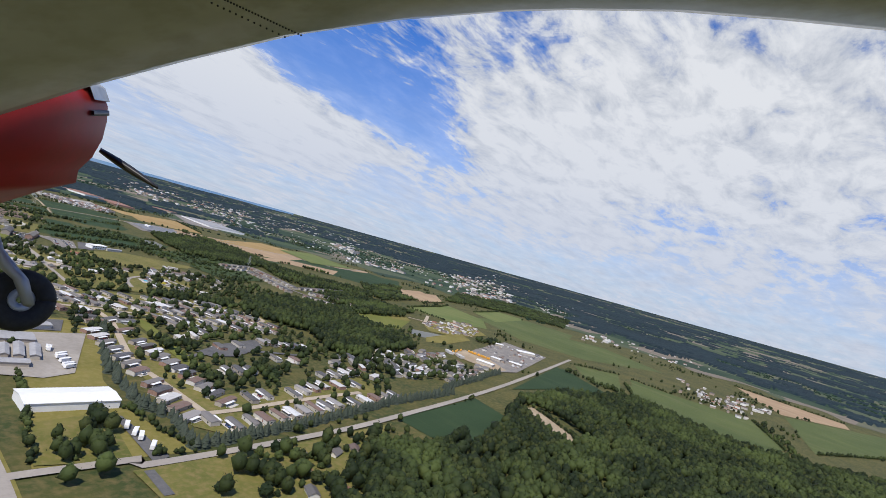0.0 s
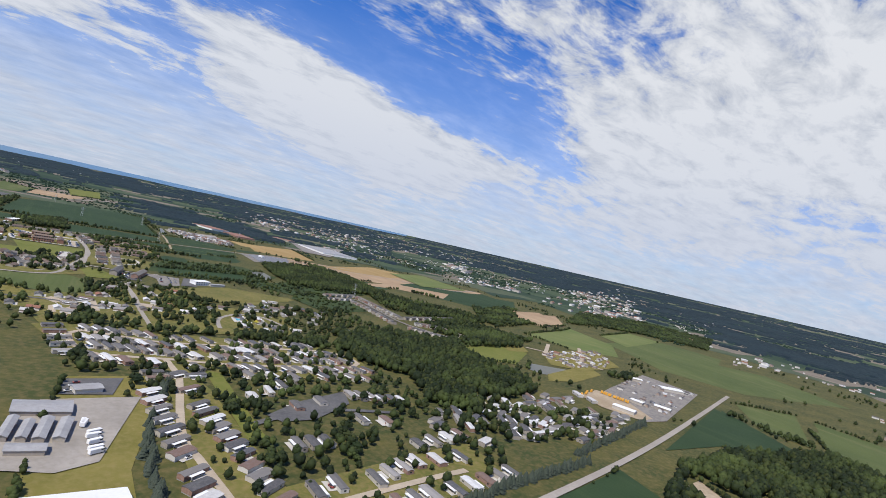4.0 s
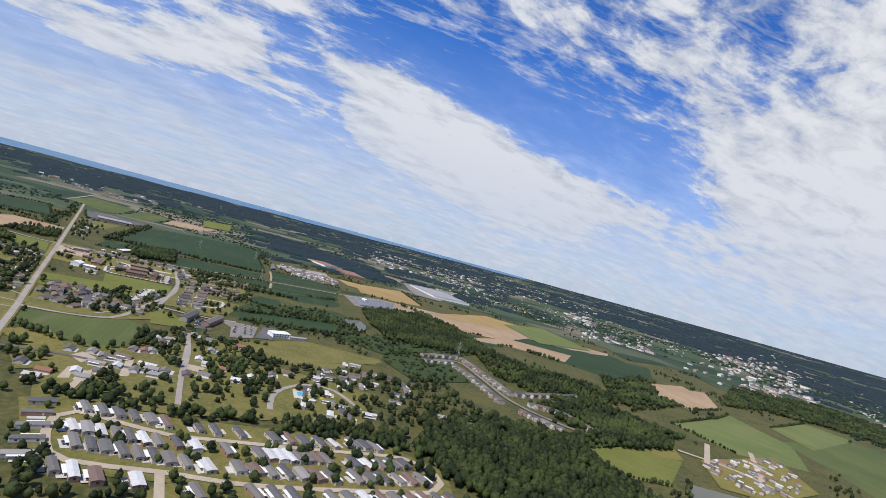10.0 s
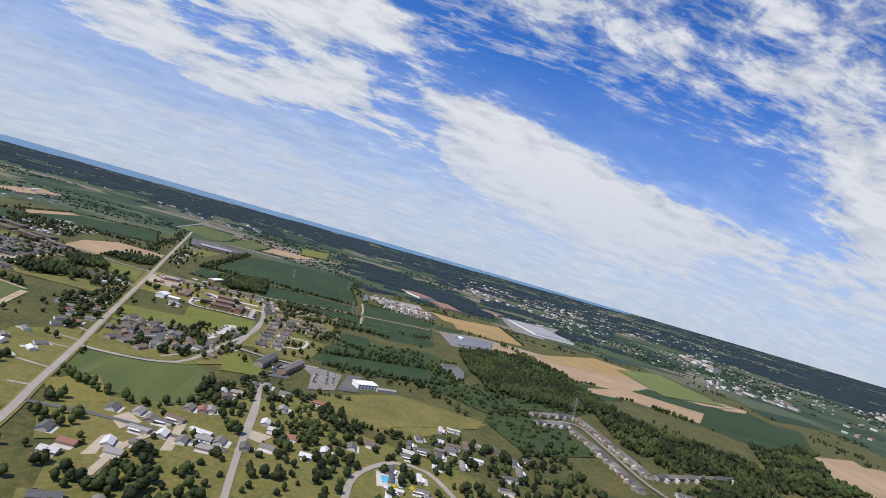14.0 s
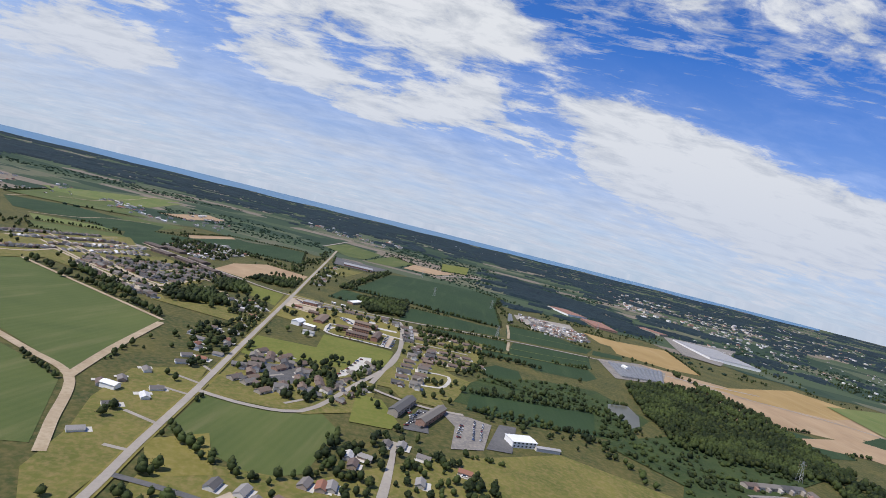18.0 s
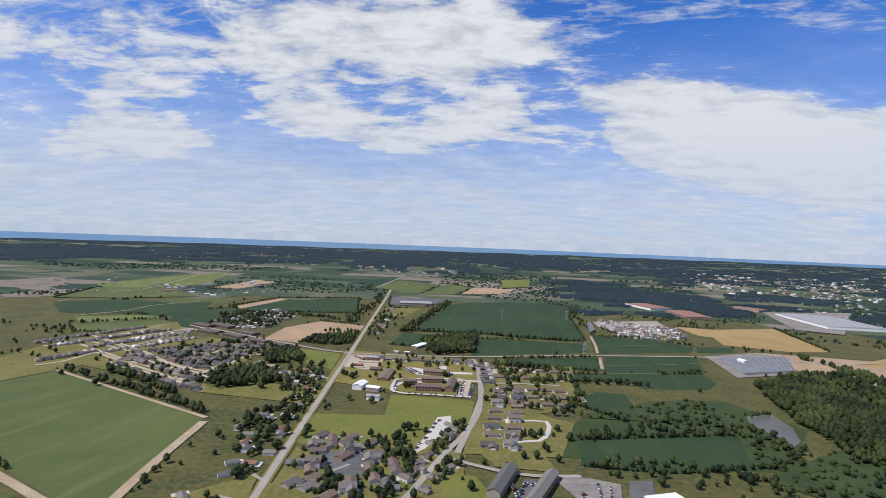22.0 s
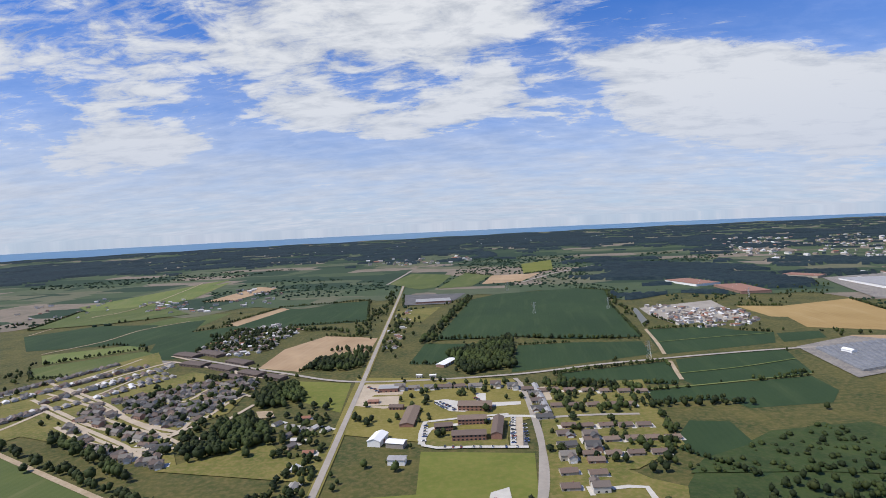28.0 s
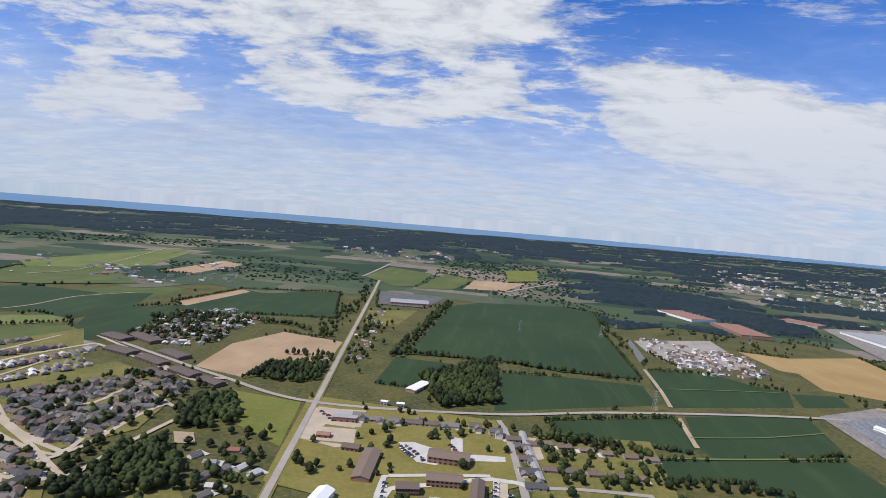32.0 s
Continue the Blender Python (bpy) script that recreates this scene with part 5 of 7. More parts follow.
# ---- larger buildings ----
def hall(name, label, category, corners, h, roof, wall, rise=0.0, doors=0, windows=0, group=""):
    """A long building: corners are the ends of one long side and a point on the opposite side."""
    (ax, ay), (bx, by), (cx, cy) = corners
    l = math.hypot(bx - ax, by - ay)
    ux, uy = (bx - ax) / l, (by - ay) / l
    side = (cx - ax) * -uy + (cy - ay) * ux
    w = min(abs(side), 0.6 * l)
    s = 1 if side > 0 else -1
    mx, my = (ax + bx) / 2 - uy * s * w / 2, (ay + by) / 2 + ux * s * w / 2
    ang = math.atan2(uy, ux)
    root = new(name)
    root.matrix_world = pose(mx, my, gz(mx, my), 0, 0, math.degrees(ang))
    bm = bmesh.new()
    block(bm, l, w, h, max(rise, 0.3))
    part("wall", bm, wall, root)
    bm = bmesh.new()
    gable(bm, l, w, h, max(rise, 0.3), 0.5, 0.3)
    part("roof", bm, roof, root)
    near = -s * (w / 2 + 0.04)
    for k in range(doors):
        small("door", (min(4.0, l / doors * 0.6), 0.1, min(3.4, h - 0.4)), (-l / 2 + (k + 0.5) * l / doors, -near, min(3.4, h - 0.4) / 2), DOORM, root)
    for k in range(windows):
        small("window", (1.8, 0.1, 1.3), (-l / 2 + (k + 0.5) * l / windows, near, 1.7), GLASS, root)
        small("window", (1.8, 0.1, 1.3), (-l / 2 + (k + 0.5) * l / windows, -near, 1.7), GLASS, root)
        if h > 5:
            small("window", (1.8, 0.1, 1.3), (-l / 2 + (k + 0.5) * l / windows, near, 4.5), GLASS, root)
    if l * w > 900 and rise < 1.0:
        for k in range(4):
            small("roof_vent", (1.6, 1.6, 1.2), (-l * 0.35 + k * l * 0.23, w * 0.18 * (-1) ** k, h + 0.7), STEEL, root)
    k = max(1, int(l / 12))
    for j in range(k):
        u = -l / 2 + (j + 0.5) * l / k
        HOUSES_AT.append((mx + ux * u, my + uy * u, max(w / 2, 7)))
    return tagged(root, label, category, group)


sheet("yard", "pale gravel storage yard", "yard", [(-89.4, -132.1), (-33.7, -134.0), (-75.0, -221.2), (-95.0, -228.0), (-128.1, -214.2)], GRAVEL, keep=False)
sheet("car_park", "dark asphalt car park of a small office", "car park", [(-74.4, -95.2), (-35.9, -96.2), (-49.6, -128.5), (-79.5, -124.3)], TARMAC, keep=False)
hall("metal_building", "long white metal building with a bright white roof", "building", [(-120.8, -276.1), (-73.9, -280.1), (-67.0, -259.1)], 5.0, WHITE, WHITE, 1.2, 4)
for label, q in (("dark-roofed storage shed with roll-up doors", [(-114.7, -188.1), (-107.3, -162.1), (-110.4, -189.3)]), ("dark-roofed storage shed in a gravel yard", [(-107.0, -190.4), (-100.7, -168.6), (-102.7, -191.6)]),
                 ("long storage shed with a dark metal roof", [(-100.2, -192.7), (-92.4, -165.9), (-95.0, -194.0)]), ("storage shed with a dark metal roof", [(-91.6, -194.1), (-83.7, -168.4), (-86.5, -196.3)]),
                 ("low pale storage building with a flat roof", [(-106.4, -155.8), (-78.0, -161.0), (-56.3, -138.3)]), ("low brown-roofed storage row", [(-112.8, -205.1), (-96.6, -208.8), (-93.7, -200.9)]),
                 ("small office with a grey hipped roof", [(-70.6, -125.1), (-54.3, -123.1), (-42.9, -102.2)])):
    hall("storage_building", label, "shed", q, 3.4, GREYROOF, SIDING, 0.9, 5)
hall("meeting_hall", "low white-roofed hall in a black car park", "building", [(155.3, 318.0), (179.6, 324.9), (163.6, 358.6)], 5.5, WHITE, WHITE, 0.4, 2, 6)
hall("shed", "long narrow grey shed beside a car park", "shed", [(178.5, 320.4), (202.2, 323.7), (205.1, 329.0)], 3.2, GREYROOF, SIDING, 0.8, 2)
for q in ([(51.4, 330.4), (69.9, 375.9), (46.6, 344.6)], [(75.0, 318.8), (99.4, 367.0), (72.2, 332.6)]):
    hall("apartment_block", "grey two-storey apartment block with a pitched roof", "apartment block", q, 5.6, SHINGLE, SIDING, 2.2, 0, 6, "apartment blocks by the hall")
for q in ([(-10.8, 667.0), (22.4, 662.3), (23.4, 678.0)], [(-32.8, 612.6), (-16.7, 614.0), (-16.9, 630.9)], [(-11.5, 628.1), (15.2, 627.6), (17.2, 639.6)], [(-17.6, 591.0), (12.2, 590.5), (13.2, 602.4)], [(16.5, 591.4), (22.6, 633.2), (26.0, 592.1)]):
    hall("apartment_block", "brown-roofed brick apartment block round a pool court", "apartment block", q, 5.6, BROWNROOF, BRICK, 1.8, 0, 8, "apartment blocks round the pool")
hall("shop", "flat grey-roofed shop beside a car park", "shop", [(-99.3, 737.8), (-77.1, 737.5), (-79.8, 766.2)], 5.0, GREYROOF, BRICK, 0.3, 3, 4)
sheet("car_park", "asphalt forecourt of shops", "car park", [(-123.3, 769.2), (-71.0, 770.5), (-71.4, 727.3), (-103.6, 729.4), (-115.1, 694.4), (-70.9, 687.9), (-87.3, 682.8), (-119.6, 695.9)], LANE, keep=False)
hall("kiosk", "small red-roofed kiosk in a forecourt", "shop", [(-106.4, 700.0), (-95.3, 699.3), (-97.8, 715.4)], 3.2, BRICK, BRICK, 1.0, 1, 2)
hall("apartment_block", "long brown-roofed apartment row", "apartment block", [(-66.7, 629.1), (-61.9, 678.8), (-53.6, 626.0)], 3.4, BROWNROOF, BRICK, 1.6, 0, 8)
hall("house_row", "brown-roofed row of flats", "apartment block", [(-81.7, 678.8), (-67.4, 676.7), (-70.9, 692.8)], 3.4, BROWNROOF, BRICK, 1.6, 0, 4)
for name, q, m in (("concrete court of apartments with a planted island", [(-36.0, 701.6), (-23.0, 704.4), (10.6, 685.0), (30.8, 687.2), (55.2, 686.7), (54.2, 677.1), (29.8, 675.1), (9.6, 672.9), (-4.3, 662.9), (-19.4, 666.4)], CONCRETE), ("pale concrete parking pad", [(10.3, 721.6), (21.1, 718.4), (19.1, 684.4), (9.5, 688.7)], CONCRETE),
                   ("brownish paved lot beside the main road", [(-121.3, 724.4), (-74.7, 722.5), (-73.1, 693.0), (-116.3, 694.4)], LANE), ("paved lot round a flat-roofed shop", [(-118.9, 772.6), (-76.5, 767.2), (-76.9, 725.2), (-113.6, 731.3)], LANE),
                   ("grey car park along apartments", [(39.5, 644.2), (51.1, 644.7), (41.9, 574.4), (32.4, 574.9)], LANE), ("paved strip of garages", [(81.6, 732.1), (90.0, 731.5), (88.9, 687.9), (81.6, 684.8)], LANE)):
    sheet("car_park", name, "car park", q, m, keep=False)
for q in ([(-39.6, 638.5), (-42.9, 638.7), (-42.2, 584.0), (2.8, 576.6), (46.0, 571.6)], [(-39.6, 639.7), (-3.1, 645.8), (38.4, 650.3)], [(42.7, 646.4), (37.5, 609.4), (33.5, 576.1)]):
    road("driveway", "pale concrete drive round apartments", q, 4.5, CONCRETE)
hall("garage_row", "long grey-roofed row of garages", "garage", [(75.3, 738.6), (74.3, 645.5), (80.6, 741.9)], 3.2, GREYROOF, SIDING, 0.8, 8)
hall("barn", "white metal barn with a bright roof", "barn", [(-91.1, 589.1), (-86.0, 609.5), (-80.1, 584.9)], 5.0, WHITE, WHITE, 2.0, 1)
hall("barn", "white-roofed metal workshop on a lawn", "barn", [(-74.7, 584.6), (-59.4, 580.2), (-61.8, 594.8)], 4.5, WHITE, SIDING, 1.2, 2)
hall("workshop", "grey-roofed workshop with a loading bay", "workshop", [(-69.6, 550.2), (-55.6, 548.3), (-55.8, 560.5)], 4.5, GREYROOF, WHITE, 1.0, 2)
for q in ([(-59.1, 790.6), (-52.5, 788.9), (-52.9, 817.4)], [(-42.5, 786.9), (-34.9, 786.3), (-35.2, 814.7)]):
    hall("storage_building", "small white-roofed block beside the road", "building", q, 4.2, WHITE, GREYROOF, 0.4, 1, 2)
hall("storage_building", "low white building with a row of doors", "building", [(-35.5, 839.6), (-18.3, 871.7), (-32.0, 820.8)], 3.6, WHITE, SIDING, 0.6, 5)
for q in ([(-452, 973), (-413, 952), (-425, 981)], [(-419, 984), (-375, 951), (-388, 984)], [(-346.6, 914.4), (-310.3, 890.4), (-319.6, 918.3)], [(-411.6, 910.0), (-372.8, 892.1), (-384.7, 919.2)],
          [(-359.5, 885.8), (-319.7, 860.4), (-330.1, 885.7)], [(-302.8, 847.4), (-269.6, 826.8), (-277.3, 850.4)], [(-260.1, 821.0), (-233.1, 804.9), (-238.3, 824.4)], [(-324.5, 836.4), (-292.4, 817.2), (-300.1, 836.9)]):
    hall("apartment_block", "long brown brick apartment block", "apartment block", q, 3.6, DARKBRICK, DARKBRICK, 1.0, 0, 6, "brick apartment blocks")
hall("farm_shed", "white metal shed on a lawn", "shed", [(-172.3, 269.4), (-160.7, 266.7), (-172.9, 290.3)], 4.0, WHITE, WHITE, 1.2, 1)


def greenhouses(starts, ends, n):
    (ax, ay), (bx, by) = starts
    (cx, cy), (dx, dy) = ends
    for k in range(n):
        u = k / (n - 1)
        p = Vector((ax + (bx - ax) * u, ay + (by - ay) * u))
        q = Vector((cx + (dx - cx) * u, cy + (dy - cy) * u))
        l = (q - p).length
        w = math.hypot(bx - ax, by - ay) / (n - 1) * 0.8
        bm = bmesh.new()
        seg = 8
        ring = []
        for x in (-l / 2, l / 2):
            ring.append([bm.verts.new((x, -w / 2 * math.cos(math.pi * j / seg), 3.6 * math.sin(math.pi * j / seg) ** 0.7)) for j in range(seg + 1)])
        for j in range(seg):
            bm.faces.new((ring[0][j], ring[1][j], ring[1][j + 1], ring[0][j + 1]))
        bm.faces.new(ring[0])
        bm.faces.new(ring[1][::-1])
        root = new("greenhouse")
        m = (p + q) / 2
        root.matrix_world = pose(m.x, m.y, gz(m.x, m.y), 0, 0, math.degrees(math.atan2(q.y - p.y, q.x - p.x)))
        part("cover", bm, GREENH, root)
        small("door", (0.1, 2.4, 2.4), (-l / 2 - 0.03, 0, 1.2), DOORM, root)
        tagged(root, "long hooped greenhouse with a pale plastic cover", "greenhouse", "row of greenhouses")
        HOUSES_AT.append((m.x, m.y, l / 2))


GREENH = material("greenhouse_plastic", two_scale((0.13, 0.135, 0.145), (0.18, 0.185, 0.195), (0.34, 0.34, 0.34), 14, 3, 0.4), 0.6, spec=0.4)
sheet("yard", "bare trodden yard round greenhouses", "yard", [(452.4, 857.3), (427.2, 713.2), (531.4, 747.6), (602.7, 869.6), (557.5, 902.6)], YARD, keep=False)
greenhouses([(472.4, 842.1), (589.3, 869.2)], [(452.5, 733.7), (535.1, 760.0)], 12)
hall("barn", "white farm building beside greenhouses", "barn", [(483.5, 816.8), (486.7, 803.1), (508.2, 827.5)], 6.0, WHITE, WHITE, 1.5, 2)
sheet("car_park", "wide grey yard of a factory", "car park", [(947.3, 1520.6), (832.1, 1202.2), (909.1, 1151.9), (1226.2, 1547.5)], YARD, keep=False)
hall("warehouse", "vast low grey-roofed factory with a white wall", "warehouse", [(957.1, 1476.4), (933.0, 1238.3), (1209.0, 1537.7)], 7.0, GREYROOF, WHITE, 0.5, 10)
hall("factory", "low factory with a red-brown roof", "factory", [(578, 1607), (610, 1490), (687, 1601)], 6.0, BRICK, WHITE, 0.4, 4)
hall("factory", "long low factory with a rusty roof", "factory", [(645, 1473), (640, 1338), (714, 1535)], 6.0, BRICK, SIDING, 0.4, 4)
hall("factory", "brick-red factory roof beyond trees", "factory", [(888, 1591), (935, 1519), (991, 1609)], 6.0, BRICK, SIDING, 0.4, 4)
hall("school", "low grey school with a flat roof", "school", [(-93, 1414), (-9, 1418), (5, 1552)], 5.0, GREYROOF, BRICK, 0.4, 0, 10)


# townhouse terraces: stepped white-fronted units
def terrace(line, n, depth, label):
    pts = smooth_line(line, 4.0)
    total = sum(math.dist(a, b) for a, b in zip(pts, pts[1:]))
    root = None
    for k in range(n):
        d = total * (k + 0.5) / n
        for a, b in zip(pts, pts[1:]):
            s = math.dist(a, b)
            if d <= s:
                break
            d -= s
        x, y = a[0] + (b[0] - a[0]) * d / s, a[1] + (b[1] - a[1]) * d / s
        ang = math.atan2(b[1] - a[1], b[0] - a[0])
        w = total / n * 0.94
        if root is None or k % 4 == 0:
            root = new("terrace")
            bm = bmesh.new()
            block(bm, w, depth, 4.0, 1.6)
            part("wall", bm, SIDING, root)
            bm = bmesh.new()
            gable(bm, w, depth, 4.0, 1.6)
            part("roof", bm, SHINGLE, root)
            bm = bmesh.new()
            block(bm, 3.2, w * 0.45, 3.4, 1.3)
            bmesh.ops.translate(bm, vec=(w * 0.12, -depth / 2 - 0.6, 0), verts=bm.verts[:])
            porch = part("porch_gable", bm, SIDING, root, "pale front gable")
            small("garage_door", (2.4, 0.1, 2.2), (w * 0.12, -depth / 2 - 2.3, 1.1), DOORM, porch)
            small("window", (1.4, 0.1, 1.2), (-w * 0.3, -depth / 2 - 0.04, 1.6), GLASS, root)
            small("window", (1.4, 0.1, 1.2), (-w * 0.3, depth / 2 + 0.04, 1.6), GLASS, root)
            tagged(root, label, "terrace house", "terraces of townhouses")
            root.matrix_world = pose(x, y, gz(x, y), 0, 0, math.degrees(ang))
        else:
            copy_thing(root, pose(x, y, gz(x, y), 0, 0, math.degrees(ang)))
        HOUSES_AT.append((x, y, 8))


road("street", "grey street between townhouse terraces", [(385.8, 316.3), (458.7, 329.8), (452.0, 255.5), (435.1, 161.3), (448.0, 105.8), (474.8, 58.3)], 6.0, YARD)
terrace([(394.9, 338.8), (474.3, 358.1)], 5, 9, "stepped townhouse with a dark roof and white gables")
terrace([(382.6, 305.0), (437.4, 313.1)], 4, 9, "stepped townhouse with a dark roof and white gables")
terrace([(479.0, 351.8), (470.0, 277.8), (453.8, 180.2)], 10, 9, "stepped townhouse with a dark roof and white gables")
terrace([(430.4, 296.0), (426.9, 235.4), (407.3, 140.6)], 10, 9, "stepped townhouse with a dark roof and white gables")
terrace([(462.2, 183.1), (610.3, 211.7)], 8, 9, "townhouse with a grey roof beside woods")
terrace([(454.5, 144.9), (492.3, 122.1), (496.7, 65.2)], 8, 9, "townhouse with a pale front")
terrace([(415.9, 115.5), (431.3, 78.2), (441.6, 61.5)], 6, 9, "townhouse with a pale front")

# far buildings
rng = random.Random(77)


def far(poly, n, size, h, seed):
    r = random.Random(seed)
    x0, x1 = min(p[0] for p in poly), max(p[0] for p in poly)
    y0, y1 = min(p[1] for p in poly), max(p[1] for p in poly)
    done = 0
    for _ in range(n * 30):
        x, y = r.uniform(x0, x1), r.uniform(y0, y1)
        if done < n and inside(x, y, poly):
            k = r.uniform(0.5, 1.1)
            k /= 170.0 / (170.0 - gz(x, y))
            FAR_BLOCKS.append((x, y, size * k, size * 0.55 * k, h * min(1.0, k * 1.4) * r.uniform(0.8, 1.3), radians(r.choice((10, 100)) + r.uniform(-5, 5))))
            done += 1


sheet("yard", "grey industrial yard", "yard", [(455.3, -194.6), (551.3, -166.8), (745.4, -121.3), (743.3, -214.8), (489.3, -273.8), (450.1, -268.1), (434.6, -215.3)], YARD, keep=False)
sheet("yard", "orange sandy yard corner", "yard", [(445.6, -182.8), (507.3, -170.9), (505.6, -220.1), (474.6, -263.7), (446.5, -264.0), (434.0, -221.2)], DIRT, keep=False)
sheet("gravel_lot", "dry grass lots of a young home park", "lot", [(620.7, 2.0), (841.3, 24.1), (740.6, -81.4), (598.9, -96.7), (552.2, -66.6)], DRY, keep=False)
road("park_lane", "pale lane of a young home park", [(612.8, 28.6), (655.7, -27.7), (660.5, -94.3)], 7.0, LANE)
road("park_lane", "pale lane of a young home park", [(721.1, 56.8), (599.2, -20.9)], 7.0, LANE)
road("park_lane", "pale lane of a young home park", [(795.2, 34.9), (658.3, -55.3)], 7.0, LANE)
for q in ([(449.0, -225.3), (453.1, -250.4), (464.6, -246.6)], [(514.7, -214.8), (515.7, -230.4), (528.2, -226.0)], [(530.8, -239.0), (535.0, -257.7), (553.2, -251.8)], [(668.7, -189.3), (697.4, -210.5), (717.6, -203.6)], [(660.7, -142.7), (672.2, -155.6), (699.6, -144.1)]):
    hall("workshop", "white-roofed industrial building in a busy yard", "workshop", q, 4.5, WHITE, SIDING, 0.8, 3, 0, "industrial yard buildings")
far([(541.5, -171.4), (707.1, -134.2), (733.9, -212.7), (518.9, -259.0), (520.7, -220.1)], 40, 8, 3.0, 1)
far([(616.5, -4.4), (828.6, 17.6), (735.4, -74.5), (607.8, -91.9), (558.0, -67.4)], 85, 9, 3.2, 2)
far([(392, 1267), (530, 1148), (509, 1036), (444, 996), (372, 1015), (366, 1139)], 170, 10, 3.2, 3)
far([(2342, 1061), (2799, 1078), (2295, 581), (1791, 509), (1865, 697)], 30, 34, 7.0, 4)
far([(1724, 530), (1843, 396), (1947, 452), (1896, 606)], 6, 60, 8.0, 5)
far([(1453, 967), (1735, 877), (1825, 1002), (1650, 1093)], 10, 45, 7.0, 6)
far([(1362, 1386), (1986, 870), (2599, 832), (2244, 1782)], 80, 10, 3.5, 7)
far([(1562, 2020), (2153, 2216), (1809, 1365), (1696, 1093), (1438, 1171), (1272, 1380)], 70, 10, 3.5, 8)
far([(1214, -366), (1000, -599), (841, -552), (876.9, -436.2)], 30, 10, 3.5, 9)
far([(1345, -4), (1349, -165), (1885, -436), (1904, -28)], 34, 11, 3.5, 10)
far([(-370, 2582), (39, 2457), (-8, 2280), (-321, 2407)], 26, 15, 4.0, 11)
far([(-724, 1488), (-507, 1768), (-455, 1567), (-653, 1382)], 30, 14, 4.0, 12)
far([(-1030, 3017), (872, 3769), (1646, 3133), (742, 3224), (-629, 2567)], 60, 12, 3.5, 13)
far([(1147, 2345), (1268, 2218), (1143, 2036), (1037, 2144)], 30, 14, 4.0, 14)
far([(1661, 2626), (1925, 2390), (1302, 1608), (1371, 2096)], 80, 12, 4.0, 15)
far([(-1217, 1617), (-1068, 1826), (-873, 1488), (-991, 1338)], 24, 12, 4.0, 16)


far([(2304, 1103), (2861, 1165), (2728, 839), (1996, 517), (1693, 550)], 60, 20, 5.0, 21)
far([(1567, 1131), (1951, 1100), (1716, 930), (1405, 980)], 36, 16, 5.0, 22)
far([(1111, 1717), (1622, 1489), (2412, 1175), (2127, 1012), (1400, 1229), (965, 1431)], 70, 11, 4.0, 23)
far([(1692, 2640), (1847, 2005), (1357, 1439), (1276, 1730)], 110, 14, 4.5, 24)


far([(1643.9, 776.5), (3507.8, 1391.3), (2095.6, 509.2), (1519.6, 452.1)], 90, 26, 6.0, 31)
far([(2337.6, 536.7), (2994.4, 517.6), (1728.7, 113.1), (1685.5, 183.8)], 70, 12, 4.0, 32)
far([(1251.7, 2702.9), (1948.0, 2443.9), (1463.4, 1848.9), (1014.1, 1949.9)], 90, 24, 6.0, 33)
far([(-404.7, 2666.0), (111.2, 2594.9), (76.2, 2364.6), (-368.5, 2425.9)], 26, 30, 6.0, 34)
far([(1541.2, 2248.1), (1832.3, 1971.6), (2198.7, 1644.8), (2670.7, 2056.2), (2379.0, 2750.4)], 110, 20, 5.0, 35)
far([(1806.6, 1524.2), (1771.8, 1275.2), (2042.0, 1508.8), (1999.4, 1662.2)], 16, 60, 8.0, 36)
far([(-884.9, 1641.4), (-782.5, 1709.8), (-699.2, 1541.7), (-786.4, 1485.3)], 36, 14, 4.0, 37)
far([(-697.8, 1854.5), (-569.4, 1888.0), (-519.8, 1732.6), (-621.7, 1704.6)], 26, 14, 4.0, 38)
far([(1640.6, 22.2), (1998.1, 1.5), (1623.7, -104.5), (1319.6, -88.4)], 12, 24, 5.0, 39)
far([(998.7, -423.1), (1217.2, -512.8), (1138.5, -594.4), (940.0, -552.6), (881.4, -462.2)], 46, 12, 4.0, 40)


def far_buildings():
    wv, wf, rv, rf = [], [], [], []
    for x, y, l, w, h, a in FAR_BLOCKS:
        c, s = math.cos(a), math.sin(a)
        z = gz(x, y)
        rise = w * 0.22 if w < 16 else 0.6

        def at(u, v, k):
            return (x + u * c - v * s, y + u * s + v * c, z + k)
        b = len(wv)
        wv += [at(u, v, k) for k in (-2, h) for u, v in ((-l / 2, -w / 2), (l / 2, -w / 2), (l / 2, w / 2), (-l / 2, w / 2))]
        wv += [at(-l / 2, 0, h + rise), at(l / 2, 0, h + rise)]
        wf += [(b, b + 1, b + 5, b + 4), (b + 2, b + 3, b + 7, b + 6), (b + 1, b + 2, b + 6, b + 9, b + 5), (b + 3, b, b + 4, b + 8, b + 7)]
        b = len(rv)
        e, L = 0.5, l / 2 + 0.4
        rv += [at(-L, -w / 2 - e, h - 0.2), at(L, -w / 2 - e, h - 0.2), at(L, 0, h + rise + 0.15), at(-L, 0, h + rise + 0.15), at(L, w / 2 + e, h - 0.2), at(-L, w / 2 + e, h - 0.2)]
        rf += [(b, b + 1, b + 2, b + 3), (b + 3, b + 2, b + 4, b + 5)]
    tagged(new("distant_house_walls", raw("distant_house_walls", wv, wf, FARWALL)), "pale walls of distant houses and sheds", "distant houses", kind="stuff")
    tagged(new("distant_house_roofs", raw("distant_house_roofs", rv, rf, FARROOF)), "grey and pale roofs of distant houses", "distant houses", kind="stuff")


far_buildings()


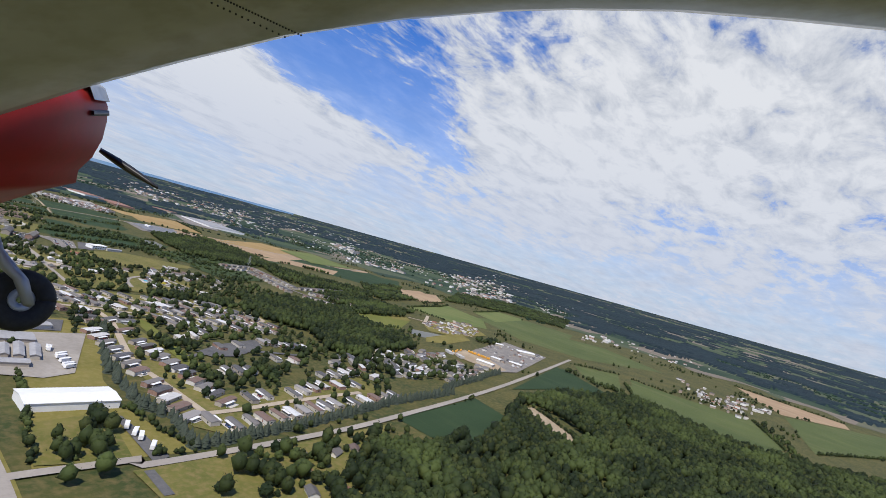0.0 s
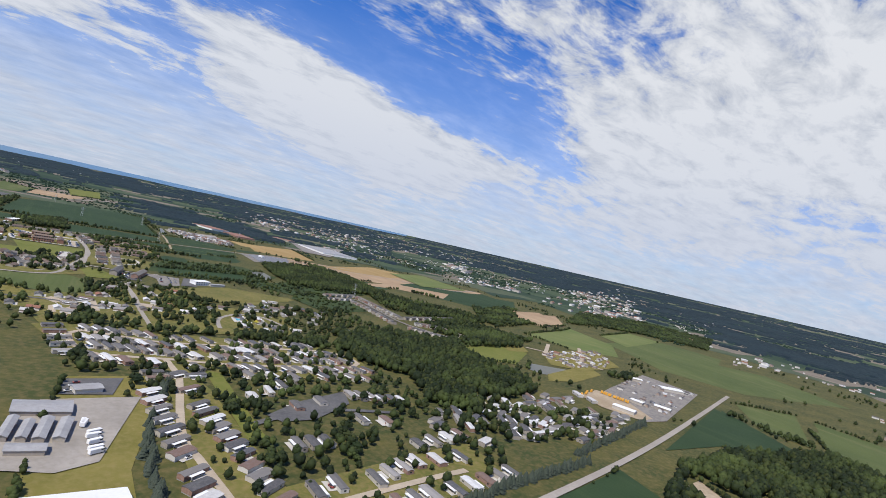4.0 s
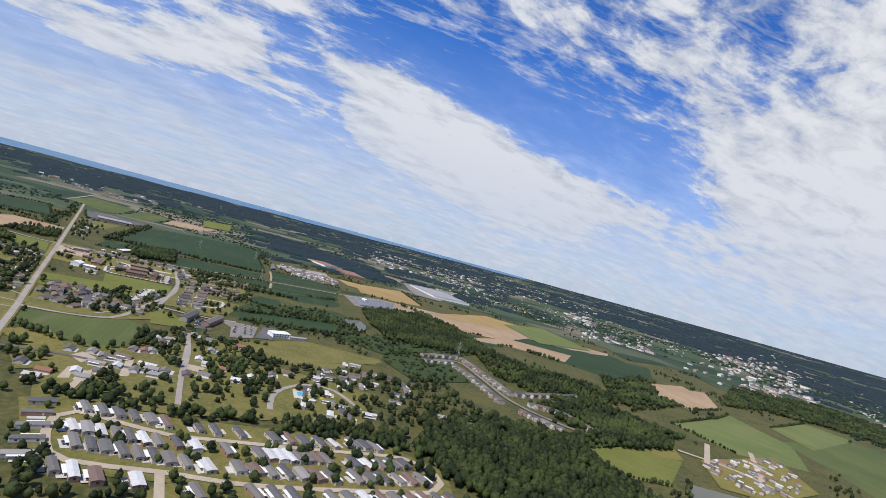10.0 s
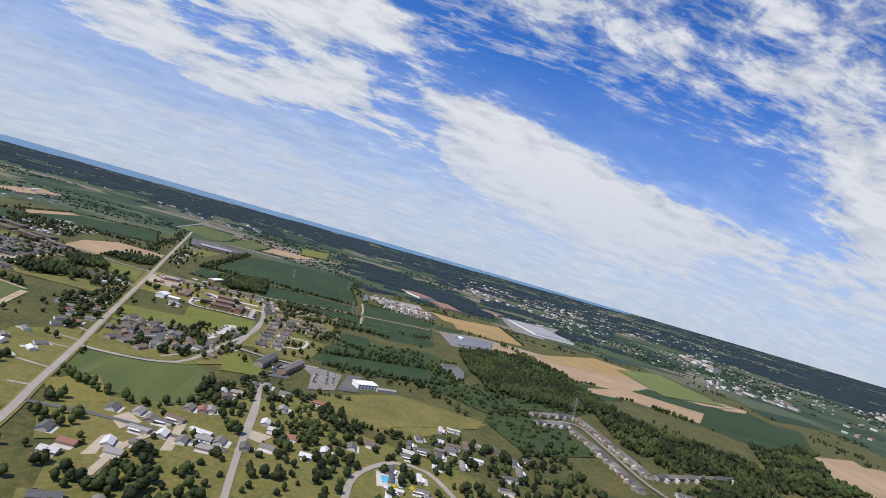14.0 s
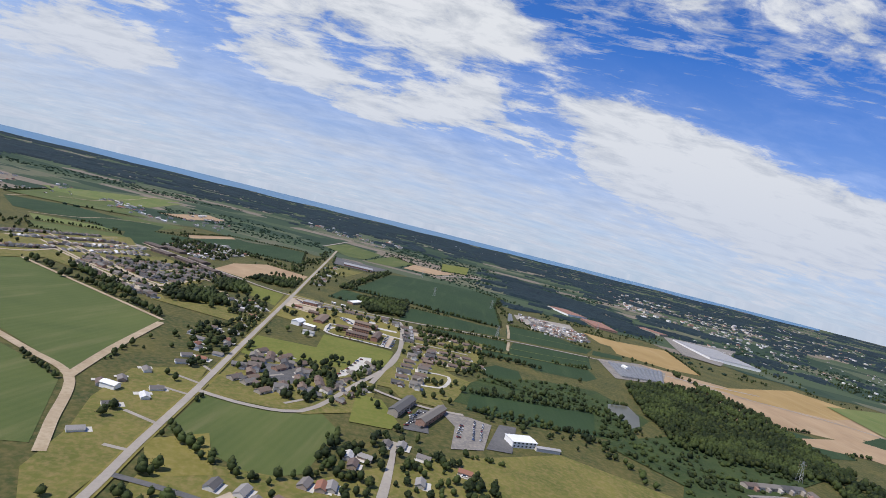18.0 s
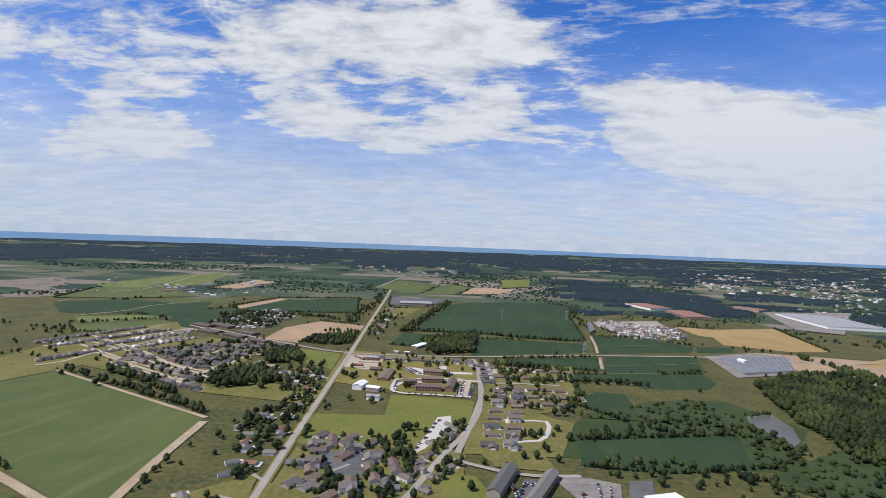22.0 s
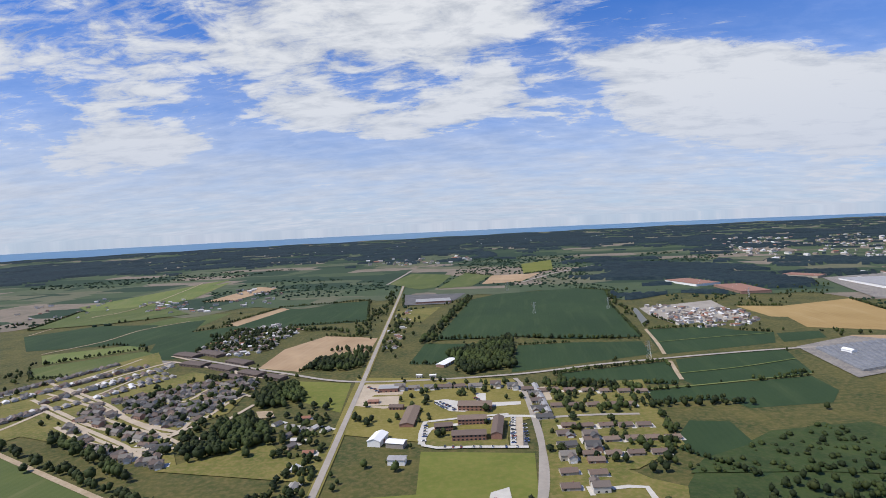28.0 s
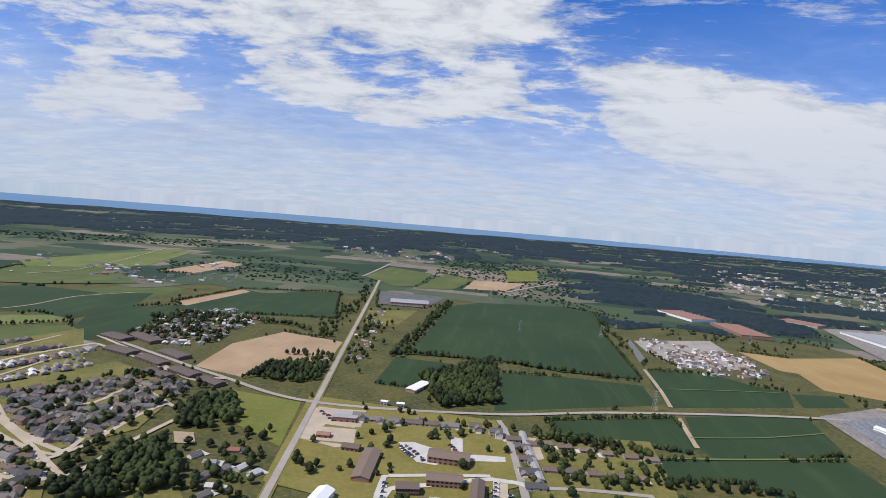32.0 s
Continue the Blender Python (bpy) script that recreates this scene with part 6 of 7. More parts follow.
def drives():
    vs, fs = [], []
    for x, y, a, l, w, off in DRIVES:
        c, s = math.cos(a), math.sin(a)
        b = len(vs)
        z = gz(x, y) + 0.72
        for u, v in ((-l / 2, -w / 2), (l / 2, -w / 2), (l / 2, w / 2), (-l / 2, w / 2)):
            v += off
            vs.append((x + u * c - v * s, y + u * s + v * c, z))
        fs.append((b, b + 1, b + 2, b + 3))
    tagged(new("driveways", raw("driveways", vs, fs, CONCRETE)), "pale concrete drives beside the houses", "driveways", kind="stuff")


drives()


# far land: strip fields, clearings and woods with a raised, uneven canopy, as on a plain that runs on for many miles
def shore(a):
    return 3835 + 260 * max(0.0, ((math.degrees(a) + 70) / 112 - 0.55) / 0.45) ** 1.2


def spread(x, y):
    """How much wider the plain lies at a place of the far land, where the land is drawn together towards the horizon."""
    return 170.0 / (170.0 - gz(x, y))


def far_land():
    rng = random.Random(8)
    built = {(int(x // 30), int(y // 30)) for x, y, *_ in FAR_BLOCKS}
    far_fields = [(p, min(q[0] for q in p), max(q[0] for q in p), min(q[1] for q in p), max(q[1] for q in p)) for p in COVER + BARE if max(math.hypot(x - CX, y - CY) for x, y in p) > 1500]
    seg, rings = 860, 130
    vs, fs, gs, woody, place = [], [], [], [], []
    for j in range(rings):
        for k in range(seg + 1):
            a = radians(-75 + 220 * k / seg)
            r = 1700 + 2590 * (j / (rings - 1)) ** 1.1
            if j < 12:
                r += 190 * (1 - j / 12) * noise.noise((math.cos(a) * 14, math.sin(a) * 14, 2.0))
            x, y = CX + r * math.sin(a), CY + r * math.cos(a)
            m = spread(x, y)
            px_, py_ = CX + (x - CX) * m, CY + (y - CY) * m
            q = 0.8 * noise.noise((px_ * 0.0006, py_ * 0.0006, 4.0)) + 0.55 * noise.noise((px_ * 0.0022, py_ * 0.0022, 1.0)) + 0.6 * noise.noise((px_ * 0.007, py_ * 0.007, 6.0))
            w = 0 < j < rings - 1 and q > 0.5 - 0.64 * min(1.0, (m - 1.0) / 0.32) and not (r > shore(a) and a < radians(43)) and (int(x // 30), int(y // 30)) not in built
            if w and (r < 2600 and (near_track(x, y, 10) or not clear(x, y, 15)) or any(x0 < x < x1 and y0 < y < y1 and inside(x, y, p) for p, x0, x1, y0, y1 in far_fields)):
                w = False
            woody.append(w)
            place.append((px_, py_, 0.0))
            vs.append((x, y, gz(x, y) + 0.7 + (rng.uniform(5, 8.5) / m if w else 0)))
    for j in range(rings - 1):
        for k in range(seg):
            b = j * (seg + 1) + k
            q = (b, b + 1, b + seg + 2, b + seg + 1)
            (gs if sum(woody[i] for i in q) > 1 else fs).append(q)
    flat_places = np.array(place, dtype=np.float32).ravel()
    for name, label, category, faces, mat, kind in (("far_land", "far patchwork of fields and clearings, faintly tinted with haze", "ground", fs, FARLAND, "structure"), ("far_woods", "dark woods over the far land, tinted with blue haze", "woods", gs, CANOPY, "stuff")):
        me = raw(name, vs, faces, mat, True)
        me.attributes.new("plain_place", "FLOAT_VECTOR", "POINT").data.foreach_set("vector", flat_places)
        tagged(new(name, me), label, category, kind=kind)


far_land()

# ---- woods, hedges and garden trees ----
sheet("lawn", "lawns round country houses", "lawn", [(-100.7, -353.0), (17.2, -355.6), (99.2, -351.9), (-19.5, -428.7), (-101.2, -387.4)], GRASS, keep=False)
sheet("lawn", "shaded lawn under big trees", "lawn", [(-124.8, -290.8), (-82.4, -284.5), (-95.4, -344.2), (-134.9, -334.0)], GRASS, keep=False)
sheet("driveway", "dark asphalt parking strip", "driveway", [(-81.9, -290.9), (-77.8, -291.9), (-78.2, -345.4), (-88.2, -349.5)], TARMAC, keep=False)
road("driveway", "dark asphalt drive to a house", [(-94.2, -355.6), (-96.8, -379.6)], 5.0, TARMAC)
SCRUBS = [[(154.5, 514.3), (239.6, 508.3), (304.1, 497.4), (269.1, 408.3), (288.3, 396.4), (315.9, 373.5), (334.8, 472.5), (327.7, 519.7), (308.3, 595.7), (175.8, 537.4)], [(347.3, 360.3), (383.9, 359.3), (436.3, 302.5), (412.0, 220.9), (307.1, 194.5), (299.1, 282.6)],
          [(261.6, 380.0), (419.9, 474.7), (550.7, 412.7), (415.4, 324.4), (320.5, 306.0)]]
for s in SCRUBS:
    sheet("scrub", "rough scrubby ground with bushes", "scrub", s, SCRUB, keep=False)
woods = []
woods += fill([(40.4, -375.2), (88.7, -398.5), (200.0, -389.0), (340.4, -350.4), (464.5, -357.2), (623.8, -414.6), (558.8, -552.6), (610.7, -632.4), (695, -724), (535.9, -843.0), (-51.0, -428.9)], 5.6, 1, 8, 14, holes=[[(114.7, -345.3), (268.9, -330.5), (250.2, -380.9), (150.3, -406.2), (112.6, -381.1)], [(301.4, -358.8), (340.1, -368.3), (323.9, -418.2), (296.8, -449.5), (245.5, -447.7), (251.9, -416.9)]])
woods += fill([(242.6, 56.8), (348.1, 81.9), (423.4, 34.8), (402.8, -59.6), (403.6, -125.4), (380.2, -166.9), (221.5, -201.4), (197.2, -172.7), (233.0, -105.4), (206.6, -66.7), (207.9, -15.4)], 5.8, 2, 8, 14)
woods += fill([(209.6, -176.3), (285.4, -191.6), (376.5, -238.4), (402.0, -260.3), (294.9, -289.0), (138.4, -243.8)], 10, 3, 6, 11, gap=0.5)
woods += fill([(427.3, 676.5), (514.8, 697.7), (505.6, 550.2), (597.6, 511.1), (623.8, 444.1), (495.1, 398.6), (390.1, 431.3), (382.1, 520.9)], 6.0, 4, 7, 12)
woods += fill([(-21.8, 887.0), (19.4, 938.2), (84, 999), (66.7, 818.7), (2.2, 794.5)], 5.6, 5, 8, 13)
woods += fill([(-263.3, 616.7), (-253.9, 657.0), (-218.7, 677.3), (-179.5, 607.0), (-181.9, 577.8), (-242.5, 571.2)], 9, 6, 7, 12)
woods += fill([(-237.5, 729.7), (-235.4, 769.8), (-203.7, 776.3), (-177.7, 735.6), (-188.1, 705.2), (-217.2, 698.3)], 6, 7, 8, 12)
woods += fill([(-214.8, 847.9), (-191.3, 921.3), (-140.7, 909.0), (-132.2, 937.4), (-130.7, 860.0), (-168.7, 834.1)], 5.5, 8, 6, 11)
woods += fill([(-266.0, 600.8), (-254.3, 639.7), (-219.5, 667.4), (-202.1, 651.4), (-187.3, 607.5), (-207.7, 587.7), (-239.2, 572.2)], 6, 9, 8, 13)
woods += fill([(-245.5, 730.3), (-213.0, 782.0), (-185.5, 734.9), (-190.2, 699.1), (-225.1, 698.8)], 7, 10, 8, 12)
woods += fill([(216.1, 22.2), (268.7, 41.9), (335.4, 40.5), (376.7, -11.4), (307.1, -60.8), (173.9, -64.3)], 7, 11, 7, 12)
woods += fill([(579.1, 492.1), (637.3, 388.2), (729.5, 306.1), (731.9, 207.9), (580.8, 167.1), (498.9, 196.1), (491.7, 280.5)], 7.0, 12, 6, 11)
woods += fill([(470.3, 151.8), (608.2, 192.2), (662.6, 133.2), (612.7, 26.6), (465.8, 18.2)], 6.5, 13, 7, 12)
woods += fill([(408.3, 627.1), (623, 878), (658.3, 659.8), (609.6, 438.7), (498.5, 389.1), (369.5, 413.9)], 6.5, 14, 6, 11)
woods += fill([(-124.4, -298.3), (-86.8, -289.0), (-95.3, -323.1), (-110.7, -355.6), (-129.7, -357.1), (-134.9, -333.1)], 9, 15, 8, 13)
woods += fill([(-46.8, -349.8), (1.1, -351.2), (58.2, -364.3), (65.8, -394.4), (-12.6, -422.7), (-79.4, -388.9)], 12, 16, 9, 14)
woods += fill([(99.4, 41.1), (203.8, 31.3), (216.5, -6.0), (154.1, -13.5), (92.3, 11.7)], 7, 17, 6, 11)
woods += fill([(-71.2, 62.5), (-56.9, 76.9), (15.4, 54.4), (80.9, 36.8), (70.9, 24.9), (4.1, 33.0)], 7, 18, 5, 10)
woods += fill([(-109.3, 154.6), (-96.9, 183.3), (-72.9, 147.4), (-72.5, 121.5), (-82.6, 106.5)], 7, 30, 5, 10)
woods += hedge([(36, 1481), (-56.3, 989.1), (-62.9, 980.8)], 3.5, 20, 7, 12, 5)
woods += hedge([(-45, 1008), (89.6, 994.5), (272.0, 947.3)], 5, 21, 5, 9, 2)
woods += hedge([(103.7, 740.1), (145.4, 727.1), (193.6, 714.6)], 4, 22, 6, 10, 4)
woods += hedge([(387, 1500), (344, 1287), (340, 1188)], 5, 23, 5, 9, 4)
woods += hedge([(100.4, 639.0), (164.4, 658.0), (246.4, 653.9), (274.6, 647.3)], 4.5, 24, 6, 10, 4)
woods += hedge([(-460, 1115), (-385, 1099), (-317, 1152), (-225, 1118), (-184, 1090)], 5, 25, 6, 11, 6)
woods += hedge([(-454.6, 624.0), (-338.9, 559.4), (-215.3, 484.5)], 3.5, 26, 7, 12, 4)
woods += hedge([(-104.0, 221.4), (-68.3, 193.3), (-35.8, 179.4), (-4.6, 193.6), (4.3, 272.3)], 4.5, 27, 5, 10, 3)
woods += hedge([(143.4, 400.4), (205.8, 399.1), (260.3, 373.2), (276.4, 287.8)], 5, 28, 5, 9, 4)
woods += hedge([(79.0, 442.8), (154.0, 463.0), (237.3, 484.5), (321.5, 489.1), (316.3, 419.6)], 4, 29, 5, 9, 8)
woods += hedge([(-115, 1268), (-105, 1007), (-114.8, 916.7)], 5, 31, 6, 11, 12)
woods += hedge([(-177, 1052), (-174, 1241), (-160, 1459), (-168, 1649)], 6, 32, 6, 11, 10)
woods += hedge([(665.0, -278.2), (652.7, -343.4), (649.4, -390.7)], 4, 33, 6, 11, 5)
woods += hedge([(866, -572), (747.4, -604.5), (625.3, -626.4)], 6, 34, 6, 10, 4)
woods += hedge([(20.9, -253.6), (78.4, -229.7), (100.6, -242.5)], 5, 35, 6, 11, 6)
woods += hedge([(74.2, -84.4), (27.0, -187.5), (13.1, -246.9)], 5, 36, 5, 10, 4)
woods += hedge([(-51.0, 8.5), (-60.5, -78.3)], 3, 37, 6, 10, 4)
woods += hedge([(-54.0, -72.4), (-27.5, -81.3), (2.4, -78.2)], 4, 38, 5, 9, 3)
woods += hedge([(-402.4, 640.4), (-325.4, 583.3), (-274.3, 542.3)], 3.5, 39, 7, 12, 4)
woods += hedge([(-200.2, 956.6), (-134.9, 959.4), (-185.9, 890.1)], 4, 40, 6, 10, 6)
woods += hedge([(90.1, 742.4), (145.4, 721.1), (187.4, 705.5)], 5, 41, 6, 10, 4)
woods += hedge([(174.5, 599.3), (163.2, 545.8), (132.7, 514.0)], 5, 42, 6, 10, 8)
for k, s in enumerate(SCRUBS):
    woods += [(x, y, z, w * 0.9, h * 0.6) for x, y, z, w, h in fill(s, 10, 50 + k, 3.5, 9)]
# garden trees scattered among the houses
gardens = []
for k, (poly, step) in enumerate((([(-77.9, -13.6), (-54.8, 46.8), (-5.9, 48.1), (197.5, 36.7), (219.0, -38.8), (154.3, -104.1), (211.9, -101.0), (187.7, -188.2), (139.0, -210.0), (23.2, -167.7), (-46.2, -143.9), (-22.7, -68.3), (-77.1, -42.7)], 15), ([(79.4, -115.7), (159.2, -92.6), (211.6, -178.6), (225.4, -257.1), (155.2, -299.1), (-0.1, -309.5), (18.1, -233.1)], 15), ([(-73.8, 91.4), (14.9, 156.5), (140.4, 209.3), (115.4, 114.6), (85.9, 63.4), (-32.1, 65.4)], 11), ([(146.1, 193.8), (347.9, 209.6), (346.4, 54.3), (222.5, 45.2), (111.1, 53.9)], 13),
                                  ([(-412.5, 672.6), (-425.3, 743.3), (-335.1, 838.6), (-253.7, 801.5), (-257.0, 677.2), (-261.1, 566.1), (-323.6, 591.8)], 9), ([(-427, 985), (-437, 1178), (-300, 1156), (-306, 978)], 9), ([(-0.3, 227.2), (49.2, 306.4), (129.1, 229.7), (79.0, 148.8), (19.8, 152.1)], 10),
                                  ([(-117.9, 389.8), (-56.3, 451.0), (-3.9, 377.4), (-72.6, 320.9)], 12), ([(90.1, 742.4), (194.8, 724.2), (176.9, 574.9), (136.0, 531.7), (50.0, 543.6)], 15), ([(-134.1, 803.8), (90.1, 742.4), (36.4, 621.5), (-108.1, 617.9)], 22), ([(-90.6, 413.6), (-45.8, 451.7), (35.3, 483.4), (26.7, 380.5), (-6.9, 323.9), (-61.2, 318.1)], 10),
                                  ([(-185.0, 457.9), (-129.7, 600.7), (-99.1, 412.8), (-133.8, 346.8)], 11), ([(-213.4, 685.6), (-146.6, 707.5), (-123.0, 557.8), (-162.3, 553.6)], 12), ([(9.7, -71.4), (51.2, -74.7), (-0.1, -287.3), (-51.1, -300.7)], 17), ([(-8.1, -298.8), (187.5, -286.1), (146.2, -306.6), (-7.1, -319.9)], 15),
                                  ([(-155.2, 195.3), (-189.0, 298.0), (-132.4, 375.0), (-118.4, 218.2)], 30), ([(-40.6, -328.3), (73.3, -356.8), (-6.6, -425.2), (-79.4, -388.9)], 14))):
    gardens += fill(poly, step * 0.88, 100 + k, 4.5, 9.5, gap=0.8)
rng = random.Random(5)
# single trees and thickets over the open ground between fields
loose = []
for _ in range(26000):
    x, y = rng.uniform(-1100, 1500), rng.uniform(-900, 1500)
    if noise.noise((x * 0.006, y * 0.006, 7.0)) + 0.5 * noise.noise((x * 0.02, y * 0.02, 2.0)) < rng.uniform(0.1, 0.35) or len(loose) > 2600:
        continue
    if near_track(x, y, 3) or not clear(x, y, 1.0) or any(inside(x, y, p) for p in COVER + BARE):
        continue
    h = rng.uniform(4, 9)
    loose.append((x, y, gz(x, y) - 0.4, h * rng.uniform(0.75, 1.1), h))
# tree lines along many field edges
for k, p in enumerate(COVER):
    for j, (a, b) in enumerate(zip(p, p[1:] + p[:1])):
        if rng.random() < 0.27 and 25 < math.dist(a, b) < 400:
            loose += [s for s in hedge([a, b], 3.6, 300 + 10 * k + j, 3, 7, 1.0) if not any(o is not p and inside(s[0], s[1], o) for o in COVER)]
stuff("field_trees", "scattered trees and hedgerow bushes between fields", loose, WOOD_CROWNS, LEAF, "trees", 12)
rng.shuffle(gardens)
# the row of blue spruces along the country road
spruces = hedge([(-60.9, -340.2), (-32.3, -338.9), (29.0, -334.2), (139.8, -318.5), (251.1, -312.9)], 3.0, 60, 7, 10, 0.8) + hedge([(6.1, -71.3), (-41.8, -183.6), (-54.8, -236.2), (-60.8, -283.2)] + [(-51.7, -297.9), (-60.9, -340.2)], 3.0, 61, 6.5, 9.5, 1.0)
spruces += hedge([(249.1, -302.0), (445.5, -269.6)], 4.0, 62, 7, 10, 1.0)
stuff("spruce_row", "dense row of blue-green spruce trees", spruces, CONIFERS, SPRUCE, "trees", 9)
stuff("woodland", "dense broadleaf woods and hedgerows in full summer leaf", woods, WOOD_CROWNS, LEAF, "woods", 2)


def tree_proto(k):
    root = new("tree")
    bm = bmesh.new()
    for a, b, r0, r1 in (((0, 0, -0.2), (0, 0, 0.5), 0.035, 0.022), ((0, 0, 0.3), (0.16, 0.05, 0.6), 0.016, 0.006), ((0, 0, 0.28), (-0.14, 0.1, 0.58), 0.016, 0.006), ((0, 0, 0.33), (0.02, -0.17, 0.6), 0.014, 0.006)):
        a, b = Vector(a), Vector(b)
        m = Matrix.Translation((a + b) / 2) @ (b - a).to_track_quat("Z", "Y").to_matrix().to_4x4()
        bmesh.ops.create_cone(bm, cap_ends=True, segments=7, radius1=r0, radius2=r1, depth=(b - a).length, matrix=m)
    part("trunk", bm, BARK, root)
    v, f = NEAR_CROWNS[k]
    part("crown", raw("crown", v, f, LEAF_OWN), LEAF_OWN, root)
    return tagged(root, "leafy garden tree with a rounded uneven crown", "tree", "garden trees")


PROTOS = [tree_proto(k) for k in range(4)]
for i, (x, y, z, w, h) in enumerate(gardens[:300]):
    ob = PROTOS[i] if i < 4 else copy_thing(PROTOS[i % 4], Matrix.Identity(4))
    ob.matrix_world = Matrix.Translation((x, y, z + 0.2)) @ Matrix.Rotation(i * 2.4, 4, "Z") @ Matrix.Diagonal((w * 1.05, w * 1.05, h, 1))
stuff("garden_trees", "many leafy trees between houses", gardens[300:], NEAR_CROWNS[:2] + WOOD_CROWNS, LEAF, "trees", 3)

# copses between the eastern fields
copses = []
for k, poly in enumerate(([(1146.7, 292.9), (1302.5, 284.2), (1460.7, 225.2), (1559.0, 62.3), (1973.5, 193.1), (1926.9, 433.1), (1598.1, 534.2)],
                          [(889.5, 423.9), (1093.6, 443.2), (939.5, 245.1), (722.1, 175.5), (719.5, 236.9)],
                          [(507.5, 142.7), (663.5, 116.8), (688.8, 68.7), (556.9, 50.3), (424.2, 18.6)],
                          [(635.3, -110.0), (722.7, -127.8), (771.2, -158.1), (620.9, -147.1)],
                          [(858.5, 652.9), (887.4, 457.4), (1049.8, 408.9), (876.2, 411.5), (767.5, 520.1)])):
    copses += [q for q in fill(poly, 8.0, 400 + k, 6, 11) if not any(inside(q[0], q[1], o) for o in COVER)]
stuff("copses", "small broadleaf woods between far fields", copses, FAR_CROWNS, LEAF, "woods", 14)

# distant woods over the far land
rng = random.Random(21)
distant = []
while len(distant) < 6000:
    a = radians(rng.uniform(-62, 128))
    r = 2700 * math.sqrt(rng.uniform(0.06, 1.0))
    x, y = CX + r * math.sin(a), CY + r * math.cos(a)
    if r < 1500 or a < radians(42) and r > 3840 or y < 150 and x < 700 and r < 1300 or -250 < y < 1150 and abs(x) < 800 and r < 1400:
        continue
    wooded = noise.noise((x * 0.0019, y * 0.0019, 4.0)) + 0.4 * noise.noise((x * 0.007, y * 0.007, 1.0))
    if wooded < (0.22 if r < 2200 else 0.05):
        continue
    if any(inside(x, y, p) for p in COVER + BARE) or near_track(x, y, 5):
        continue
    h = rng.uniform(5, 9)
    k = 1.0 + max(0.0, r - 1800) / 3000
    distant.append((x, y, gz(x, y) - h * 0.35, h * rng.uniform(0.9, 1.5) * k, h))
stuff("distant_woods", "dark unbroken woods to the horizon, slightly hazed", distant, FAR_CROWNS, FARLEAF, "woods", 4)


# ---- vehicles ----
def car_proto(kind, label):
    root = new(kind)
    l, w, h = (4.5, 1.8, 1.45) if kind == "car" else (7.5, 2.4, 2.9)
    bm = bmesh.new()
    vs = box(bm, 0, 0, 0.62 if kind == "car" else 1.6, l, w, 0.6 if kind == "car" else 2.3)
    bmesh.ops.bevel(bm, geom=bm.edges[:], offset=0.15, segments=2, affect="EDGES")
    part("body", bm, PAINT if kind == "car" else WHITE, root)
    bm = bmesh.new()
    if kind == "car":
        vs = box(bm, -0.2, 0, 1.12, 2.5, 1.6, 0.55)
        for v in vs:
            if v.co.z > 1.2:
                v.co.x = -0.2 + (v.co.x + 0.2) * 0.7
                v.co.y *= 0.85
    else:
        box(bm, l / 2 - 0.9, 0, 2.0, 1.85, w + 0.04, 0.7)
    part("cabin_glass", bm, GLASS, root)
    for sx_ in (-1, 1):
        for sy_ in (-1, 1):
            bm = bmesh.new()
            bmesh.ops.create_cone(bm, cap_ends=True, segments=14, radius1=0.33, radius2=0.33, depth=0.22, matrix=Matrix.Translation((sx_ * l * 0.31, sy_ * (w / 2 - 0.08), 0.33)) @ Matrix.Rotation(math.pi / 2, 4, "X"))
            part("wheel", bm, RUBBER, root)
    return tagged(root, label, kind.replace("_", " "), "parked vehicles")


CAR = car_proto("car", "parked car seen from far above")
VAN = car_proto("camper_van", "white parked camper van in a yard")


ORANGE = material("orange_truck_paint", two_scale((0.62, 0.30, 0.03), (0.70, 0.36, 0.05), (0.4, 0.2, 0.03), 2, 0.3, 0.3), 0.5)
TRUCK = car_proto("truck", "orange dump truck parked in a yard")
for o in TRUCK.children:
    if o.name.startswith("body"):
        o.data.materials[0] = ORANGE


def park(proto, spots, ang):
    for i, (x, y) in enumerate(spots):
        m = pose(x, y, gz(x, y) + 0.95, 0, 0, math.degrees(ang) + 3 * (-1) ** i)
        if not proto.get("placed"):
            proto["placed"] = 1
            proto.matrix_world = m
        else:
            copy_thing(proto, m)


def along(a, b, n, seed=0):
    r = random.Random(seed)
    return [(a[0] + (b[0] - a[0]) * (k + r.uniform(0.2, 0.8)) / n, a[1] + (b[1] - a[1]) * (k + r.uniform(0.2, 0.8)) / n) for k in range(n)]


park(TRUCK, along(*[(500.8, -180.1), (504.0, -219.2)], 12, 20), 0.4)
park(TRUCK, along(*[(444.9, -186.2), (488.3, -175.0)], 4, 21), 0.4)
park(VAN, along(*[(-71.2, -183.2), (-75.7, -217.4)], 5, 1), 0.3)
park(VAN, along(*[(-75.3, -171.9), (-73.2, -177.1)], 2, 2), 1.2)
park(VAN, along(*[(-82.5, -302.8), (-81.1, -336.6)], 4, 3), 1.0)
park(CAR, along(*[(38.5, 628.5), (34.5, 576.0)], 7, 4), 0.1)
park(CAR, along(*[(50.1, 626.6), (46.1, 576.6)], 6, 5), 0.1)
park(CAR, along(*[(-34.9, 694.2), (-21.6, 672.6)], 7, 6), 0.8)
park(CAR, along(*[(8.3, 703.4), (17.0, 682.1)], 5, 7), 0.2)
park(CAR, along(*[(112.5, 347.5), (104.9, 309.2)], 5, 8), 0.1)
park(CAR, along(*[(60.9, 362.6), (66.2, 323.9)], 8, 9), 0.9)
park(CAR, along(*[(-64.7, -101.5), (-74.8, -121.8)], 3, 10), 0.2)
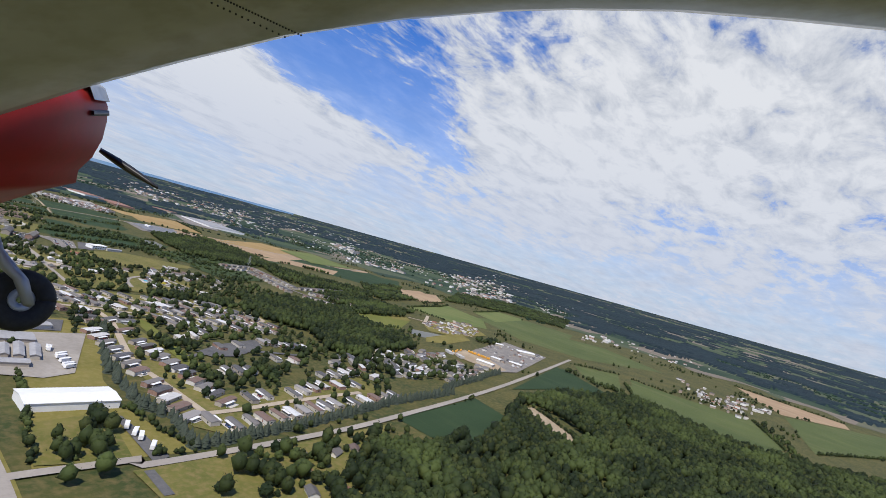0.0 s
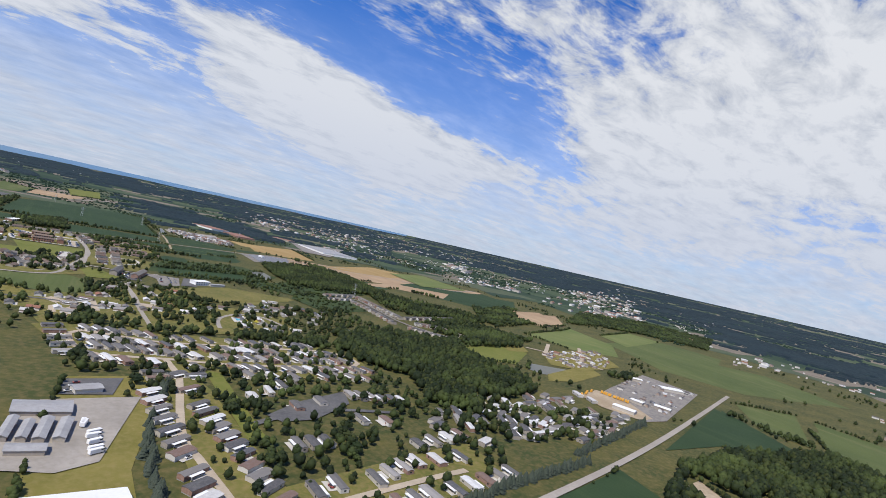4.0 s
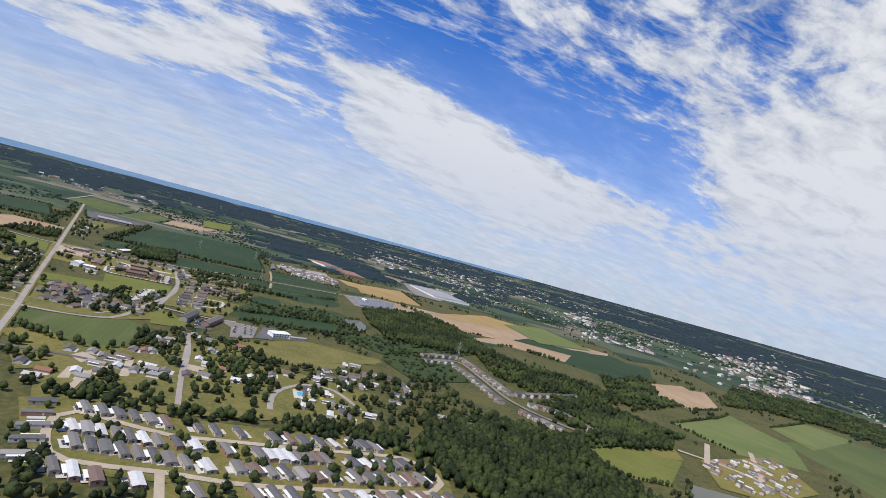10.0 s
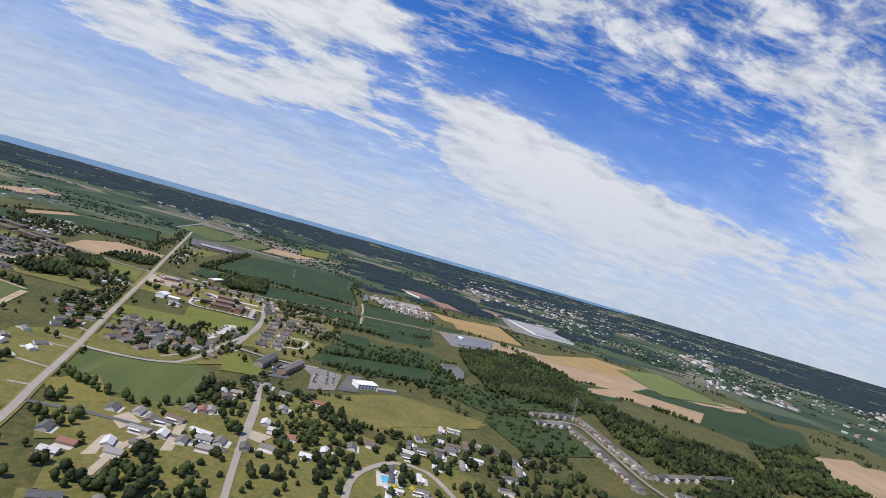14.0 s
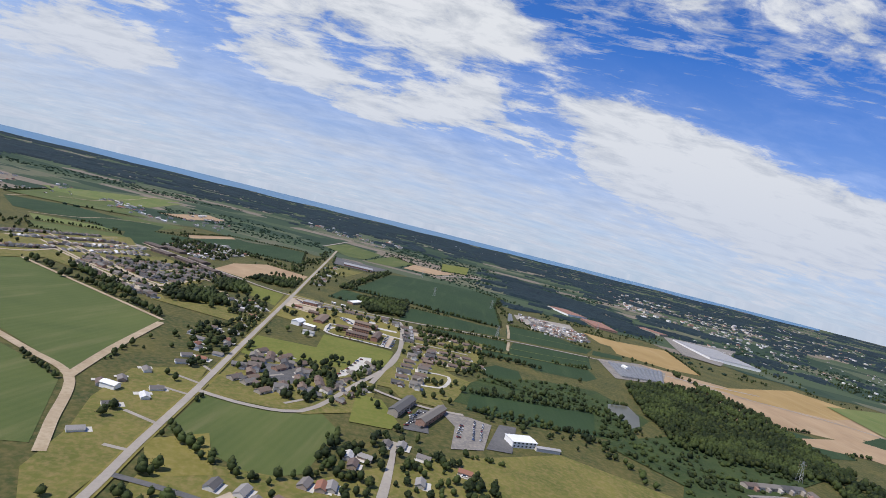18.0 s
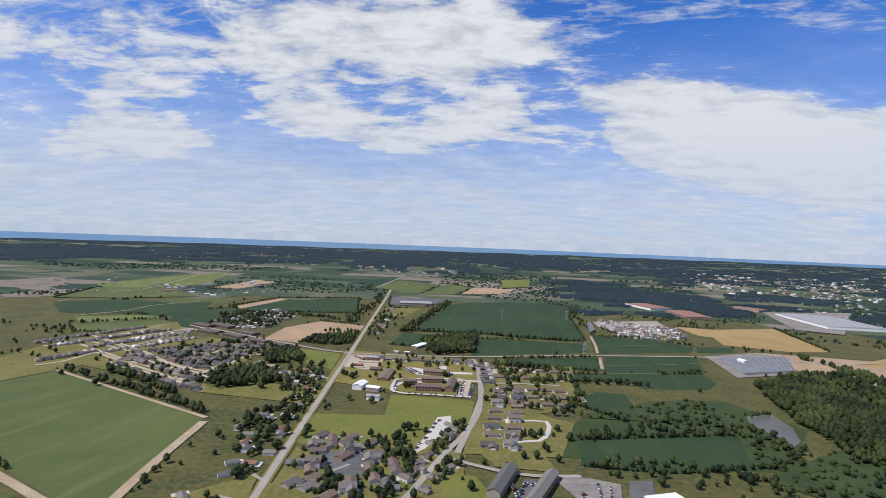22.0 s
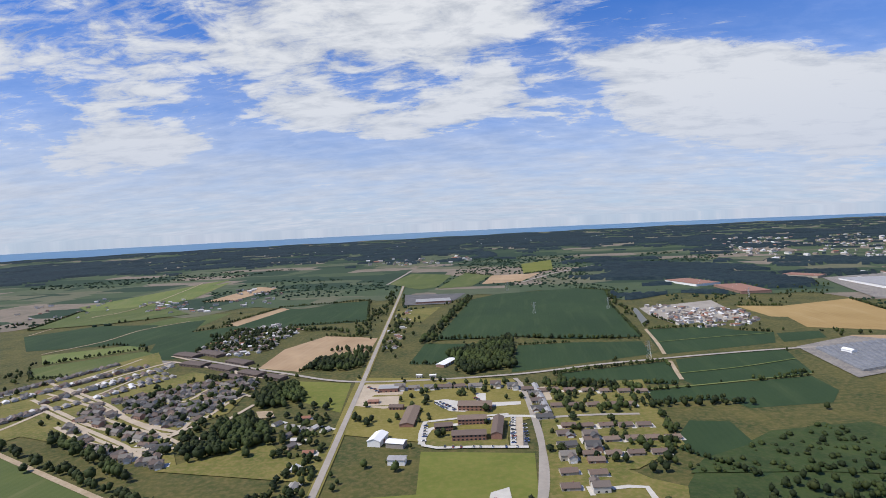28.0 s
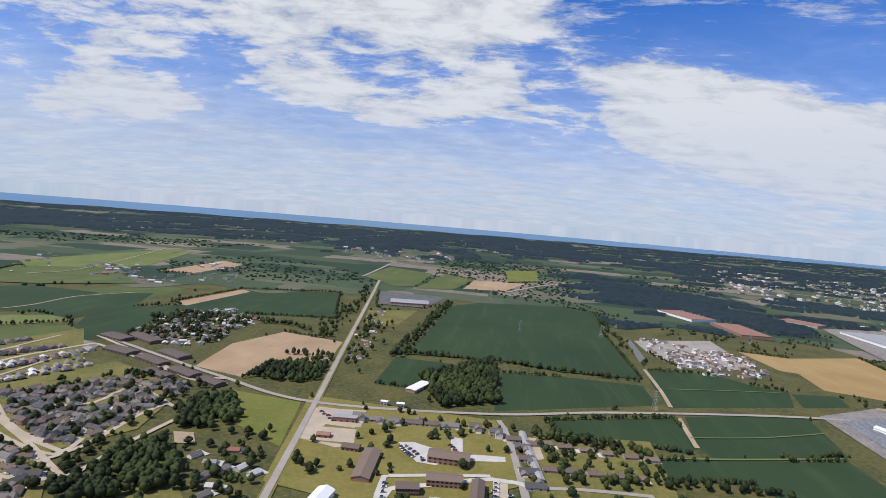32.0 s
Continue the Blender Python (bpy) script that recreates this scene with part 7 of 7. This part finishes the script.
for k, (a, b, n, ang) in enumerate(((*[(73.6, 359.3), (58.1, 312.8)], 8, 0.5), (*[(78.5, 356.7), (72.9, 314.3)], 7, 0.5), (*[(127.4, 359.1), (118.4, 312.8)], 9, 1.3), (*[(135.0, 358.5), (125.1, 313.5)], 6, 1.3), (*[(11.4, 494.1), (-11.0, 410.1)], 7, 0.7), (*[(41.6, 641.6), (34.5, 578.4)], 9, 0.1),
                                   (*[(-30.3, 579.7), (38.6, 572.0)], 8, 1.5), (*[(-41.7, 631.3), (-42.3, 591.3)], 6, 0.2), (*[(-30.5, 695.2), (-11.9, 667.1)], 6, 0.8), (*[(-114.2, 761.1), (-95.9, 736.3)], 5, 0.4))):
    park(CAR, along(a, b, n, 40 + k), ang)
park(CAR, along(*[(529.3, -203.1), (585.3, -247.2)], 10, 11), 0.6)
for i, (x, y, a, l, w, off) in enumerate(DRIVES[::5][:60]):
    c, s = math.cos(a), math.sin(a)
    park(CAR, [(x - off * s + (l * 0.15) * c, y + off * c + (l * 0.15) * s)] if i % 2 else [(x - off * s, y + off * c)], a)


# ---- pylons and small things ----
def pylon(x, y, h):
    root = new("power_pylon")
    root.location = (x, y, gz(x, y))
    def bar(bm, a, b, r):
        a, b = Vector(a), Vector(b)
        m = Matrix.Translation((a + b) / 2) @ (b - a).to_track_quat("Z", "Y").to_matrix().to_4x4()
        bmesh.ops.create_cone(bm, cap_ends=True, segments=5, radius1=r, radius2=r, depth=(b - a).length, matrix=m)
    legs = [(sx_, sy_) for sx_ in (-1, 1) for sy_ in (-1, 1)]
    for sx_, sy_ in legs:
        bm = bmesh.new()
        bar(bm, (sx_ * 2.6, sy_ * 2.6, 0), (sx_ * 0.5, sy_ * 0.5, h), 0.14)
        part("leg", bm, STEEL, root)
    bm = bmesh.new()
    for k in range(6):
        z0, z1 = h * k / 6, h * (k + 1) / 6
        r0, r1 = 2.6 - 2.1 * k / 6, 2.6 - 2.1 * (k + 1) / 6
        for (ax, ay), (bx, by) in (((-1, -1), (1, -1)), ((1, -1), (1, 1)), ((1, 1), (-1, 1)), ((-1, 1), (-1, -1))):
            bar(bm, (ax * r0, ay * r0, z0), (bx * r1, by * r1, z1), 0.07)
    part("bracing", bm, STEEL, root)
    for z in (h * 0.72, h * 0.84, h * 0.96):
        bm = bmesh.new()
        bar(bm, (-4.5, 0, z), (4.5, 0, z), 0.12)
        arm = part("crossarm", bm, STEEL, root)
        for s_ in (-4.2, 4.2):
            bm = bmesh.new()
            bar(bm, (s_, 0, z), (s_, 0, z - 1.4), 0.16)
            part("insulator", bm, BRICK, arm, "brown hanging insulator")
    tagged(root, "steel lattice power pylon in a field", "pylon", "power pylons")


for x, y in [(155, 1207), (308, 1224), (145, 1585)] + [(495.3, 387.6), (244.3, 833.3)] + [(618, 1270)]:
    pylon(x, y, 24.0)


def pool(name, label, poly, deck):
    sheet("pool_deck", "pale concrete pool surround", "deck", deck, CONCRETE, 0.05, keep=False)
    root = new(name)
    cx_, cy_ = sum(p[0] for p in poly) / len(poly), sum(p[1] for p in poly) / len(poly)
    root.location = (cx_, cy_, 0)
    bm = bmesh.new()
    bm.faces.new([bm.verts.new((x - cx_, y - cy_, LAYER[0] + 0.3)) for x, y in poly])
    part("water", bm, POOLW, root)
    bm = bmesh.new()
    for (ax, ay), (bx, by) in zip(poly, poly[1:] + poly[:1]):
        box(bm, (ax + bx) / 2 - cx_, (ay + by) / 2 - cy_, LAYER[0] + 0.25, math.hypot(bx - ax, by - ay) + 0.5, 0.5, 0.3, math.atan2(by - ay, bx - ax))
    part("coping", bm, CONCRETE, root)
    tagged(root, label, "swimming pool")


pool("swimming_pool", "bright blue swimming pool with a pale surround", [(131.2, 111.5), (141.7, 111.9), (142.1, 101.6), (129.9, 100.3)], [(129.6, 118.9), (149.7, 119.7), (144.5, 95.3), (124.5, 94.4)])
pool("swimming_pool", "pale blue pool in an apartment courtyard", [(-7.1, 609.7), (11.0, 608.6), (11.1, 602.5), (-7.0, 603.7)], [(-9.3, 613.5), (13.1, 612.1), (12.2, 597.7), (-10.2, 599.0)])
# two golden shrubs by the pool lawn
GOLDLEAF = material("golden_leaves", two_scale((0.32, 0.27, 0.03), (0.40, 0.33, 0.04), (0.2, 0.18, 0.02), 2, 0.5, 0.5), 0.8)
for x, y in [(137.4, 92.6), (151.1, 92.7)]:
    root = new("golden_shrub")
    root.matrix_world = Matrix.Translation((x, y, 0)) @ Matrix.Diagonal((6.5, 6.5, 5, 1))
    v, f = NEAR_CROWNS[1]
    part("crown", raw("crown", v, f, GOLDLEAF), GOLDLEAF, root)
    bm = bmesh.new()
    bmesh.ops.create_cone(bm, cap_ends=True, segments=7, radius1=0.05, radius2=0.03, depth=0.4, matrix=Matrix.Translation((0, 0, 0.15)))
    part("trunk", bm, BARK, root)
    tagged(root, "golden-leaved rounded shrub on a lawn", "shrub", "golden shrubs")


# ---- the aircraft that carries the camera, as it stands at the start ----
PLANE = pose(*PATH[0][1:])
LENS = 0.9375


def eye(px_, py_, depth):
    """A place in front of the lens at the start: slopes right and down, and the depth in metres."""
    return PLANE @ Vector((px_ * LENS * depth, -py_ * LENS * depth, -depth))


def skin(name, rings, mat, parent, label="", smooth=True, caps=False):
    bm = bmesh.new()
    vs = [[bm.verts.new(p) for p in r] for r in rings]
    closed = caps
    for a, b in zip(vs, vs[1:]):
        m = len(a)
        for i in range(m if closed else m - 1):
            bm.faces.new((a[i], a[(i + 1) % m], b[(i + 1) % m], b[i]))
    if caps:
        bm.faces.new(vs[0])
        bm.faces.new(vs[-1][::-1])
    bmesh.ops.recalc_face_normals(bm, faces=bm.faces[:])
    ob = part(name, bm, mat, parent, label)
    if smooth:
        for p in ob.data.polygons:
            p.use_smooth = True
    return ob


WINGPAINT = material("wing_paint", two_scale((0.37, 0.365, 0.29), (0.47, 0.46, 0.38), (0.27, 0.265, 0.19), 0.5, 0.11, 0.6), 0.25, spec=0.5)
REDPAINT = material("red_cowl_paint", two_scale((0.257, 0.015, 0.012), (0.324, 0.020, 0.015), (0.162, 0.018, 0.014), 0.5, 0.05, 0.3), 0.5, spec=0.25)
BLACK = material("black_blade_paint", two_scale((0.02, 0.02, 0.02), (0.03, 0.03, 0.03), (0.06, 0.06, 0.06), 0.3, 0.03, 0.3), 0.4)
plane = new("light_aircraft")
# wing: the leading edge across the view and the underside running back overhead
EDGE = [(-1.15, -0.19, 1.5), (-0.87, -0.262, 1.5), (-0.682, -0.322, 1.5), (-0.5, -0.37, 1.5), (-0.29, -0.42, 1.5), (-0.08, -0.45, 1.5), (0.12, -0.466, 1.5), (0.24, -0.469, 1.5), (0.45, -0.466, 1.5), (0.65, -0.45, 1.5), (0.871, -0.428, 1.5), (1.2, -0.39, 1.5)]
AIRFOIL = [(0.0, 0.0), (0.02, -0.045), (0.10, -0.075), (0.30, -0.09), (0.6, -0.085), (1.0, -0.06), (1.4, -0.03), (1.42, -0.02), (1.0, 0.09), (0.6, 0.16), (0.3, 0.17), (0.1, 0.11), (0.02, 0.05)]
rings = []
for u, v, dep in EDGE:
    p = Vector((u * LENS * dep, -(v + 0.027) * LENS * dep, -dep))
    rings.append([PLANE @ (p + Vector((0, z + 0.075, back))) for back, z in AIRFOIL])
skin("wing", rings, WINGPAINT, plane, "cream-grey painted wing seen from below", caps=True)
# seam and rivets under the wing
for k in range(26):
    t_ = k / 25
    for off in (-0.012, 0.014):
        u, v = -0.443 + 0.15 * t_ + off, -0.49 + 0.07 * t_ + (0.0 if off > 0 else 0.006)
        bm = bmesh.new()
        bmesh.ops.create_icosphere(bm, subdivisions=1, radius=0.0026)
        for q in bm.verts:
            q.co = eye(u, v, 0.525 / -v) + q.co
        if k % 2 == 0 or off > 0:
            part("rivet", bm, BLACK, plane)
        else:
            bm.free()
# cowling
def ring_at(depth, grow, shift):
    # outline of the nose: top, round the front, down to the chin
    outline = [(-0.80, -0.325), (-0.725, -0.328), (-0.69, -0.322), (-0.668, -0.305), (-0.659, -0.28), (-0.661, -0.25), (-0.67, -0.215), (-0.69, -0.18), (-0.717, -0.155), (-0.722, -0.13), (-0.78, -0.118), (-0.87, -0.09), (-0.98, -0.08), (-1.02, -0.2), (-0.95, -0.3)]
    c = (-0.85, -0.21)
    return [eye(c[0] + (x - c[0]) * grow + shift, c[1] + (y - c[1]) * grow, depth) for x, y in outline]
skin("cowling", [ring_at(2.75, 0.55, 0.03), ring_at(2.72, 0.8, 0.02), ring_at(2.62, 0.95, 0.0), ring_at(2.45, 1.0, 0.0), ring_at(1.9, 1.06, -0.10), ring_at(1.5, 1.1, -0.35)], REDPAINT, plane, "red engine cowling", caps=True)
skin("cowl_top", [[eye(x + dx_, y - 0.004 + dy_, dep) for x, y in ((-0.79, -0.285), (-0.77, -0.335), (-0.725, -0.336), (-0.688, -0.330), (-0.664, -0.312), (-0.655, -0.285))] for dep, dx_, dy_ in ((2.66, -0.012, 0.0), (2.43, 0.0, 0.0), (2.2, -0.03, -0.005))], WINGPAINT, plane, "white top of the cowling")
skin("stripe", [[eye(x, y, dep) for x, y in ((-0.79 + s_, -0.283), (-0.70 + s_, -0.276), (-0.656 + s_, -0.272))] + [eye(x, y, dep) for x, y in ((-0.656 + s_, -0.262), (-0.70 + s_, -0.266), (-0.79 + s_, -0.272))] for dep, s_ in ((2.42, 0.0), (2.2, -0.03))], BLACK, plane, "dark stripe along the cowling")
for x, y in ((-0.83, -0.25), (-0.835, -0.21), (-0.705, -0.24), (-0.71, -0.20), (-0.70, -0.27), (-0.84, -0.15), (-0.73, -0.17), (-0.81, -0.252), (-0.78, -0.248), (-0.75, -0.244), (-0.725, -0.242), (-0.838, -0.18), (-0.72, -0.22), (-0.725, -0.185), (-0.70, -0.215)):
    bm = bmesh.new()
    bmesh.ops.create_icosphere(bm, subdivisions=1, radius=0.007)
    for q in bm.verts:
        q.co = eye(x, y, 2.3) + q.co
    part("fastener", bm, STEEL, plane)
# propeller blade at rest
blade = []
for k in range(7):
    t_ = k / 6
    u, v = -0.675 + 0.115 * t_, -0.195 + 0.075 * t_
    w = 0.003 + 0.004 * math.sin(math.pi * min(1.0, t_ * 0.9 + 0.1))
    blade.append([eye(u - w * 0.5, v + w, 2.75), eye(u, v, 2.72), eye(u + w * 0.5, v - w, 2.75), eye(u, v, 2.78)])
skin("propeller_blade", blade, BLACK, plane, "dark propeller blade", caps=True)
# nose wheel
def wheel(parent):
    hub_ = None
    c = eye(-0.832, 0.10, 2.2)
    axis = (PLANE.to_3x3() @ Vector((0.80, 0.12, 0.6))).normalized()
    frame_ = axis.to_track_quat("Z", "Y").to_matrix()
    for name, R_, r_, mat in (("tyre", 0.085, 0.042, RUBBER), ("rim", 0.035, 0.022, STEEL)):
        rings_ = []
        for i in range(29):
            a = 2 * math.pi * i / 28
            rings_.append([c + frame_ @ Vector(((R_ + r_ * math.cos(b)) * math.cos(a), (R_ + r_ * math.cos(b)) * math.sin(a), r_ * 1.1 * math.sin(b))) for b in [2 * math.pi * j / 12 for j in range(12)]])
        hub_ = skin(name, rings_, mat, hub_ or parent, caps=True)
    leg = []
    for u, v, w in ((-0.90, -0.08, 0.014), (-0.875, 0.0, 0.012), (-0.86, 0.03, 0.02), (-0.83, 0.06, 0.016), (-0.815, 0.11, 0.012)):
        leg.append([eye(u - w, v, 2.12), eye(u, v - w * 0.4, 2.10), eye(u + w, v, 2.12), eye(u, v + w * 0.4, 2.16)])
    skin("fork", leg, STEEL, parent, "scuffed metal wheel fork", caps=True)
wheel(plane)
tagged(plane, "red and cream light aircraft with a fixed nose wheel", "aircraft")
